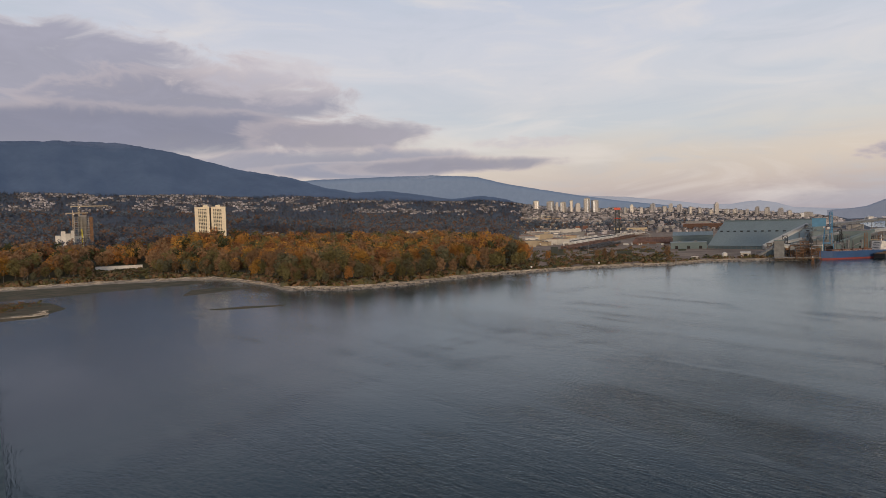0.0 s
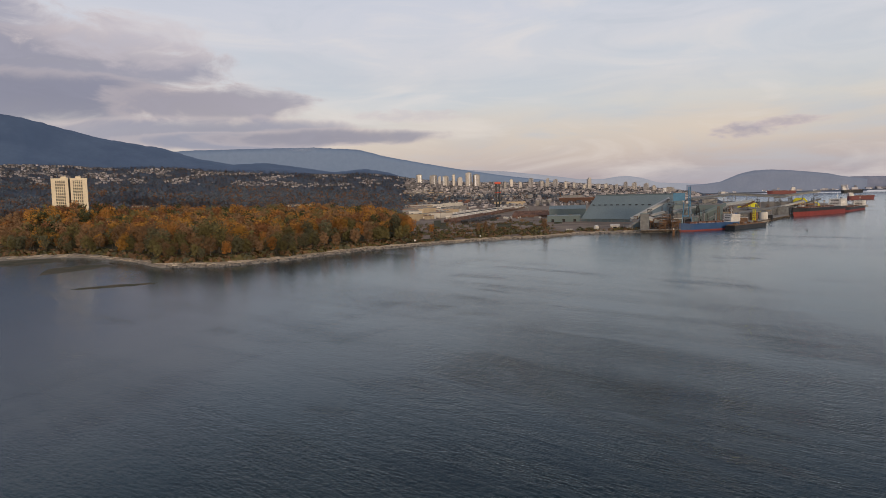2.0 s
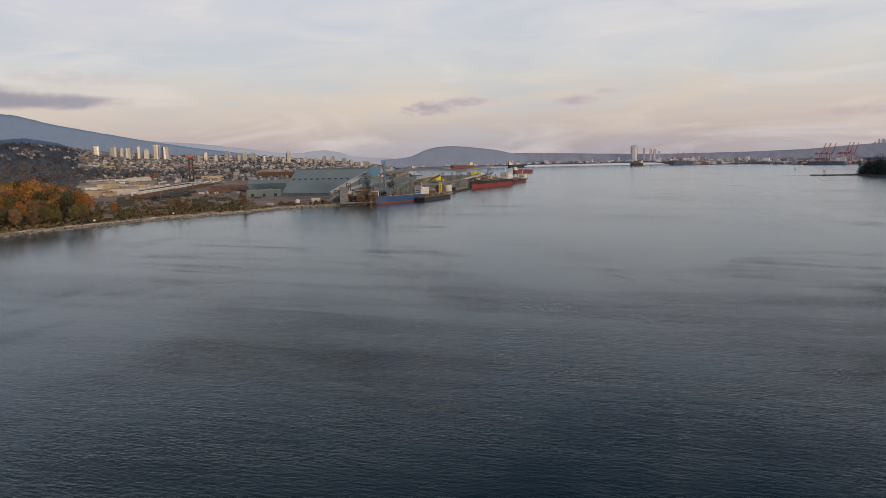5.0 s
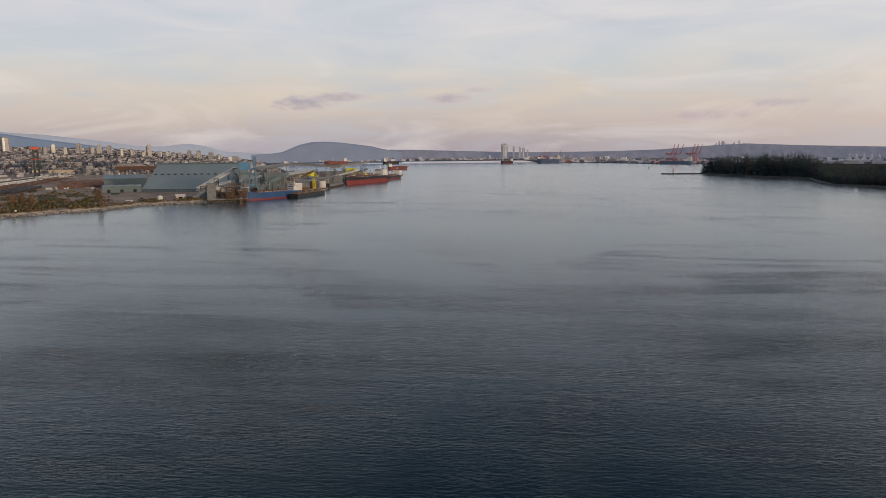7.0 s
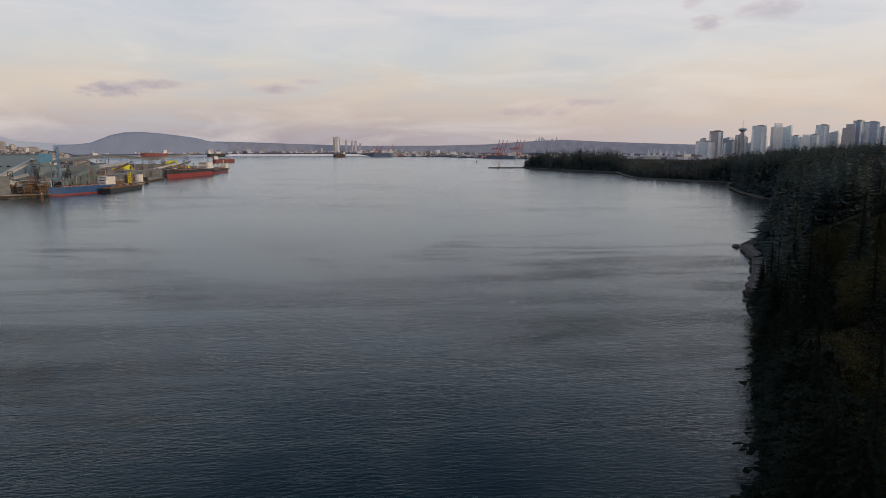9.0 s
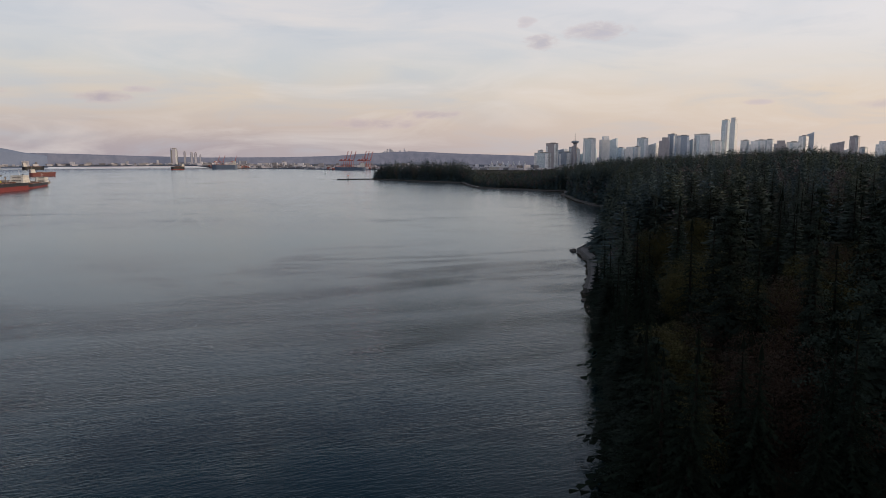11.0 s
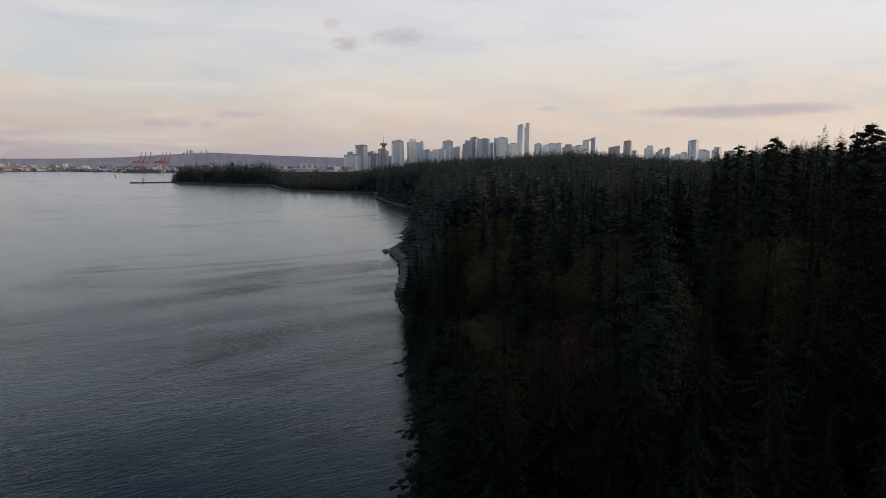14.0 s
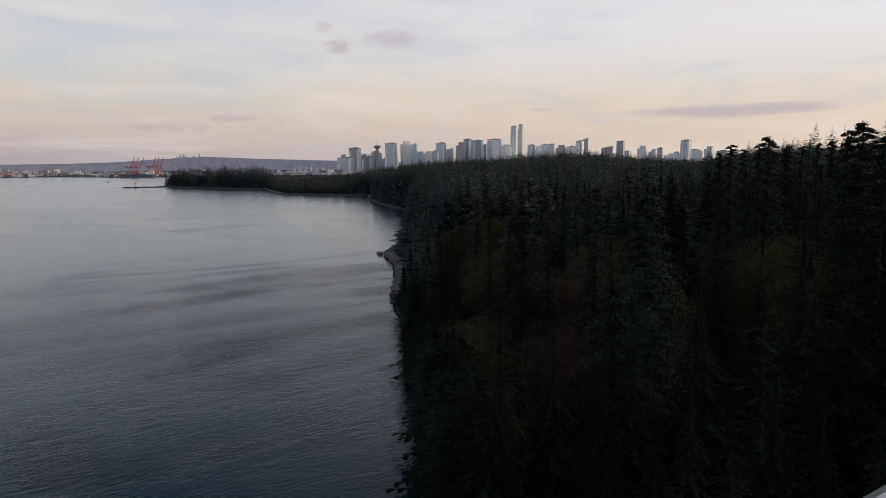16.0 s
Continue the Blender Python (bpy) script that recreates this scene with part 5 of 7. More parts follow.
plain_building("shed", "small grey shed on the shore", 89.6, 90.2, 1015, 9.5, 8, WALLS[2], ROOFS[2])
plain_building("shed", "low white cabin on waste ground", 85.0, 85.5, 975, 6.5, 5, WALLS[0], ROOFS[0])

# A squat white tank on the shore.
t = thing("tank", "squat white storage tank with a domed cap", "tank", facing(87.45, 1008, 3.8))
g = Geo().bar((0, 0, 0), (0, 0, 5.2), 3.6, 3.6, 16)
part("shell", g, WHITE, t)
part("cap", Geo().bar((0, 0, 5.2), (0, 0, 6.6), 3.6, 1.2, 16), WHITE, t)

# The grey transfer tower and the conveyor that climbs to the store's ridge.
t = thing("transfer_tower", "tall windowless grey transfer tower on the quay", "tower", facing(91.3, 1000, 3.5))
part("body", Geo().box((0, 0, 0), (12, 10, 22)), GREYSTEEL, t)
part("cap", Geo().box((0, 0, 22), (12.8, 10.8, 1)), TEAL_DARK, t)


def conveyor(label, a, b, w=3.2, h=3.0, mat=None, legs=3, ground=4.0):
    """An enclosed belt gallery from a to b on trestle legs."""
    a, b = Vector(a), Vector(b)
    t = thing("conveyor", label, "conveyor", group="conveyor galleries")
    d = (b - a)
    s = Vector((-d.y, d.x, 0)).normalized() * w / 2
    up = Vector((0, 0, h))
    g = Geo()
    c = [a - s, a + s, b + s, b - s]
    k = len(g.v)
    g.v += [tuple(p) for p in c] + [tuple(p + up) for p in c]
    for q in ((0, 3, 2, 1), (4, 5, 6, 7), (0, 1, 5, 4), (1, 2, 6, 5), (2, 3, 7, 6), (3, 0, 4, 7)):
        g.f.append(q), g.m.append(0)
    part("gallery", g, mat or GREYSTEEL, t)
    part("gallery_roof", Geo().bar(a + up * 1.02, b + up * 1.02, w * 0.62, w * 0.62, 4), mat or GREYSTEEL, t)
    for i in range(legs):
        p = a.lerp(b, (i + 0.6) / (legs + 0.2))
        g = Geo()
        for q in (p - s * 1.4, p + s * 1.4):
            g.bar((q.x, q.y, ground - 3), (p.x, p.y, p.z), 0.5, 0.4, 4)
        for f in (0.3, 0.65):
            u, v = p - s * 1.4 * (1 - f), p + s * 1.4 * (1 - f)
            z = ground + (p.z - ground) * f
            g.bar((u.x, u.y, z), (v.x, v.y, z), 0.3, 0.3, 4)
        part("trestle", g, GREYSTEEL, t)
    return t


PALE = material("pale_galvanised", (0.42, 0.44, 0.45), (0.34, 0.355, 0.36), 0.1, 0.5, metal=0.2, spread=0.15)
conveyor("pale covered conveyor climbing to the ridge of the store", at(90.2, 1085, 11), at(93.2, 1125, 41), 4.2, 3.6, PALE, 3)
conveyor("covered conveyor from the transfer tower to the quay", at(91.5, 1002, 17), at(94.0, 1010, 8), 3.4, 3, PALE, 3)
conveyor("short steep conveyor on the shore", at(90.0, 1000, 5), at(91.2, 1000, 19), 2.6, 2.4, GREYSTEEL, 2)
conveyor("long high conveyor over the terminal", at(94.9, 1300, 38), at(97.6, 1550, 41), 4, 3.4, GREYSTEEL, 4)
conveyor("long high conveyor over the terminal", at(97.6, 1560, 42), at(101.6, 1700, 32), 4, 3.4, GREYSTEEL, 5)
conveyor("conveyor between the sheds", at(95.4, 1250, 22), at(99.3, 1420, 30), 3.6, 3.2, PALE, 4)
conveyor("high conveyor to the outer berth", at(100.8, 1750, 30), at(103.9, 1780, 42), 3.6, 3.2, GREYSTEEL, 4)
conveyor("low conveyor along the wharf", at(98.3, 1200, 14), at(101.3, 1480, 16), 3.2, 3, GREYSTEEL, 5)
conveyor("sloping conveyor by the blue loader", at(94.8, 1150, 10), at(97.4, 1190, 30), 3.4, 3, TEAL_DARK, 3)


def lattice(label, az, d, w, h, mat, levels=5, base=4.0, name="steel_tower", platforms=True):
    """An open braced steel tower."""
    t = thing(name, label, "tower", facing(az, d, base), "steel towers of the terminal")
    x = w / 2
    for i, j in ((-x, -x), (x, -x), (x, x), (-x, x)):
        part("leg", Geo().bar((i, j, -2), (i, j, h), 0.45, 0.4, 4), mat, t)
    g = Geo()
    for k in range(levels):
        z0, z1 = h * k / levels, h * (k + 1) / levels
        for i, j, p, q in ((-x, -x, x, -x), (x, -x, x, x), (x, x, -x, x), (-x, x, -x, -x)):
            g.bar((i, j, z1), (p, q, z1), 0.28, 0.28, 4)
            g.bar((i, j, z0), (p, q, z1), 0.22, 0.22, 4)
    part("bracing", g, mat, t)
    if platforms:
        for k in range(1, levels + 1):
            part("platform", Geo().box((0, 0, h * k / levels), (w + 1.5, w + 1.5, 0.4)), mat, t)
    return t


for row in (("rusty braced tower on the quay", 92.3, 1005, 9, 15, RUST, 4), ("rusty braced tower on the quay", 93.0, 1000, 10, 20, RUST, 5),
            ("rusty hopper frame over the water", 93.7, 985, 8, 14, RUST, 4), ("rusty hopper frame at the pier", 92.7, 985, 8, 10, RUST, 3),
            ("grey braced tower beside the store", 93.3, 1120, 10, 40, GREYSTEEL, 7), ("grey braced tower in the terminal", 95.6, 1290, 9, 34, GREYSTEEL, 6),
            ("grey braced tower in the terminal", 97.7, 1550, 10, 38, GREYSTEEL, 6), ("grey braced tower in the terminal", 101.0, 1730, 10, 34, GREYSTEEL, 6),
            ("grey braced tower at the outer berth", 103.6, 1800, 9, 36, GREYSTEEL, 6), ("yellow braced mast by the barge", 99.45, 1190, 4, 19, SULPHUR, 5),
            ("grey braced tower at the outer berth", 101.9, 1820, 8, 30, GREYSTEEL, 5)):
    lattice(*row)


def ship_loader():
    """The tall blue loader: portal legs, a mast, a machine house and a luffing boom."""
    t = thing("ship_loader", "tall blue ship loader with a machine house and mast", "crane", facing(94.55, 1080, 4))
    for x in (-7, 7):
        for y in (-6, 6):
            part("leg", Geo().bar((x, y, 0), (x * 0.6, y * 0.7, 36), 0.9, 0.7, 4), BLUEPAINT, t)
    part("sill_beam", Geo().box((0, 0, 14), (14, 13, 1.4)), BLUEPAINT, t)
    part("machine_house", Geo().box((-11, 2, 38), (17, 11, 11)), BLUEPAINT, t, "pale blue machine house")
    part("house_roof", Geo().box((-11, 2, 49), (17.6, 11.6, 0.6)), BLUEPAINT, t)
    for k, (x, y) in enumerate(((2, -3), (5.6, -3), (5.6, 3), (2, 3))):
        part("mast_post", Geo().bar((x, y, 14), (x * 0.9, y * 0.6, 58), 0.6, 0.45, 4), BLUEPAINT, t)
    g = Geo()
    for z in range(18, 58, 6):
        g.bar((2, -3, z), (5.6, -3, z + 6), 0.25, 0.25, 4).bar((5.6, 3, z), (2, 3, z + 6), 0.25, 0.25, 4).box((3.8, 0, z), (4.4, 6, 0.4))
    part("mast_bracing", g, BLUEPAINT, t)
    part("boom", Geo().box((4, -22, 30), (2.4, 34, 2.2)), BLUEPAINT, t)
    part("chute", Geo().bar((4, -34, 30), (4, -34, 12), 1.2, 0.9, 8), GREYSTEEL, t)
    part("stay", Geo().bar((4, 0, 57), (4, -34, 32), 0.2, 0.2, 4), BLUEPAINT, t)
    part("cab", Geo().box((0.5, -6, 34), (3, 3, 3.2)), WHITE, t, "small white cab")


ship_loader()


def wharf(az0, d0, az1, d1, deep, label):
    """A timber and concrete deck on rows of piles."""
    m, L = line_pose(at(az0, d0).xy, at(az1, d1).xy)
    t = thing("wharf", label, "wharf", m)
    part("deck", Geo().box((0, deep / 2, 3.2), (L, deep, 1.0)), CONCRETE, t)
    part("fender_beam", Geo().box((0, -0.4, 2.4), (L, 0.8, 1.1)), TIMBER, t)
    me = Geo().bar((0, 0, -3), (0, 0, 3.2), 0.4, 0.4, 6).mesh("pier_post", TIMBER)
    n = int(L / 5)
    for i in range(n + 1):
        o = new("pier_post", me)
        o.parent, o.location = t, (-L / 2 + L * i / n, -0.3, 0)
    return t


wharf(91.0, 978, 94.1, 990, 22, "old timber pier on many dark piles")
wharf(94.1, 1020, 98.2, 1092, 24, "concrete wharf beside the blue freighter")
wharf(98.2, 1096, 101.9, 1440, 20, "long dark wharf behind the barge")
wharf(102.0, 1490, 106.2, 1850, 20, "outer wharf beside the bulk carriers")

t = thing("dolphin", "rusty mooring dolphin with a white lamp", "mooring", facing(93.54, 913))
for x, y in ((-1.6, -1), (1.6, -1), (0, 1.6), (0, -0.2)):
    part("mooring_post", Geo().bar((x, y, -3), (x * 0.4, y * 0.4, 7), 0.6, 0.5, 6), RUST, t)
part("cap", Geo().box((0, 0, 7), (4, 4, 1)), RUST, t)
part("lamp", Geo().bar((0, 0, 8), (0, 0, 10), 0.5, 0.4, 8), WHITE, t, "white lamp post")


def heap(az, d, w, deep, h, label, seed):
    """A pile of loose bulk cargo with slumped sides."""
    g = Geo()
    n, m = 40, 7
    for j in range(m):
        f = j / (m - 1)
        for i in range(n):
            a = 2 * math.pi * i / n
            r = (1 - f) * (1 + 0.10 * wobble(math.cos(a), math.sin(a), 1.4, seed)) + 0.03
            ridge_len = 0.35
            x = (r + ridge_len * f) * math.cos(a) * w / 2
            y = r * math.sin(a) * deep / 2
            g.v.append((x, y, h * (1.15 * f - 0.15 * f * f) + 0.4 * wobble(x, y, 0.2, seed)))
    for j in range(m - 1):
        for i in range(n):
            k, l = j * n + i, j * n + (i + 1) % n
            g.f.append((k, l, l + n, k + n)), g.m.append(0)
    g.f.append(tuple((m - 1) * n + i for i in range(n))), g.m.append(0)
    return whole("sulphur_heap", g, SULPHUR, label, "heap", facing(az, d, 3.5), "yellow sulphur heaps")


heap(99.25, 1620, 46, 40, 20, "bright yellow heap of sulphur in the yard", 1.0)
heap(102.55, 1830, 52, 46, 25, "tall bright yellow sulphur heap behind the carrier", 2.0)
heap(103.5, 1790, 36, 32, 15, "small bright yellow sulphur heap", 3.0)
heap(98.5, 1660, 30, 30, 12, "low yellow sulphur heap between sheds", 4.0)


# Plant, tanks and sheds that crowd the terminal.
JUNK = [GREYSTEEL, RUST, CONCRETE, WALLS[2], TEAL_DARK, HULL_DARK, WALLS[0]]
for i in range(120):
    az = rnd.uniform(90.5, 103.5)
    d0 = north_shore(az)
    d = d0 + 30 + abs(rnd.gauss(0, 130))
    if d > 2000 or (az < 93.5 and d > 1120):
        continue
    r = rnd.random()
    if r < 0.30:
        k = rnd.uniform(3, 7)
        t = thing("tank", "small upright steel tank in the terminal", "tank", facing(az, d, 3.8), "terminal tanks")
        h = rnd.uniform(6, 14)
        part("shell", Geo().bar((0, 0, 0), (0, 0, h), k, k, 12), rnd.choice(JUNK), t)
        part("cap", Geo().bar((0, 0, h), (0, 0, h + 1), k, k * 0.4, 12), GREYSTEEL, t)
    elif r < 0.62:
        w = rnd.uniform(8, 30)
        plain_building("shed", "small plant shed in the bulk terminal", az - math.degrees(w / 2 / d), az + math.degrees(w / 2 / d), d, 4 + rnd.uniform(5, 16), rnd.uniform(8, 18), rnd.choice(JUNK), rnd.choice(ROOFS), category="shed", group="terminal sheds", turn=rnd.uniform(-15, 15))
    elif r < 0.84:
        lattice("thin braced steel mast in the terminal", az, d, rnd.uniform(3, 6), rnd.uniform(14, 32), rnd.choice((GREYSTEEL, RUST, HULL_DARK)), 5, platforms=rnd.random() < 0.5)
    else:
        p, q = at(az, d, rnd.uniform(10, 24)), at(az + rnd.uniform(0.8, 1.8), d + rnd.uniform(-10, 40), rnd.uniform(14, 34))
        conveyor("narrow conveyor between plant sheds", p, q, 2.4, 2.2, rnd.choice((GREYSTEEL, PALE, RUST)), 3)
# Rusty hoppers and gantries on the old pier.
for az in (91.9, 92.2, 92.55, 92.9, 93.2, 93.55, 93.9):
    d = 996 + rnd.uniform(-6, 14)
    t = thing("hopper", "rusty loading hopper on the old pier", "hopper", facing(az, d, 4.2), "rusty pier hoppers")
    h = rnd.uniform(5, 9)
    for x in (-2.5, 2.5):
        for y in (-2.5, 2.5):
            part("leg", Geo().bar((x, y, 0), (x, y, h), 0.3, 0.3, 4), RUST, t)
    part("bin", Geo().box((0, 0, h), (6, 6, rnd.uniform(2.5, 5))), rnd.choice((RUST, GREYSTEEL)), t)
    part("chute", Geo().bar((0, 0, h), (0, -3, h - 4), 1.0, 0.6, 6), RUST, t)

# ---- ships ----
def ship(label, bow, stern, beam, deck, hull, boot, kit, name="cargo_ship", boot_z=2.2, house_h=14.0, cranes=0, house="stern", deckmat=None):
    """A cargo ship afloat: lofted hull, painted boot top, deck, hatches, deckhouse, funnel, mast and derricks."""
    m, L = line_pose(at(*stern).xy, at(*bow).xy)
    t = thing(name, label, "ship", m)

    def hull_rows(z0, z1, out=0.0):
        g = Geo()
        n = 22
        for z in (z0, z1):
            for side in (-1, 1):
                for i in range(n + 1):
                    u = i / n
                    full = min(1, (u / 0.10) ** 0.5 if u < 0.10 else 1) * (1 if u < 0.80 else max(0.02, 1 - ((u - 0.80) / 0.20) ** 1.8))
                    low = 0.80 + 0.20 * min(1, (z + 2) / (deck + 2))
                    rake = (z / deck) * 0.03 * L * max(0, (u - 0.75) / 0.25)
                    sheer = (deck * 0.16 * max(0, (u - 0.82) / 0.18) if z == deck else 0)
                    g.v.append((-L / 2 + L * u * 0.97 + rake, side * (beam / 2 + out) * full * low, z + sheer))
        w = n + 1
        for side in (0, 1):
            for i in range(n):
                k = side * w + i
                g.f.append((k, k + 1, k + 2 * w + 1, k + 2 * w)), g.m.append(0)
        g.f.append((0, 2 * w, 3 * w, w)), g.m.append(0)
        g.f.append((n, w + n, 3 * w + n, 2 * w + n)), g.m.append(0)
        for i in range(n):
            g.f.append((2 * w + i, 2 * w + i + 1, 3 * w + i + 1, 3 * w + i)), g.m.append(0)
        return g
    part("hull", hull_rows(boot_z, deck), hull, t)
    part("boot_top", hull_rows(-2.0, boot_z, -0.02), boot, t, "painted lower hull band")
    dm = deckmat or DECKRED
    if "hatches" in kit:
        for i in range(kit["hatches"]):
            x = -L * 0.22 + L * 0.58 * (i + 0.5) / kit["hatches"]
            part("hatch", Geo().box((x, 0, deck), (L * 0.46 / kit["hatches"], beam * 0.62, 2.4)), dm, t)
    hx = -L * 0.38 if house == "stern" else L * 0.3
    if house_h:
        lv = max(2, int(house_h / 2.8))
        for k in range(lv):
            s = 1 - 0.045 * k
            part("deckhouse", Geo().box((hx - k * 0.4, 0, deck + k * house_h / lv), (L * 0.13 * s + 3, beam * (0.9 if k < lv - 1 else 1.0) * max(0.72, s), house_h / lv - 0.25)), WHITE, t, "white deckhouse tier" if k == 0 else "")
            part("window_band", Geo().box((hx + (L * 0.065 * s + 1.55) - k * 0.4, 0, deck + (k + 0.45) * house_h / lv), (0.14, beam * 0.62 * s, 0.9)), GLASSY, t, "dark window band" if k == 0 else "")
        part("funnel", Geo().bar((hx - L * 0.07, 0, deck), (hx - L * 0.075, 0, deck + house_h * 1.12), 2.2, 1.7, 10), hull, t)
        g = Geo().bar((hx, 0, deck + house_h), (hx, 0, deck + house_h * 1.75), 0.45, 0.25, 6)
        g.box((hx, 0, deck + house_h * 1.4), (0.5, 5, 0.5)).box((hx, 0, deck + house_h * 1.55), (0.4, 3, 0.4))
        part("mast", g, WHITE, t)
    for i in range(cranes):
        x = -L * 0.20 + L * 0.56 * (i + 0.5) / cranes
        c = part("derrick", Geo().bar((x, 0, deck), (x, 0, deck + 13), 1.1, 0.9, 8), kit.get("crane", GREYSTEEL), t)
        part("jib", Geo().bar((x, 0, deck + 11), (x + L * 0.13, 0, deck + 5 + 3 * (i % 2)), 0.6, 0.4, 4), kit.get("crane", GREYSTEEL), c)
        part("crane_cab", Geo().box((x, 0, deck + 11), (2.6, 2.6, 2.6)), kit.get("crane", GREYSTEEL), c)
    part("foremast", Geo().bar((L * 0.43, 0, deck), (L * 0.43, 0, deck + 10), 0.4, 0.2, 6), WHITE, t)
    for y in (-beam * 0.46, beam * 0.46):
        g = Geo()
        for z in (0.6, 1.2):
            g.bar((-L * 0.44, y, deck + z), (L * 0.33, y, deck + z), 0.06, 0.06, 4)
        part("rail", g, WHITE, t)
    return t


ship("blue-hulled freighter with brown hatches and grey derricks at the wharf", (93.85, 1000), (98.35, 1074), 17, 10.5, HULL_BLUE, HULL_RED, {"hatches": 4}, house_h=11, cranes=3, boot_z=1.9)
ship("bulk carrier with dark upper hull and broad red lower hull", (102.05, 1448), (105.35, 1640), 29, 15, HULL_DARK, HULL_RED, {"hatches": 5, "crane": CONCRETE}, house_h=15, boot_z=9.0, cranes=3)
ship("dark-hulled coaster with white upperworks astern of the carrier", (105.15, 1655), (106.55, 1850), 22, 9, HULL_DARK, HULL_RED, {"hatches": 3}, house_h=12, boot_z=3.5, cranes=2)
ship("bright red ship lying in the harbour", (107.3, 2880), (105.6, 2850), 24, 13, MUTED_RED, MUTED_RED, {"hatches": 4}, house_h=12, boot_z=2, cranes=0)
ship("dark red bulk carrier anchored far off", (100.3, 4560), (102.3, 4600), 30, 22, MUTED_RED, HULL_DARK, {"hatches": 4}, house_h=20, boot_z=2)
ship("dark ship with white upperworks anchored far off", (106.6, 4640), (105.2, 4600), 30, 17, HULL_DARK, HULL_DARK, {"hatches": 3}, house_h=22, boot_z=2)
ship("dark anchored freighter with white upperworks", (116.2, 4190), (115.2, 4130), 26, 18, HULL_DARK, HULL_RED, {"hatches": 2}, house_h=13, boot_z=3, house="bow")
ship("long dark tanker moored off the far town", (94.9, 4100), (97.4, 4260), 30, 12, HULL_DARK, HULL_DARK, {"hatches": 5}, house_h=16, boot_z=2)

# The flat dark barge alongside the freighter's stern.
m, L = line_pose(at(97.75, 1036).xy, at(99.95, 1120).xy)
t = thing("barge", "flat dark steel barge with rusty deck gear", "barge", m)
part("hull", Geo().box((0, 0, -1.5), (L, 14, 7.5), taper=1.04), HULL_DARK, t)
part("coaming", Geo().box((0, 0, 6.0), (L * 0.96, 12, 1.1)), RUST, t)
for k in range(4):
    part("deck_gear", Geo().box((-L * 0.35 + k * L * 0.22, 0, 7.1), (4, 5, 1.6 + k % 2)), RUST, t)
part("fender", Geo().bar((L * 0.505, -6, 1.5), (L * 0.505, 6, 1.5), 0.8, 0.8, 8), TIMBER, t)


def buoy(az, d, k, mat, label):
    t = thing("buoy", label, "buoy", facing(az, d))
    part("float", Geo().bar((0, 0, -0.6), (0, 0, 1.2 * k), 1.5 * k, 1.3 * k, 12), mat, t)
    part("cage", Geo().bar((0, 0, 1.2 * k), (0, 0, 4.6 * k), 0.9 * k, 0.35 * k, 6), mat, t)
    part("lantern", Geo().bar((0, 0, 4.6 * k), (0, 0, 5.6 * k), 0.35 * k, 0.25 * k, 8), GREYSTEEL, t)


buoy(103.07, 1016, 0.65, HULL_DARK, "dark harbour buoy with a cage top")
buoy(127.2, 2760, 1.8, HULL_DARK, "dark channel buoy far out")

# ---- shore marks, logs and stones ----
for az, d in ((51.5, 741), (56.5, 690), (66.75, 778), (72.15, 826), (77.75, 880)):
    z = north_height(az, d)
    t = thing("shore_marker", "small white square board on a post above the beach", "marker", facing(az, d, z), "white shore markers")
    part("post", Geo().bar((0, 0, -1), (0, 0, 3.4), 0.16, 0.16, 6), TIMBER, t)
    part("board", Geo().box((0, -0.15, 1.9), (1.9, 0.12, 1.8)), WHITE, t, "white board")
g = Geo()
for i in range(260):
    az = rnd.uniform(30, 90)
    d = north_shore(az) + rnd.uniform(5, 22)
    p = at(az, d, north_height(az, d) + 0.25)
    w = radians(-az + rnd.uniform(-35, 35))
    v = Vector((math.cos(w), math.sin(w), 0)) * rnd.uniform(2, 6.5)
    g.bar(p - v, p + v + Vector((0, 0, 0.2)), rnd.uniform(0.25, 0.5), 0.25, 5)
whole("driftwood", g, material("bleached_driftwood", (0.36, 0.31, 0.25), (0.24, 0.20, 0.16), 0.3, 0.9, island=0.4), "bleached drift logs strewn along the beach", "driftwood", kind="stuff")


def stones(name, places, label):
    g = Geo()
    for p, r in places:
        k = len(g.v)
        for dz, rr in ((-0.5, 0.8), (0.25, 1.0), (0.75, 0.55)):
            for i in range(6):
                a = i * 1.047 + rnd.uniform(-0.3, 0.3)
                q = r * rr * rnd.uniform(0.75, 1.2)
                g.v.append((p.x + q * math.cos(a), p.y + q * math.sin(a), p.z + r * dz))
        for j in (0, 1):
            for i in range(6):
                n = (i + 1) % 6
                g.f.append((k + j * 6 + i, k + j * 6 + n, k + j * 6 + 6 + n, k + j * 6 + 6 + i)), g.m.append(0)
        g.f.append(tuple(k + 12 + i for i in range(6))), g.m.append(0)
    return whole(name, g, ROCK, label, "rocks", kind="stuff")


places = []
for i in range(700):
    az = rnd.uniform(52, 94)
    d = north_shore(az) + rnd.uniform(-2, 9)
    places.append((at(az, d, max(-0.1, north_height(az, d))), rnd.uniform(0.4, 1.5)))
stones("shore_stones", places, "dark boulders along the water's edge")
places = []
for i in range(500):
    j = rnd.randrange(8, len(SHORE) - 6)
    p = SHORE[j].lerp(SHORE[j + 1], rnd.random())
    q = p + Vector((rnd.uniform(-3.5, 1), rnd.uniform(-2, 2)))
    places.append((Vector((q.x, q.y, 0.1)), rnd.uniform(0.3, 1.1)))
for az, d, r in ((148.2, 462, 2.4), (148.0, 466, 1.4), (149.0, 425, 1.6), (147.2, 1155, 5), (147.4, 1150, 4), (149.1, 300, 1.2)):
    places.append((at(az, d, 0.0), r))
stones("shore_stones", places, "dark boulders at the foot of the sea wall")

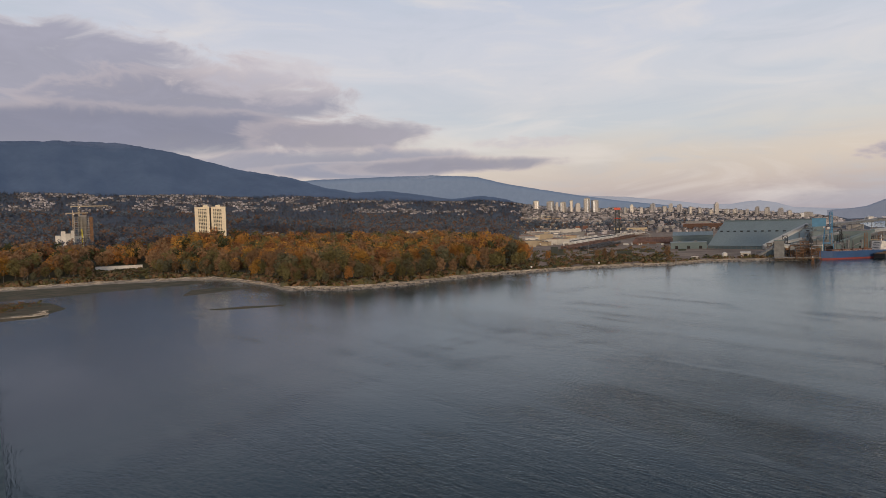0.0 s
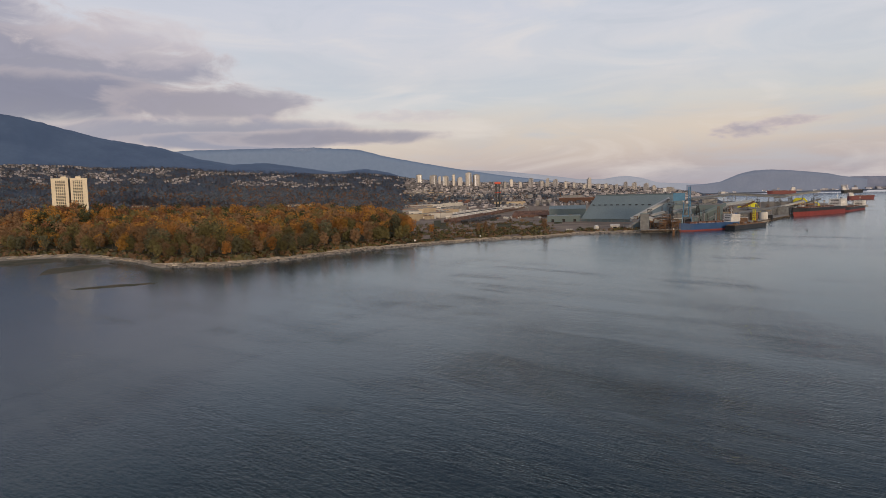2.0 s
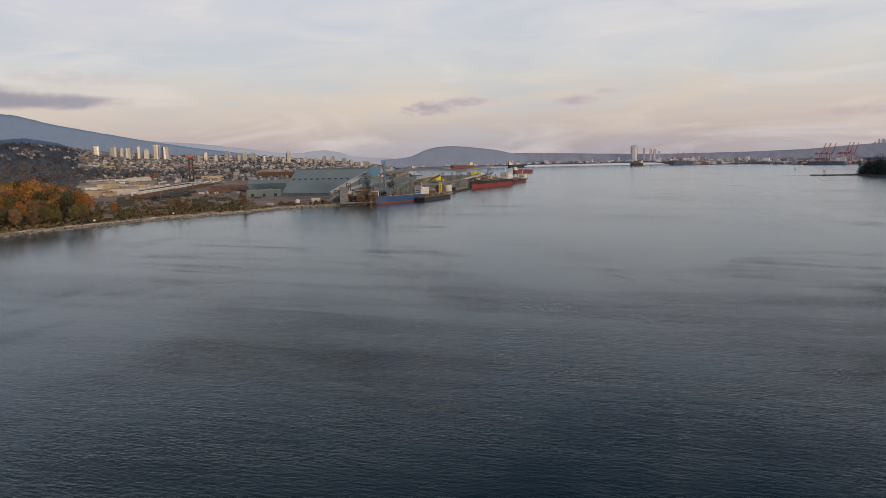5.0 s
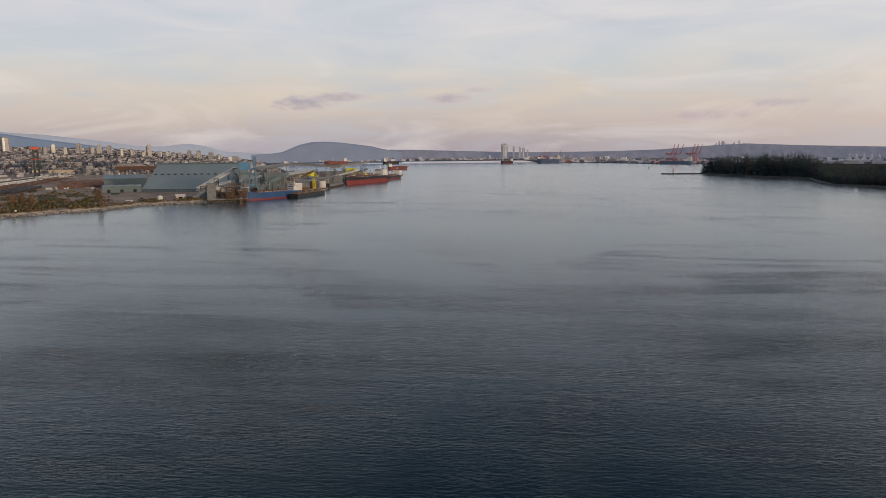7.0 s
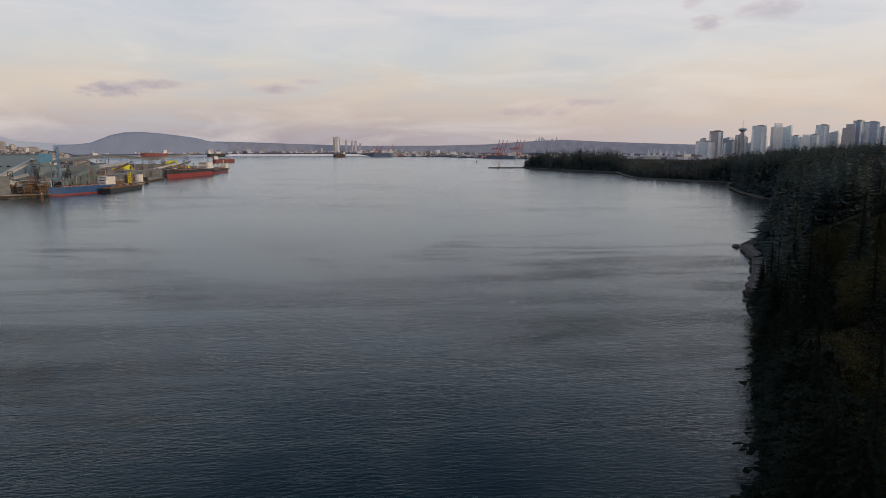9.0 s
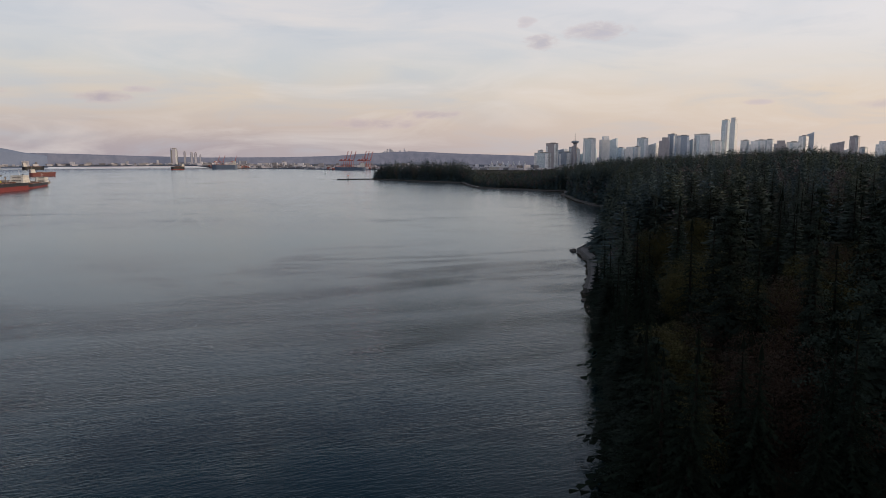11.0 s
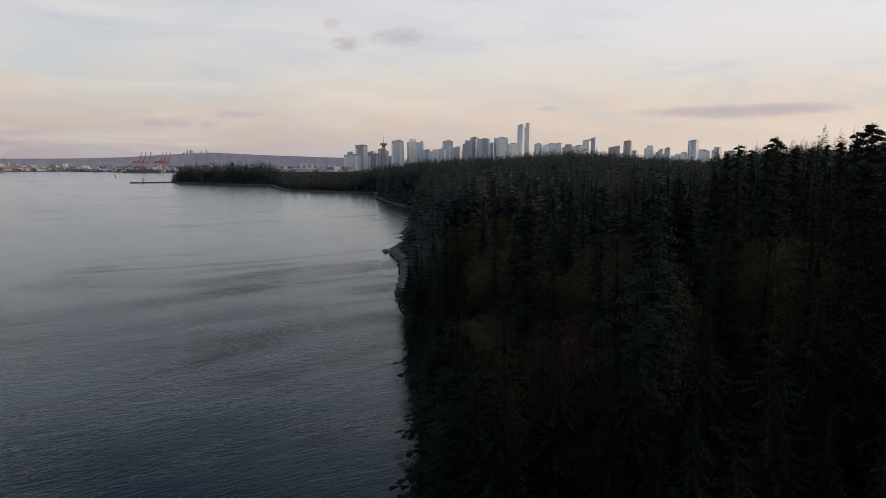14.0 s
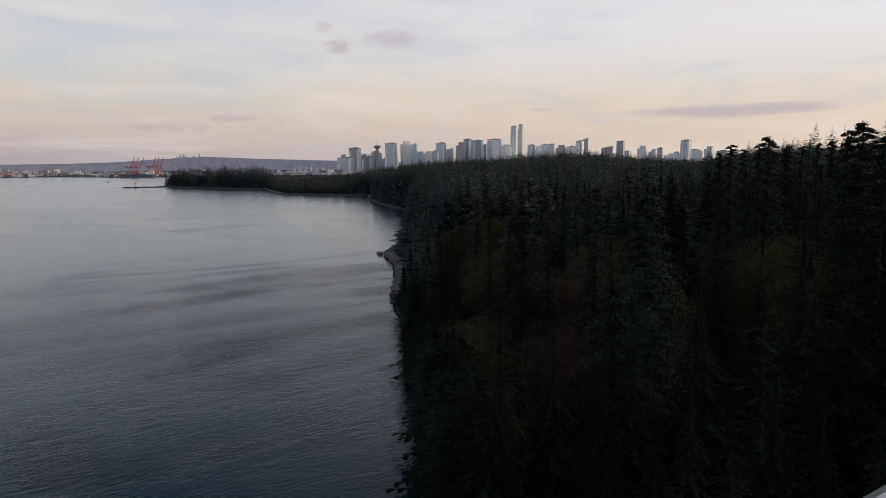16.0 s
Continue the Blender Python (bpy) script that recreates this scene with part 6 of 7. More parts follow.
# ---- yards and works behind the beach ----
CARS = [material("brown_wagon", (0.16, 0.085, 0.06), (0.11, 0.065, 0.05), 0.3, 0.85, spread=0.3),
        material("white_wagon", (0.74, 0.71, 0.66), (0.58, 0.55, 0.50), 0.3, 0.7, spread=0.25),
        material("black_wagon", (0.045, 0.045, 0.05), (0.03, 0.03, 0.034), 0.3, 0.6, spread=0.3)]


def freight_train(x, y, n, kind, label, turn=0.0):
    """A rake of wagons on a track: each wagon a body on two bogies."""
    m = pose(x, y, 6.2, 0, 0, turn)
    t = thing("freight_train", label, "train", m, "freight trains in the yard")
    g = Geo()
    if kind == 1:
        g.bar((-7, 0, 2.7), (7, 0, 2.7), 1.6, 1.6, 8)
    else:
        g.box((0, 0, 1.1), (14.4, 3.0, 3.0), taper=1.0)
        g.gable((0, 0, 4.1), (14.4, 3.0), 0.6)
    for s in (-5, 5):
        g.box((s, 0, 0), (3, 2, 1.1))
    me = g.mesh("wagon", CARS[kind])
    for i in range(n):
        o = new("wagon", me)
        o.parent, o.location = t, (16.0 * i, 0, 0)
    part("track", Geo().box((8 * n, 0, -0.5), (16 * n + 30, 2.8, 0.5)), RUST, t)


for i, (x, y, n, kind) in enumerate(((1250, 318, 20, 0), (1265, 333, 22, 0), (1280, 348, 24, 0), (1230, 290, 18, 2), (1240, 304, 18, 2),
                                     (1470, 362, 58, 1), (1450, 378, 56, 1), (1480, 398, 60, 1), (1500, 424, 58, 1), (1460, 446, 40, 1), (1520, 410, 40, 2),
                                     (1260, 275, 16, 2), (1420, 480, 30, 2), (1560, 340, 40, 0), (1600, 326, 40, 0))):
    freight_train(x, y, n, kind, ("rake of brown covered wagons", "rake of white tank wagons", "rake of dark wagons")[kind] + " on a siding", rnd.uniform(-1, 2))

# Brown saw-tooth sheds beside the sidings.
for i in range(5):
    t = thing("loading_shed", "long brown shed with a saw-tooth roof", "shed", facing(82.1, 1480 + 62 * i, 5.4, 4), "brown saw-tooth sheds")
    part("wall", Geo().box((0, 0, 0), (84, 12, 4)), CARS[0], t)
    for k in range(10):
        part("roof_bay", Geo().gable((-37.8 + 8.4 * k, 0, 4), (8.0, 12.6), 3.0, 0), CARS[0], t)

WORKS = "low works and depots behind the beach"
for name, label, a0, a1, d, top, deep, wall, roof, doors in (
        ("depot", "cream depot with a dark roof", 72.95, 74.0, 1720, 26, 40, WALLS[1], ROOFS[2], 2),
        ("depot", "white flat-roofed works behind the wood", 71.7, 72.8, 1580, 21, 50, WALLS[0], ROOFS[0], 3),
        ("depot", "white two-storey works with a flat roof", 74.6, 76.3, 2290, 28, 40, WALLS[0], ROOFS[0], 3),
        ("depot", "long pale flat-roofed works", 72.6, 74.9, 2400, 23, 60, WALLS[0], ROOFS[0], 4),
        ("depot", "white shed with loading doors", 74.2, 75.0, 1800, 15, 30, WALLS[0], ROOFS[0], 3),
        ("depot", "white shed with loading doors", 75.2, 76.2, 1900, 15, 30, WALLS[0], ROOFS[0], 3),
        ("depot", "long pale depot with a tan roof", 77.0, 82.2, 2900, 45, 90, WALLS[2], ROOFS[0], 6),
        ("depot", "rust-walled depot beside the sidings", 75.9, 76.9, 2760, 33, 50, ROOFS[3], ROOFS[1], 2),
        ("depot", "grey depot with a flat roof", 83.6, 86.4, 2850, 39, 70, WALLS[2], ROOFS[2], 4),
        ("depot", "dark brown depot with a flat roof", 84.4, 87.6, 2700, 30, 60, CARS[0], ROOFS[3], 4),
        ("depot", "tan flat-roofed depot beside the sidings", 79.0, 81.6, 2620, 22, 60, WALLS[1], ROOFS[1], 4),
        ("school", "long low cream building with a rust roof", 61.3, 63.6, 1620, 45, 24, WALLS[1], ROOFS[3], 5),
        ("school", "low pale block among the trees", 49.8, 51.0, 1560, 52, 22, WALLS[1], ROOFS[0], 3)):
    plain_building(name, label, a0, a1, d, top, deep, wall, roof, category="building", doors=doors, group=WORKS, base=north_height((a0 + a1) / 2, d) - 1)
for i in range(150):
    az, d = rnd.uniform(71.5, 94) if i % 2 else rnd.uniform(71.2, 76), rnd.uniform(1500, 3300)
    if 76 < az < 87.8 and d < 3000:
        continue
    if az > 86 and d < 2300:
        continue
    z = north_height(az, d)
    w = rnd.uniform(18, 60)
    plain_building("depot", rnd.choice(("pale flat-roofed depot among others", "small works building with a flat roof")), az - math.degrees(w / 2 / d), az + math.degrees(w / 2 / d), d, z + rnd.uniform(6, 13), rnd.uniform(15, 40),
                   rnd.choice(WALLS), rnd.choice(ROOFS), category="building", group=WORKS, base=z - 1, turn=rnd.uniform(-25, 25))
# Pale silos by the depots.
for az, d in ((82.6, 2560), (83.1, 2570), (83.6, 2580)):
    z = north_height(az, d)
    t = thing("silo", "squat pale concrete silo beside the depots", "silo", facing(az, d, z), "pale silos")
    part("shell", Geo().bar((0, 0, -1), (0, 0, 21), 9, 9, 16), CONCRETE, t)
    part("cap", Geo().bar((0, 0, 21), (0, 0, 23), 9, 3, 16), ROOFS[0], t)
# Trailers, vans and containers parked about the yard.
g = Geo()
for i in range(420):
    az, d = rnd.uniform(71.8, 83.2), rnd.uniform(1440, 2500)
    if az > 77 and d > 1560:
        continue
    p = at(az, d, 0)
    g.box((p.x, p.y, north_height(az, d)), (rnd.uniform(5, 15), 2.6, rnd.uniform(2.2, 4.0)), rnd.choice((0, 90, 10, 80)) + rnd.uniform(-6, 6), rnd.choices((0, 1, 2, 3), (6, 2, 2, 2))[0])
whole("parked_trailers", g, [WALLS[0], ROOFS[3], ROOFS[2], WALLS[1]], "white and rusty trailers parked about the yard", "trailers", kind="stuff")
# Light poles of the yard.
for az, d, h in ((76.9, 1180, 24), (79.3, 1500, 22), (74.4, 1350, 20), (81.0, 1700, 24), (88.0, 1500, 26)):
    z = north_height(az, d)
    t = thing("light_mast", "tall grey yard light mast", "lamp post", facing(az, d, z), "yard light masts")
    part("pole", Geo().bar((0, 0, -1), (0, 0, h), 0.4, 0.2, 6), GREYSTEEL, t)
    part("head", Geo().box((0, 0, h), (2.6, 0.8, 0.5)), GREYSTEEL, t)

# The red-topped dark tower.
t = thing("crane_tower", "dark slim tower with a bright red head", "tower", facing(79.3, 2480, 4))
for x in (-6, 6):
    part("leg", Geo().box((x, 0, 0), (5.5, 8, 86)), GLASSY, t)
part("cross_beam", Geo().box((0, 0, 60), (7, 6, 2.5)), GLASSY, t)
part("head", Geo().box((0, 0, 86), (22, 12, 8)), ORANGERED, t, "bright red head")
part("head_roof", Geo().gable((0, 0, 54), (22, 12), 4), ORANGERED, t)
# A pale arched bridge over the sidings.
t = thing("footbridge", "pale arched steel bridge over the sidings", "bridge", facing(80.6, 1950, 14))
g, h = Geo(), Geo()
for i in range(12):
    a, b = -1 + i / 6, -1 + (i + 1) / 6
    for y in (-4, 4):
        g.bar((a * 42, y, 13 * (1 - a * a)), (b * 42, y, 13 * (1 - b * b)), 0.9, 0.9, 5)
        if i:
            h.bar((a * 42, y, 0), (a * 42, y, 13 * (1 - a * a)), 0.25, 0.25, 4)
part("arch", g, PALE, t)
part("hanger", h, PALE, t)
part("deck", Geo().box((0, 0, -1), (92, 9, 1)), CONCRETE, t)
for x in (-42, 42):
    part("pier", Geo().box((x, 0, -8), (3, 8, 8)), CONCRETE, t)


# ---- town ----
def apartment_block():
    """Two joined cream slabs, a recess between painted near-black for its shade, columns of windows and balconies."""
    d = 1440
    z = north_height(45.8, d)
    top = rise(1.80, d)
    t = thing("apartment_block", "tall cream concrete apartment block lit by the low sun", "apartment block", facing(45.70, d + 9, z))
    H, w = top - z, 2 * d * math.tan(radians(2.42 / 2))
    for s in (-1, 1):
        part("slab", Geo().box((s * w * 0.257, 0, 0), (w * 0.46, 18, H)), CREAM, t)
        part("parapet", Geo().box((s * w * 0.257, 0, H), (w * 0.46 + 0.5, 18.5, 1.0)), CREAM, t)
        part("plant_room", Geo().box((s * w * 0.2 + 3, 2, H + 1), (9, 8, 3.5)), CREAM, t)
    part("recess", Geo().box((0, 2, 0), (w * 0.06, 14, H - 1)), SLOT, t, "recess wall painted near-black as shade between the slabs")
    win = Geo().box((0, 0, 0), (2.3, 0.3, 1.7)).mesh("window", GLASSY)
    bal = Geo().box((0, 0, 0), (3.6, 1.3, 1.1)).mesh("balcony", CREAM)
    n = 26
    for s in (-1, 1):
        for f in range(n):
            for k, x in enumerate((-0.13, -0.075, -0.02, 0.035, 0.09)):
                o = new("window", win)
                o.parent, o.location = t, (w * (s * 0.235 + x + 0.01), -9.1, 3.5 + f * (H - 6) / n)
                if k in (1, 3):
                    b = new("balcony", bal)
                    b.parent, b.location = t, (w * (s * 0.235 + x + 0.03), -9.7, 2.4 + f * (H - 6) / n)


apartment_block()


def building_site():
    """A half-built tower in scaffolding with two tower cranes over it."""
    d = 1480
    z = north_height(36.6, d)
    t = thing("unfinished_tower", "half-built concrete tower in scaffolding", "building", facing(36.62, d, z))
    w, H = 33.0, rise(1.22, d) - z
    n = 18
    me = Geo().box((0, 0, 0), (w, 20, 0.7)).mesh("floor_slab", CONCRETE)
    for k in range(n + 1):
        o = new("floor_slab", me)
        o.parent, o.location = t, (0, 0, H * k / n)
    me = Geo().box((0, 0, 0), (1.0, 1.0, H)).mesh("column", CONCRETE)
    for x in (-15, -9, -3, 3, 9, 15):
        for y in (-9, 9):
            o = new("column", me)
            o.parent, o.location = t, (x, y, 0)
    part("core", Geo().box((0, 1, 0), (12, 9, H + 4)), CONCRETE, t)
    part("netting", Geo().box((13.5, -10.4, 0), (6, 0.4, H)), RUST, t, "brown scaffold netting")
    part("yellow_hoist", Geo().box((-3, -10.8, 0), (1.4, 1.2, H * 0.62)), SULPHUR, t, "yellow hoist mast")
    part("cladding", Geo().box((-8, -10.3, 0), (15, 0.5, H * 0.42)), WALLS[0], t, "pale finished cladding below")
    for az, top, jib, back in ((36.35, 2.06, 52, 14), (35.95, 1.55, 26, 12)):
        c = thing("tower_crane", "pale tower crane with a long level jib", "crane", facing(az, d + 4, z), "tower cranes")
        h = rise(top, d) - z
        m = Geo()
        for x, y in ((-1, -1), (1, -1), (1, 1), (-1, 1)):
            m.bar((x, y, 0), (x, y, h), 0.3, 0.3, 4)
        for k in range(int(h / 4)):
            m.bar((-1, -1, 4 * k), (1, -1, 4 * k + 4), 0.18, 0.18, 4).bar((1, 1, 4 * k), (-1, 1, 4 * k + 4), 0.18, 0.18, 4)
        part("mast", m, WALLS[1], c)
        part("jib", Geo().box((jib / 2, 0, h - 1), (jib, 1.6, 1.8)), WALLS[1], c)
        part("counter_jib", Geo().box((-back / 2, 0, h - 1), (back, 1.8, 1.4)), WALLS[1], c)
        part("counterweight", Geo().box((-back + 1, 0, h - 4), (3, 2, 3.4)), CONCRETE, c)
        part("cab", Geo().box((1.8, -1.6, h - 3.4), (2, 1.6, 2.2)), WHITE, c)
        part("peak", Geo().bar((0, 0, h), (0, 0, h + 6), 0.7, 0.2, 4), WALLS[1], c)
        part("tie", Geo().bar((0, 0, h + 6), (jib * 0.7, 0, h + 0.8), 0.12, 0.12, 4), GREYSTEEL, c)


building_site()
for a0, a1, top in ((34.75, 35.1, -0.12), (35.12, 35.42, 0.2), (35.42, 35.75, 0.02), (35.77, 36.0, 0.24)):
    plain_building("apartment_house", "white low apartment house near the building site", a0, a1, 1440, rise(top, 1440), 18, WALLS[0], ROOFS[2], base=north_height(35, 1440) - 1, doors=3, category="house")
t = thing("retaining_wall", "pale concrete wall behind the mudflat", "wall", facing(38.9, 1118, 4.6))
part("wall", Geo().box((0, 0, 0), (64, 1.5, 8.2)), WALLS[0], t)
part("coping", Geo().box((0, 0, 8.2), (64.5, 2.0, 0.5)), CONCRETE, t)


def tower(az, wide, top, d, mat, z, label, group, crown=0, deep=1.0, name="tower_block"):
    """A far tower: shaft, parapet, plant room, and now and then a stepped or slanted crown."""
    w = 2 * d * math.tan(radians(wide / 2))
    H = rise(top, d) - z
    t = thing(name, label, "tower", facing(az, d + w * deep / 2, z, rnd.choice((-22, -12, 0, 10, 18)) if wide < 0.9 else 0), group)
    if crown == 1:
        part("shaft", Geo().box((0, 0, -5), (w * 0.95, w * deep * 0.9, H * 0.9 + 5)), mat, t)
        part("step", Geo().box((w * 0.1, 0, H * 0.9), (w * 0.62, w * deep * 0.6, H * 0.1)), mat, t)
    elif crown == 2:
        g = Geo().box((0, 0, -5), (w * 0.95, w * deep * 0.9, H * 0.93 + 5))
        part("shaft", g, mat, t)
        x, y, h0 = w * 0.475, w * deep * 0.45, H * 0.93
        s = Geo()
        s.face([(-x, -y, h0), (x, -y, h0), (x, -y, H)]), s.face([(-x, y, h0), (x, y, H), (x, y, h0)])
        s.face([(x, -y, h0), (x, y, h0), (x, y, H), (x, -y, H)]), s.face([(-x, -y, h0), (x, -y, H), (x, y, H), (-x, y, h0)])
        part("slanted_crown", s, mat, t)
    else:
        part("shaft", Geo().box((0, 0, -5), (w * 0.95, w * deep * 0.9, H + 2)), mat, t)
        # Second tone on one side imitates lit and shaded sides, and facade stripes.
        if w > 22:
            part("side_bay", Geo().box((w * 0.30 * (-1) ** int(az * 10), -w * deep * 0.02, -5), (w * 0.30, w * deep * 0.92, H * 0.97 + 2)), F_PALE if mat is not F_PALE else F_GLASS, t)
        # Edge strips, mostly paler than the shaft, stand for highlights.
        for side in (-1, 1):
            part("corner_bay", Geo().box((side * w * 0.42, -w * deep * 0.42, -5), (w * 0.16, w * deep * 0.12, H * (0.96 if side > 0 else 0.90) + 2)), CONCRETE if mat in (F_CREAM, F_GREY, HAZY, FAINT) else F_PALE, t)
        part("parapet", Geo().box((0, 0, H - 3), (w * 0.98, w * deep * 0.93, 1.2)), CONCRETE, t)
        part("plant_room", Geo().box((w * 0.08, 0, H - 1.8), (w * 0.45, w * deep * 0.45, 3.5)), CONCRETE, t)
    return t


UP = "apartment towers of the hillside town"
for i, (az, w, top) in enumerate(((72.66, .55, 1.67), (73.88, .70, 1.60), (74.39, .3, 1.5), (74.91, .55, 1.5), (75.58, .3, 1.62), (76.1, .5, 1.36), (76.86, .55, 1.75), (77.5, .6, 1.57), (80.44, .31, 1.09), (82.11, .39, 1.1), (82.97, .39, .87), (83.48, .31, 1.06), (84.15, .39, .95))):
    z = north_height(az, 3700)
    tower(az, w * 0.82, top - 0.06, 3700, F_CREAM if i in (0, 3, 4, 6, 8, 11) else F_GREY, z, "cream apartment tower above the town" if i in (0, 3, 4, 6, 8, 11) else "grey apartment tower above the town", UP, (0, 0, 1)[i % 3])
for i, (az, w, top) in enumerate(((84.95, .29, .73), (86.88, .38, 1.0), (87.65, .45, .45), (88.26, .34, .46), (89.11, .27, .42), (89.81, .33, .55), (90.5, .39, .49), (91.42, .39, .42), (93.13, 1.1, .02), (86.47, .35, .45), (81.2, .3, .8), (79.9, .3, .85), (85.7, .3, .6), (88.7, .3, .3), (92.0, .35, .2))):
    z = north_height(az, 3550)
    tower(az, w * 0.85, top - 0.04, 3550, F_GREY if i % 3 else F_CREAM, z, "pale apartment tower above the harbour town" if i % 3 else "cream apartment tower above the harbour town", UP, (0, 1, 0)[i % 3])

# Houses of the slopes, past counting.
walls, roofs = Geo(), Geo()
for i in range(2400):
    az, d = rnd.uniform(71.5, 95.5), math.sqrt(rnd.uniform(2750 ** 2, 4050 ** 2))
    if az < 76.5 and d < 3000:
        continue
    z = north_height(az, d)
    p, a = at(az, d, z), rnd.choice((0, 90)) - az + rnd.uniform(-20, 20)
    walls.box((p.x, p.y, z - 3), (rnd.uniform(8, 24), rnd.uniform(8, 14), rnd.choice((7, 8, 10, 12, 16)) + 3), a)
for i in range(20000):
    if len(walls.f) > 8400 * 6:
        break
    az = rnd.uniform(30, 95)
    d = rnd.uniform(3150, 4350) if az < 66 else math.sqrt(rnd.uniform(2500 ** 2, 4300 ** 2))
    if not settled(az, d):
        continue
    z = north_height(az, d)
    w, e, h = rnd.uniform(6, 13), rnd.uniform(6, 9), rnd.uniform(4, 6) + (3 if az > 70 else 2)
    if az > 72 and rnd.random() < 0.06:
        w, h = w * 1.8, h * 1.6
    p, a = at(az, d, z), rnd.choice((0, 30, 60, 90)) + rnd.uniform(-8, 8)
    walls.box((p.x, p.y, z - 2), (w, e, h + 2), a)
    roofs.gable((p.x, p.y, z + h), (w + 1, e + 1), rnd.uniform(1.0, 2.2), a)
whole("hillside_houses", walls, HOUSES, "pale houses scattered over the wooded slopes", "houses", kind="stuff")
whole("hillside_roofs", roofs, HOUSE_ROOF, "dark pitched roofs of the hillside houses", "roofs", kind="stuff")

# ---- far shore: port, cranes, distant towers ----
g = Geo()
for i in range(3000):
    az = rnd.uniform(97, 147)
    d = far_shore(az) + 12 + abs(rnd.gauss(0, 260))
    if d > 4880:
        continue
    if az < 117 and rnd.random() < 0.5:
        continue
    w = rnd.uniform(7, 34)
    p = at(az, d, far_height(az, d) - 1)
    g.box(p, (w, rnd.uniform(8, 22), rnd.uniform(5, 14 if rnd.random() < 0.9 else 32)), -az + rnd.uniform(-20, 20))
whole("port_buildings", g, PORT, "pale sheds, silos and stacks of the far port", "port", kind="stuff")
g = Geo()
for i in range(200):
    az = rnd.choice((rnd.uniform(118, 121), rnd.uniform(127.5, 132)))
    d = far_shore(az) + rnd.uniform(15, 90)
    p = at(az, d, far_height(az, d) - 1)
    g.box(p, (rnd.uniform(12, 26), 8, rnd.uniform(5, 15)), -az)
whole("container_stacks", g, material("containers", (0.40, 0.12, 0.09), (0.26, 0.14, 0.13), 0.02, 0.8, island=0.4), "rust-red stacked containers on the far quay", "containers", kind="stuff")


def gantry(az, d, k, label):
    """A container crane with its boom raised."""
    t = thing("container_crane", label, "crane", facing(az, d, 4, 50), "red container cranes")
    for x in (-8 * k, 8 * k):
        for y in (-9 * k, 9 * k):
            part("leg", Geo().bar((x, y, 0), (x * 0.9, y * 0.7, 46 * k), 1.3 * k, 1.1 * k, 4), CRANE_FAR, t)
    part("portal_beam", Geo().box((0, 0, 16 * k), (17 * k, 20 * k, 2 * k)), CRANE_FAR, t)
    part("girder", Geo().box((0, 6 * k, 44 * k), (5 * k, 46 * k, 3 * k)), CRANE_FAR, t)
    part("machine_house", Geo().box((0, 14 * k, 47 * k), (7 * k, 12 * k, 5 * k)), CRANE_FAR, t)
    for x in (-2 * k, 2 * k):
        part("boom", Geo().bar((x, -14 * k, 45 * k), (x, -34 * k, 96 * k), 1.3 * k, 0.9 * k, 4), CRANE_FAR, t)
    part("apex", Geo().bar((0, -4 * k, 46 * k), (0, -8 * k, 72 * k), 1.0 * k, 0.8 * k, 4), CRANE_FAR, t)


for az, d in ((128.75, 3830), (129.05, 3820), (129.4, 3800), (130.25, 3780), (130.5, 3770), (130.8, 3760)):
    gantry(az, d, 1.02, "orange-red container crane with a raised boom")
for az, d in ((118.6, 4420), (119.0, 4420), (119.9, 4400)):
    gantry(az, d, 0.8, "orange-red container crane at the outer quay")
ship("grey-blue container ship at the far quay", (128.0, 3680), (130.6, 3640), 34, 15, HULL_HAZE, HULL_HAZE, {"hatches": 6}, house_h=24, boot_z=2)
ship("red container ship at the outer quay", (118.2, 4300), (120.2, 4290), 34, 24, HULL_HAZE, HULL_HAZE, {"hatches": 5}, house_h=24, boot_z=2, deckmat=MUTED_RED)

for az, w, top in ((115.45, .48, .80), (116.24, .14, .56), (116.75, .16, .5), (117.05, .2, .46), (117.4, .12, .3)):
    tower(az, w, top, 4800, HAZY, 20, "hazy far tower on the skyline", "far skyline towers")
for i in range(34):
    az = rnd.gauss(133.0, 0.95)
    tower(az, rnd.uniform(0.06, 0.13), 0.42 + 0.40 * math.exp(-(abs(abs(az - 133.2) - 0.6) / 0.5) ** 2) * rnd.uniform(0.4, 1), 4945, FAINT, 60, "faint hazy tower beyond the ridge", "far skyline towers")

# ---- downtown ----
DOWN = "downtown towers beyond the park"
LOOKS = [(F_GLASS, "blue-grey glass office tower"), (F_PALE, "pale concrete high-rise tower"), (F_DARK, "dark glass office tower"), (F_BROWN, "brown stone-clad tower")]
core = ((145.45, 1.43, .46, 0), (146.22, 1.03, 1.25, 3), (147.28, .96, .51, 2), (147.96, .64, .94, 3), (149.25, 1.03, 1.63, 0), (150.46, .72, 1.77, 1), (151.17, .6, 1.61, 0), (151.75, .57, .86, 0), (152.36, .65, .9, 1), (152.99, .52, .94, 1), (153.45, .89, 1.62, 0), (154.3, .65, 1.18, 1), (155.11, .81, 1.63, 3), (155.71, .57, 1.9, 2), (156.51, .97, 1.79, 2), (157.19, .37, 1.42, 0), (157.94, 1.21, 1.87, 1), (158.9, .8, 1.37, 1), (159.61, .48, 2.92, 0), (160.14, .53, 3.08, 1))
for i, (az, w, top, c) in enumerate(core):
    tower(az, w, top, 3380 + 60 * (i % 4), LOOKS[c][0], 4, LOOKS[c][1] + " beyond the park", DOWN, (0, 0, 0, 0, 0, 1, 2, 0, 1, 0, 0, 2, 1, 0, 0, 0, 0, 0, 0, 1)[i])
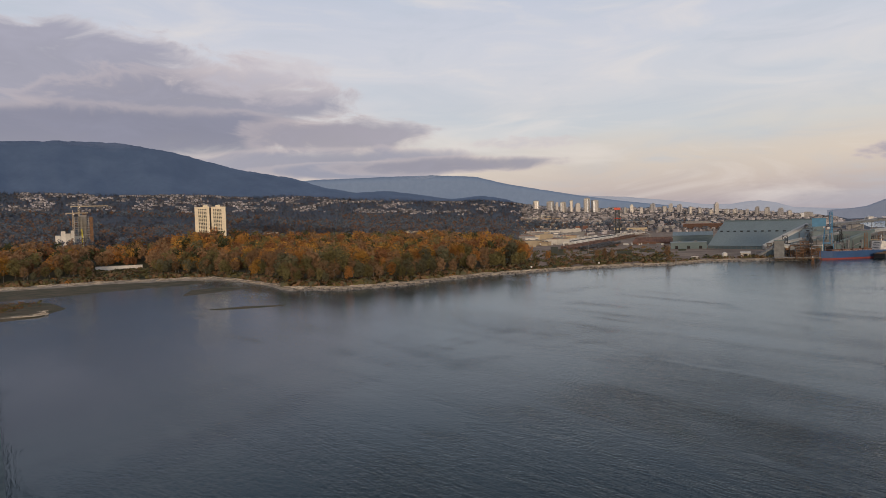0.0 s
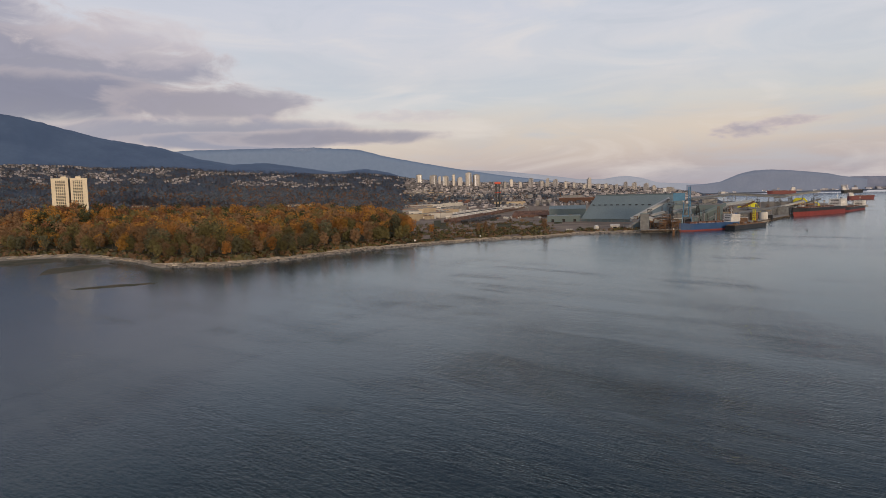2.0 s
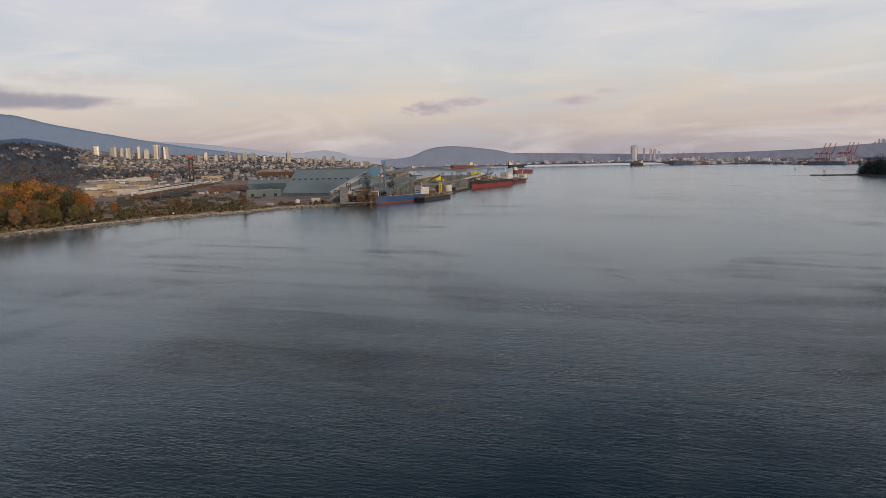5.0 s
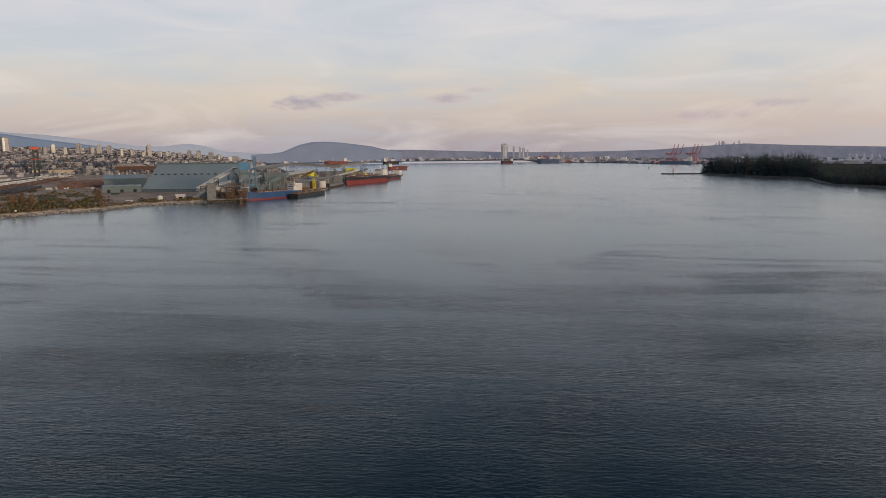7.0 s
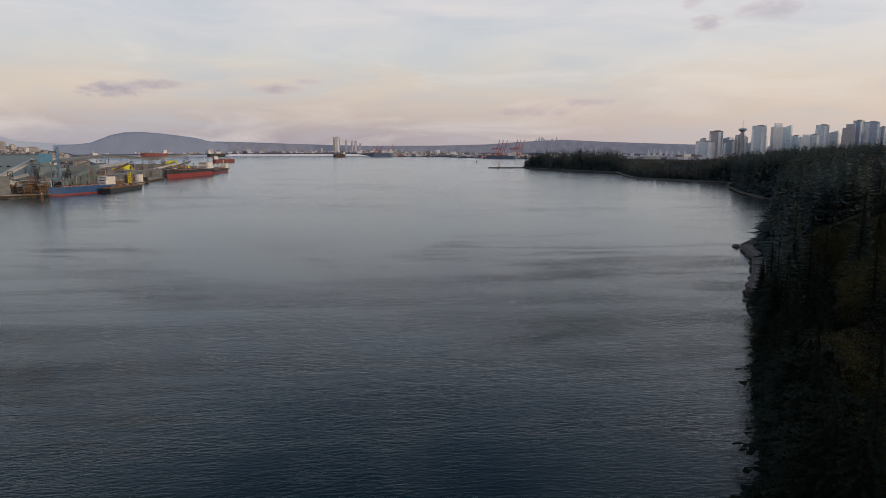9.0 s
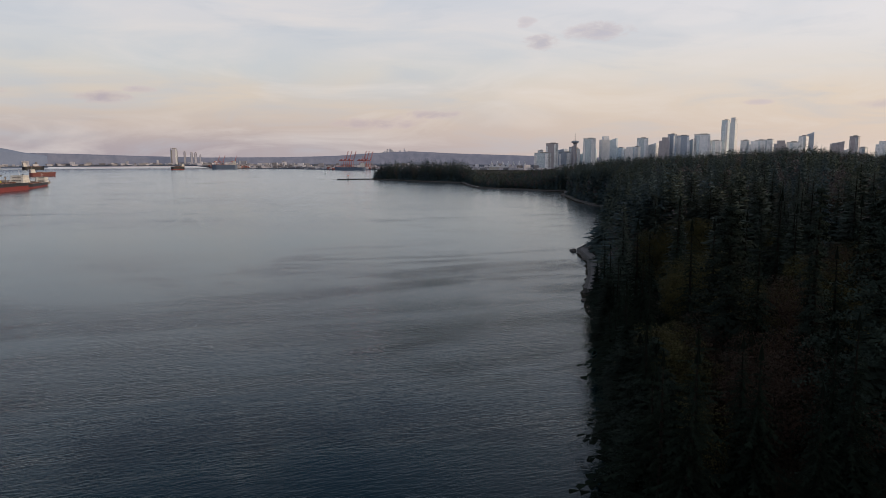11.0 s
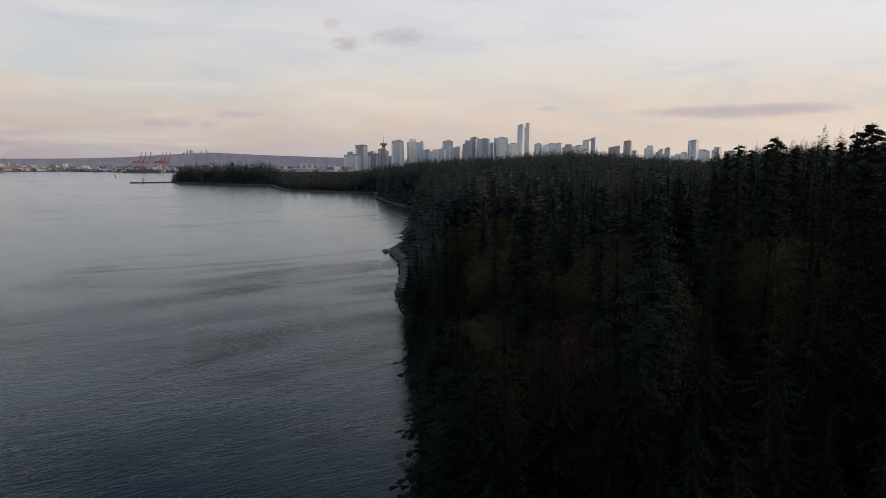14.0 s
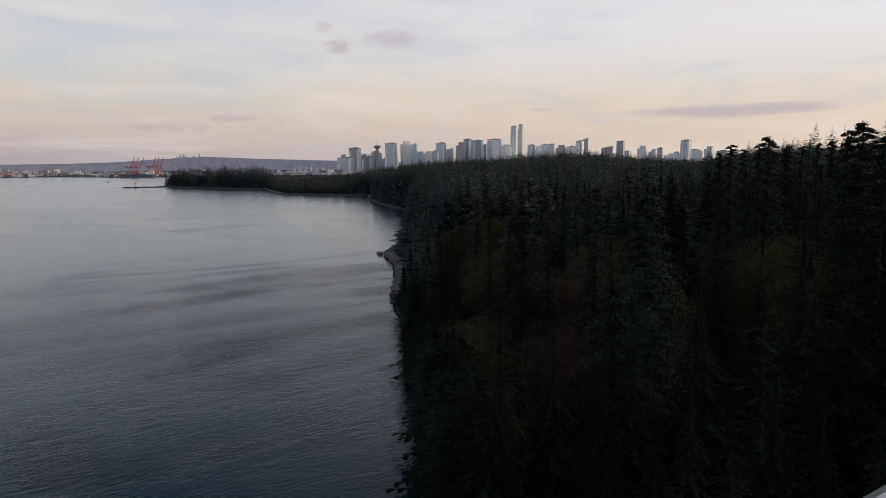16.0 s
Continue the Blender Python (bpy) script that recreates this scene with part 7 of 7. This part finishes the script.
west = ((161.03, .56, 1.36, 1), (161.62, .64, 1.25, 1), (162.1, .6, 1.36, 1), (162.71, .63, 1.4, 1), (163.46, .71, 1.29, 3), (164.33, .71, 1.19, 1), (165.02, .55, 1.63, 1), (165.44, .53, 1.89, 2), (167.2, .85, 1.18, 3), (168.28, .58, 1.56, 3), (169.93, .75, 1.16, 1), (170.9, .4, .85, 1), (171.38, .41, .97, 1), (172.22, 1.17, .51, 1), (173.32, .68, 1.56, 0), (173.91, 1.08, .8, 1), (175.05, .64, 1.02, 1), (176.0, .9, .7, 2))
for i, (az, w, top, c) in enumerate(west):
    tower(az, w, top, 3050 + 50 * (i % 4), LOOKS[c][0], 4, LOOKS[c][1] + " at the park's edge", DOWN, 2 if i in (7, 8) else (0, 1, 0)[i % 3])
for i in range(60):
    az = rnd.uniform(144.5, 177)
    tower(az, rnd.uniform(.25, .6), rnd.uniform(0.15, 0.85), 3560 + rnd.uniform(0, 200), LOOKS[i % 4][0], 4, LOOKS[i % 4][1] + " in the second row", DOWN, i % 3)

# The look-out tower with its disc on top.
d = 3420
t = thing("lookout_tower", "slim tower carrying a round look-out deck", "tower", facing(148.09, d, 4))
H = rise(1.42, d) - 4
part("shaft", Geo().bar((0, 0, 0), (0, 0, H - 14), 9, 8, 12), F_BROWN, t)
part("pod_base", Geo().bar((0, 0, H - 16), (0, 0, H - 9), 8, 18, 20), CONCRETE, t)
part("pod", Geo().bar((0, 0, H - 9), (0, 0, H - 3), 18, 18, 20), F_DARK, t, "round glazed deck")
part("pod_roof", Geo().bar((0, 0, H - 3), (0, 0, H), 18, 8, 20), CONCRETE, t)
part("mast", Geo().bar((0, 0, H), (0, 0, H + 36), 1.4, 0.5, 6), CONCRETE, t)

# The white tent roof on the waterfront.
t = thing("tent_roofed_hall", "waterfront hall under a row of white tent peaks", "building", facing(142.6, 3420, 4))
W = 2 * 3420 * math.tan(radians(1.62))
part("hall", Geo().box((0, 10, 0), (W, 40, 14)), WALLS[0], t)
for k in range(7):
    x = -W / 2 + W * (k + 0.5) / 7
    g = Geo()
    b, hw = 14.0, W / 14
    for i in range(8):
        a0, a1 = i * math.pi / 4, (i + 1) * math.pi / 4
        P = lambda a, f, z: (x + hw * 1.3 * f * math.cos(a), 5 + 22 * f * math.sin(a), z)
        g.face([P(a0, 1, b), P(a1, 1, b), P(a1, 0.4, b + 9), P(a0, 0.4, b + 9)])
        g.face([P(a0, 0.4, b + 9), P(a1, 0.4, b + 9), P(a1, 0.04, b + 30), P(a0, 0.04, b + 30)])
    part("tent_peak", g, SAIL, t, "white fabric peak")

# The lighthouse on the far point.
t = thing("lighthouse", "small white lighthouse on the wooded point", "lighthouse", facing(129.1, 2030, 3))
part("tower", Geo().box((0, 0, 0), (5, 5, 8), taper=0.75), WHITE, t)
part("gallery", Geo().box((0, 0, 8), (5, 5, 0.6)), ORANGERED, t)
part("lantern", Geo().bar((0, 0, 8.6), (0, 0, 11.5), 1.5, 1.2, 8), ORANGERED, t, "red lantern")

# ---- the bridge under the camera ----
RZ = 90 - RAIL_AZ
top = EYE - 0.34
t = thing("bridge_railing", "dark green steel bridge railing with its top paled as sky sheen", "railing", pose(0, 0, 0, 0, 0, RZ))
part("top_rail", Geo().box((0, 0.05, top - 0.07), (240, 0.10, 0.066)), RAILPAINT, t)
# Thin added strip whose pale colour imitates sky reflected on the rail.
part("rail_cap", Geo().box((0, 0.055, top - 0.004), (240, 0.085, 0.006)), RAILTOP, t, "strip painted pale as the rail's sky sheen")
part("bottom_rail", Geo().box((0, 0.05, top - 1.0), (240, 0.06, 0.06)), RAILPAINT, t)
post = Geo().box((0, 0, 0), (0.10, 0.09, 1.08)).mesh("post", RAILPAINT)
bal = Geo().box((0, 0, 0), (0.025, 0.025, 0.90)).mesh("baluster", RAILPAINT)
for i in range(-40, 41):
    o = new("post", post)
    o.parent, o.location = t, (i * 2.5 + 1.25, 0.05, top - 1.14)
for i in range(-110, 111):
    o = new("baluster", bal)
    o.parent, o.location = t, (i * 0.14 + 0.07, 0.05, top - 0.96)
g = Geo().box((0, 6.3, top - 1.5), (1400, 12.5, 0.36))
whole("floor_bridge_deck", g, ASPHALT, "asphalt deck of a high bridge", "bridge deck", pose(0, 0, 0, 0, 0, RZ), kind="structure")
g = Geo().box((0, 0.16, top - 3.4), (1400, 0.3, 1.9))
whole("trim_bridge_girder", g, RAILPAINT, "dark green edge girder of the bridge", "girder", pose(0, 0, 0, 0, 0, RZ), kind="structure")
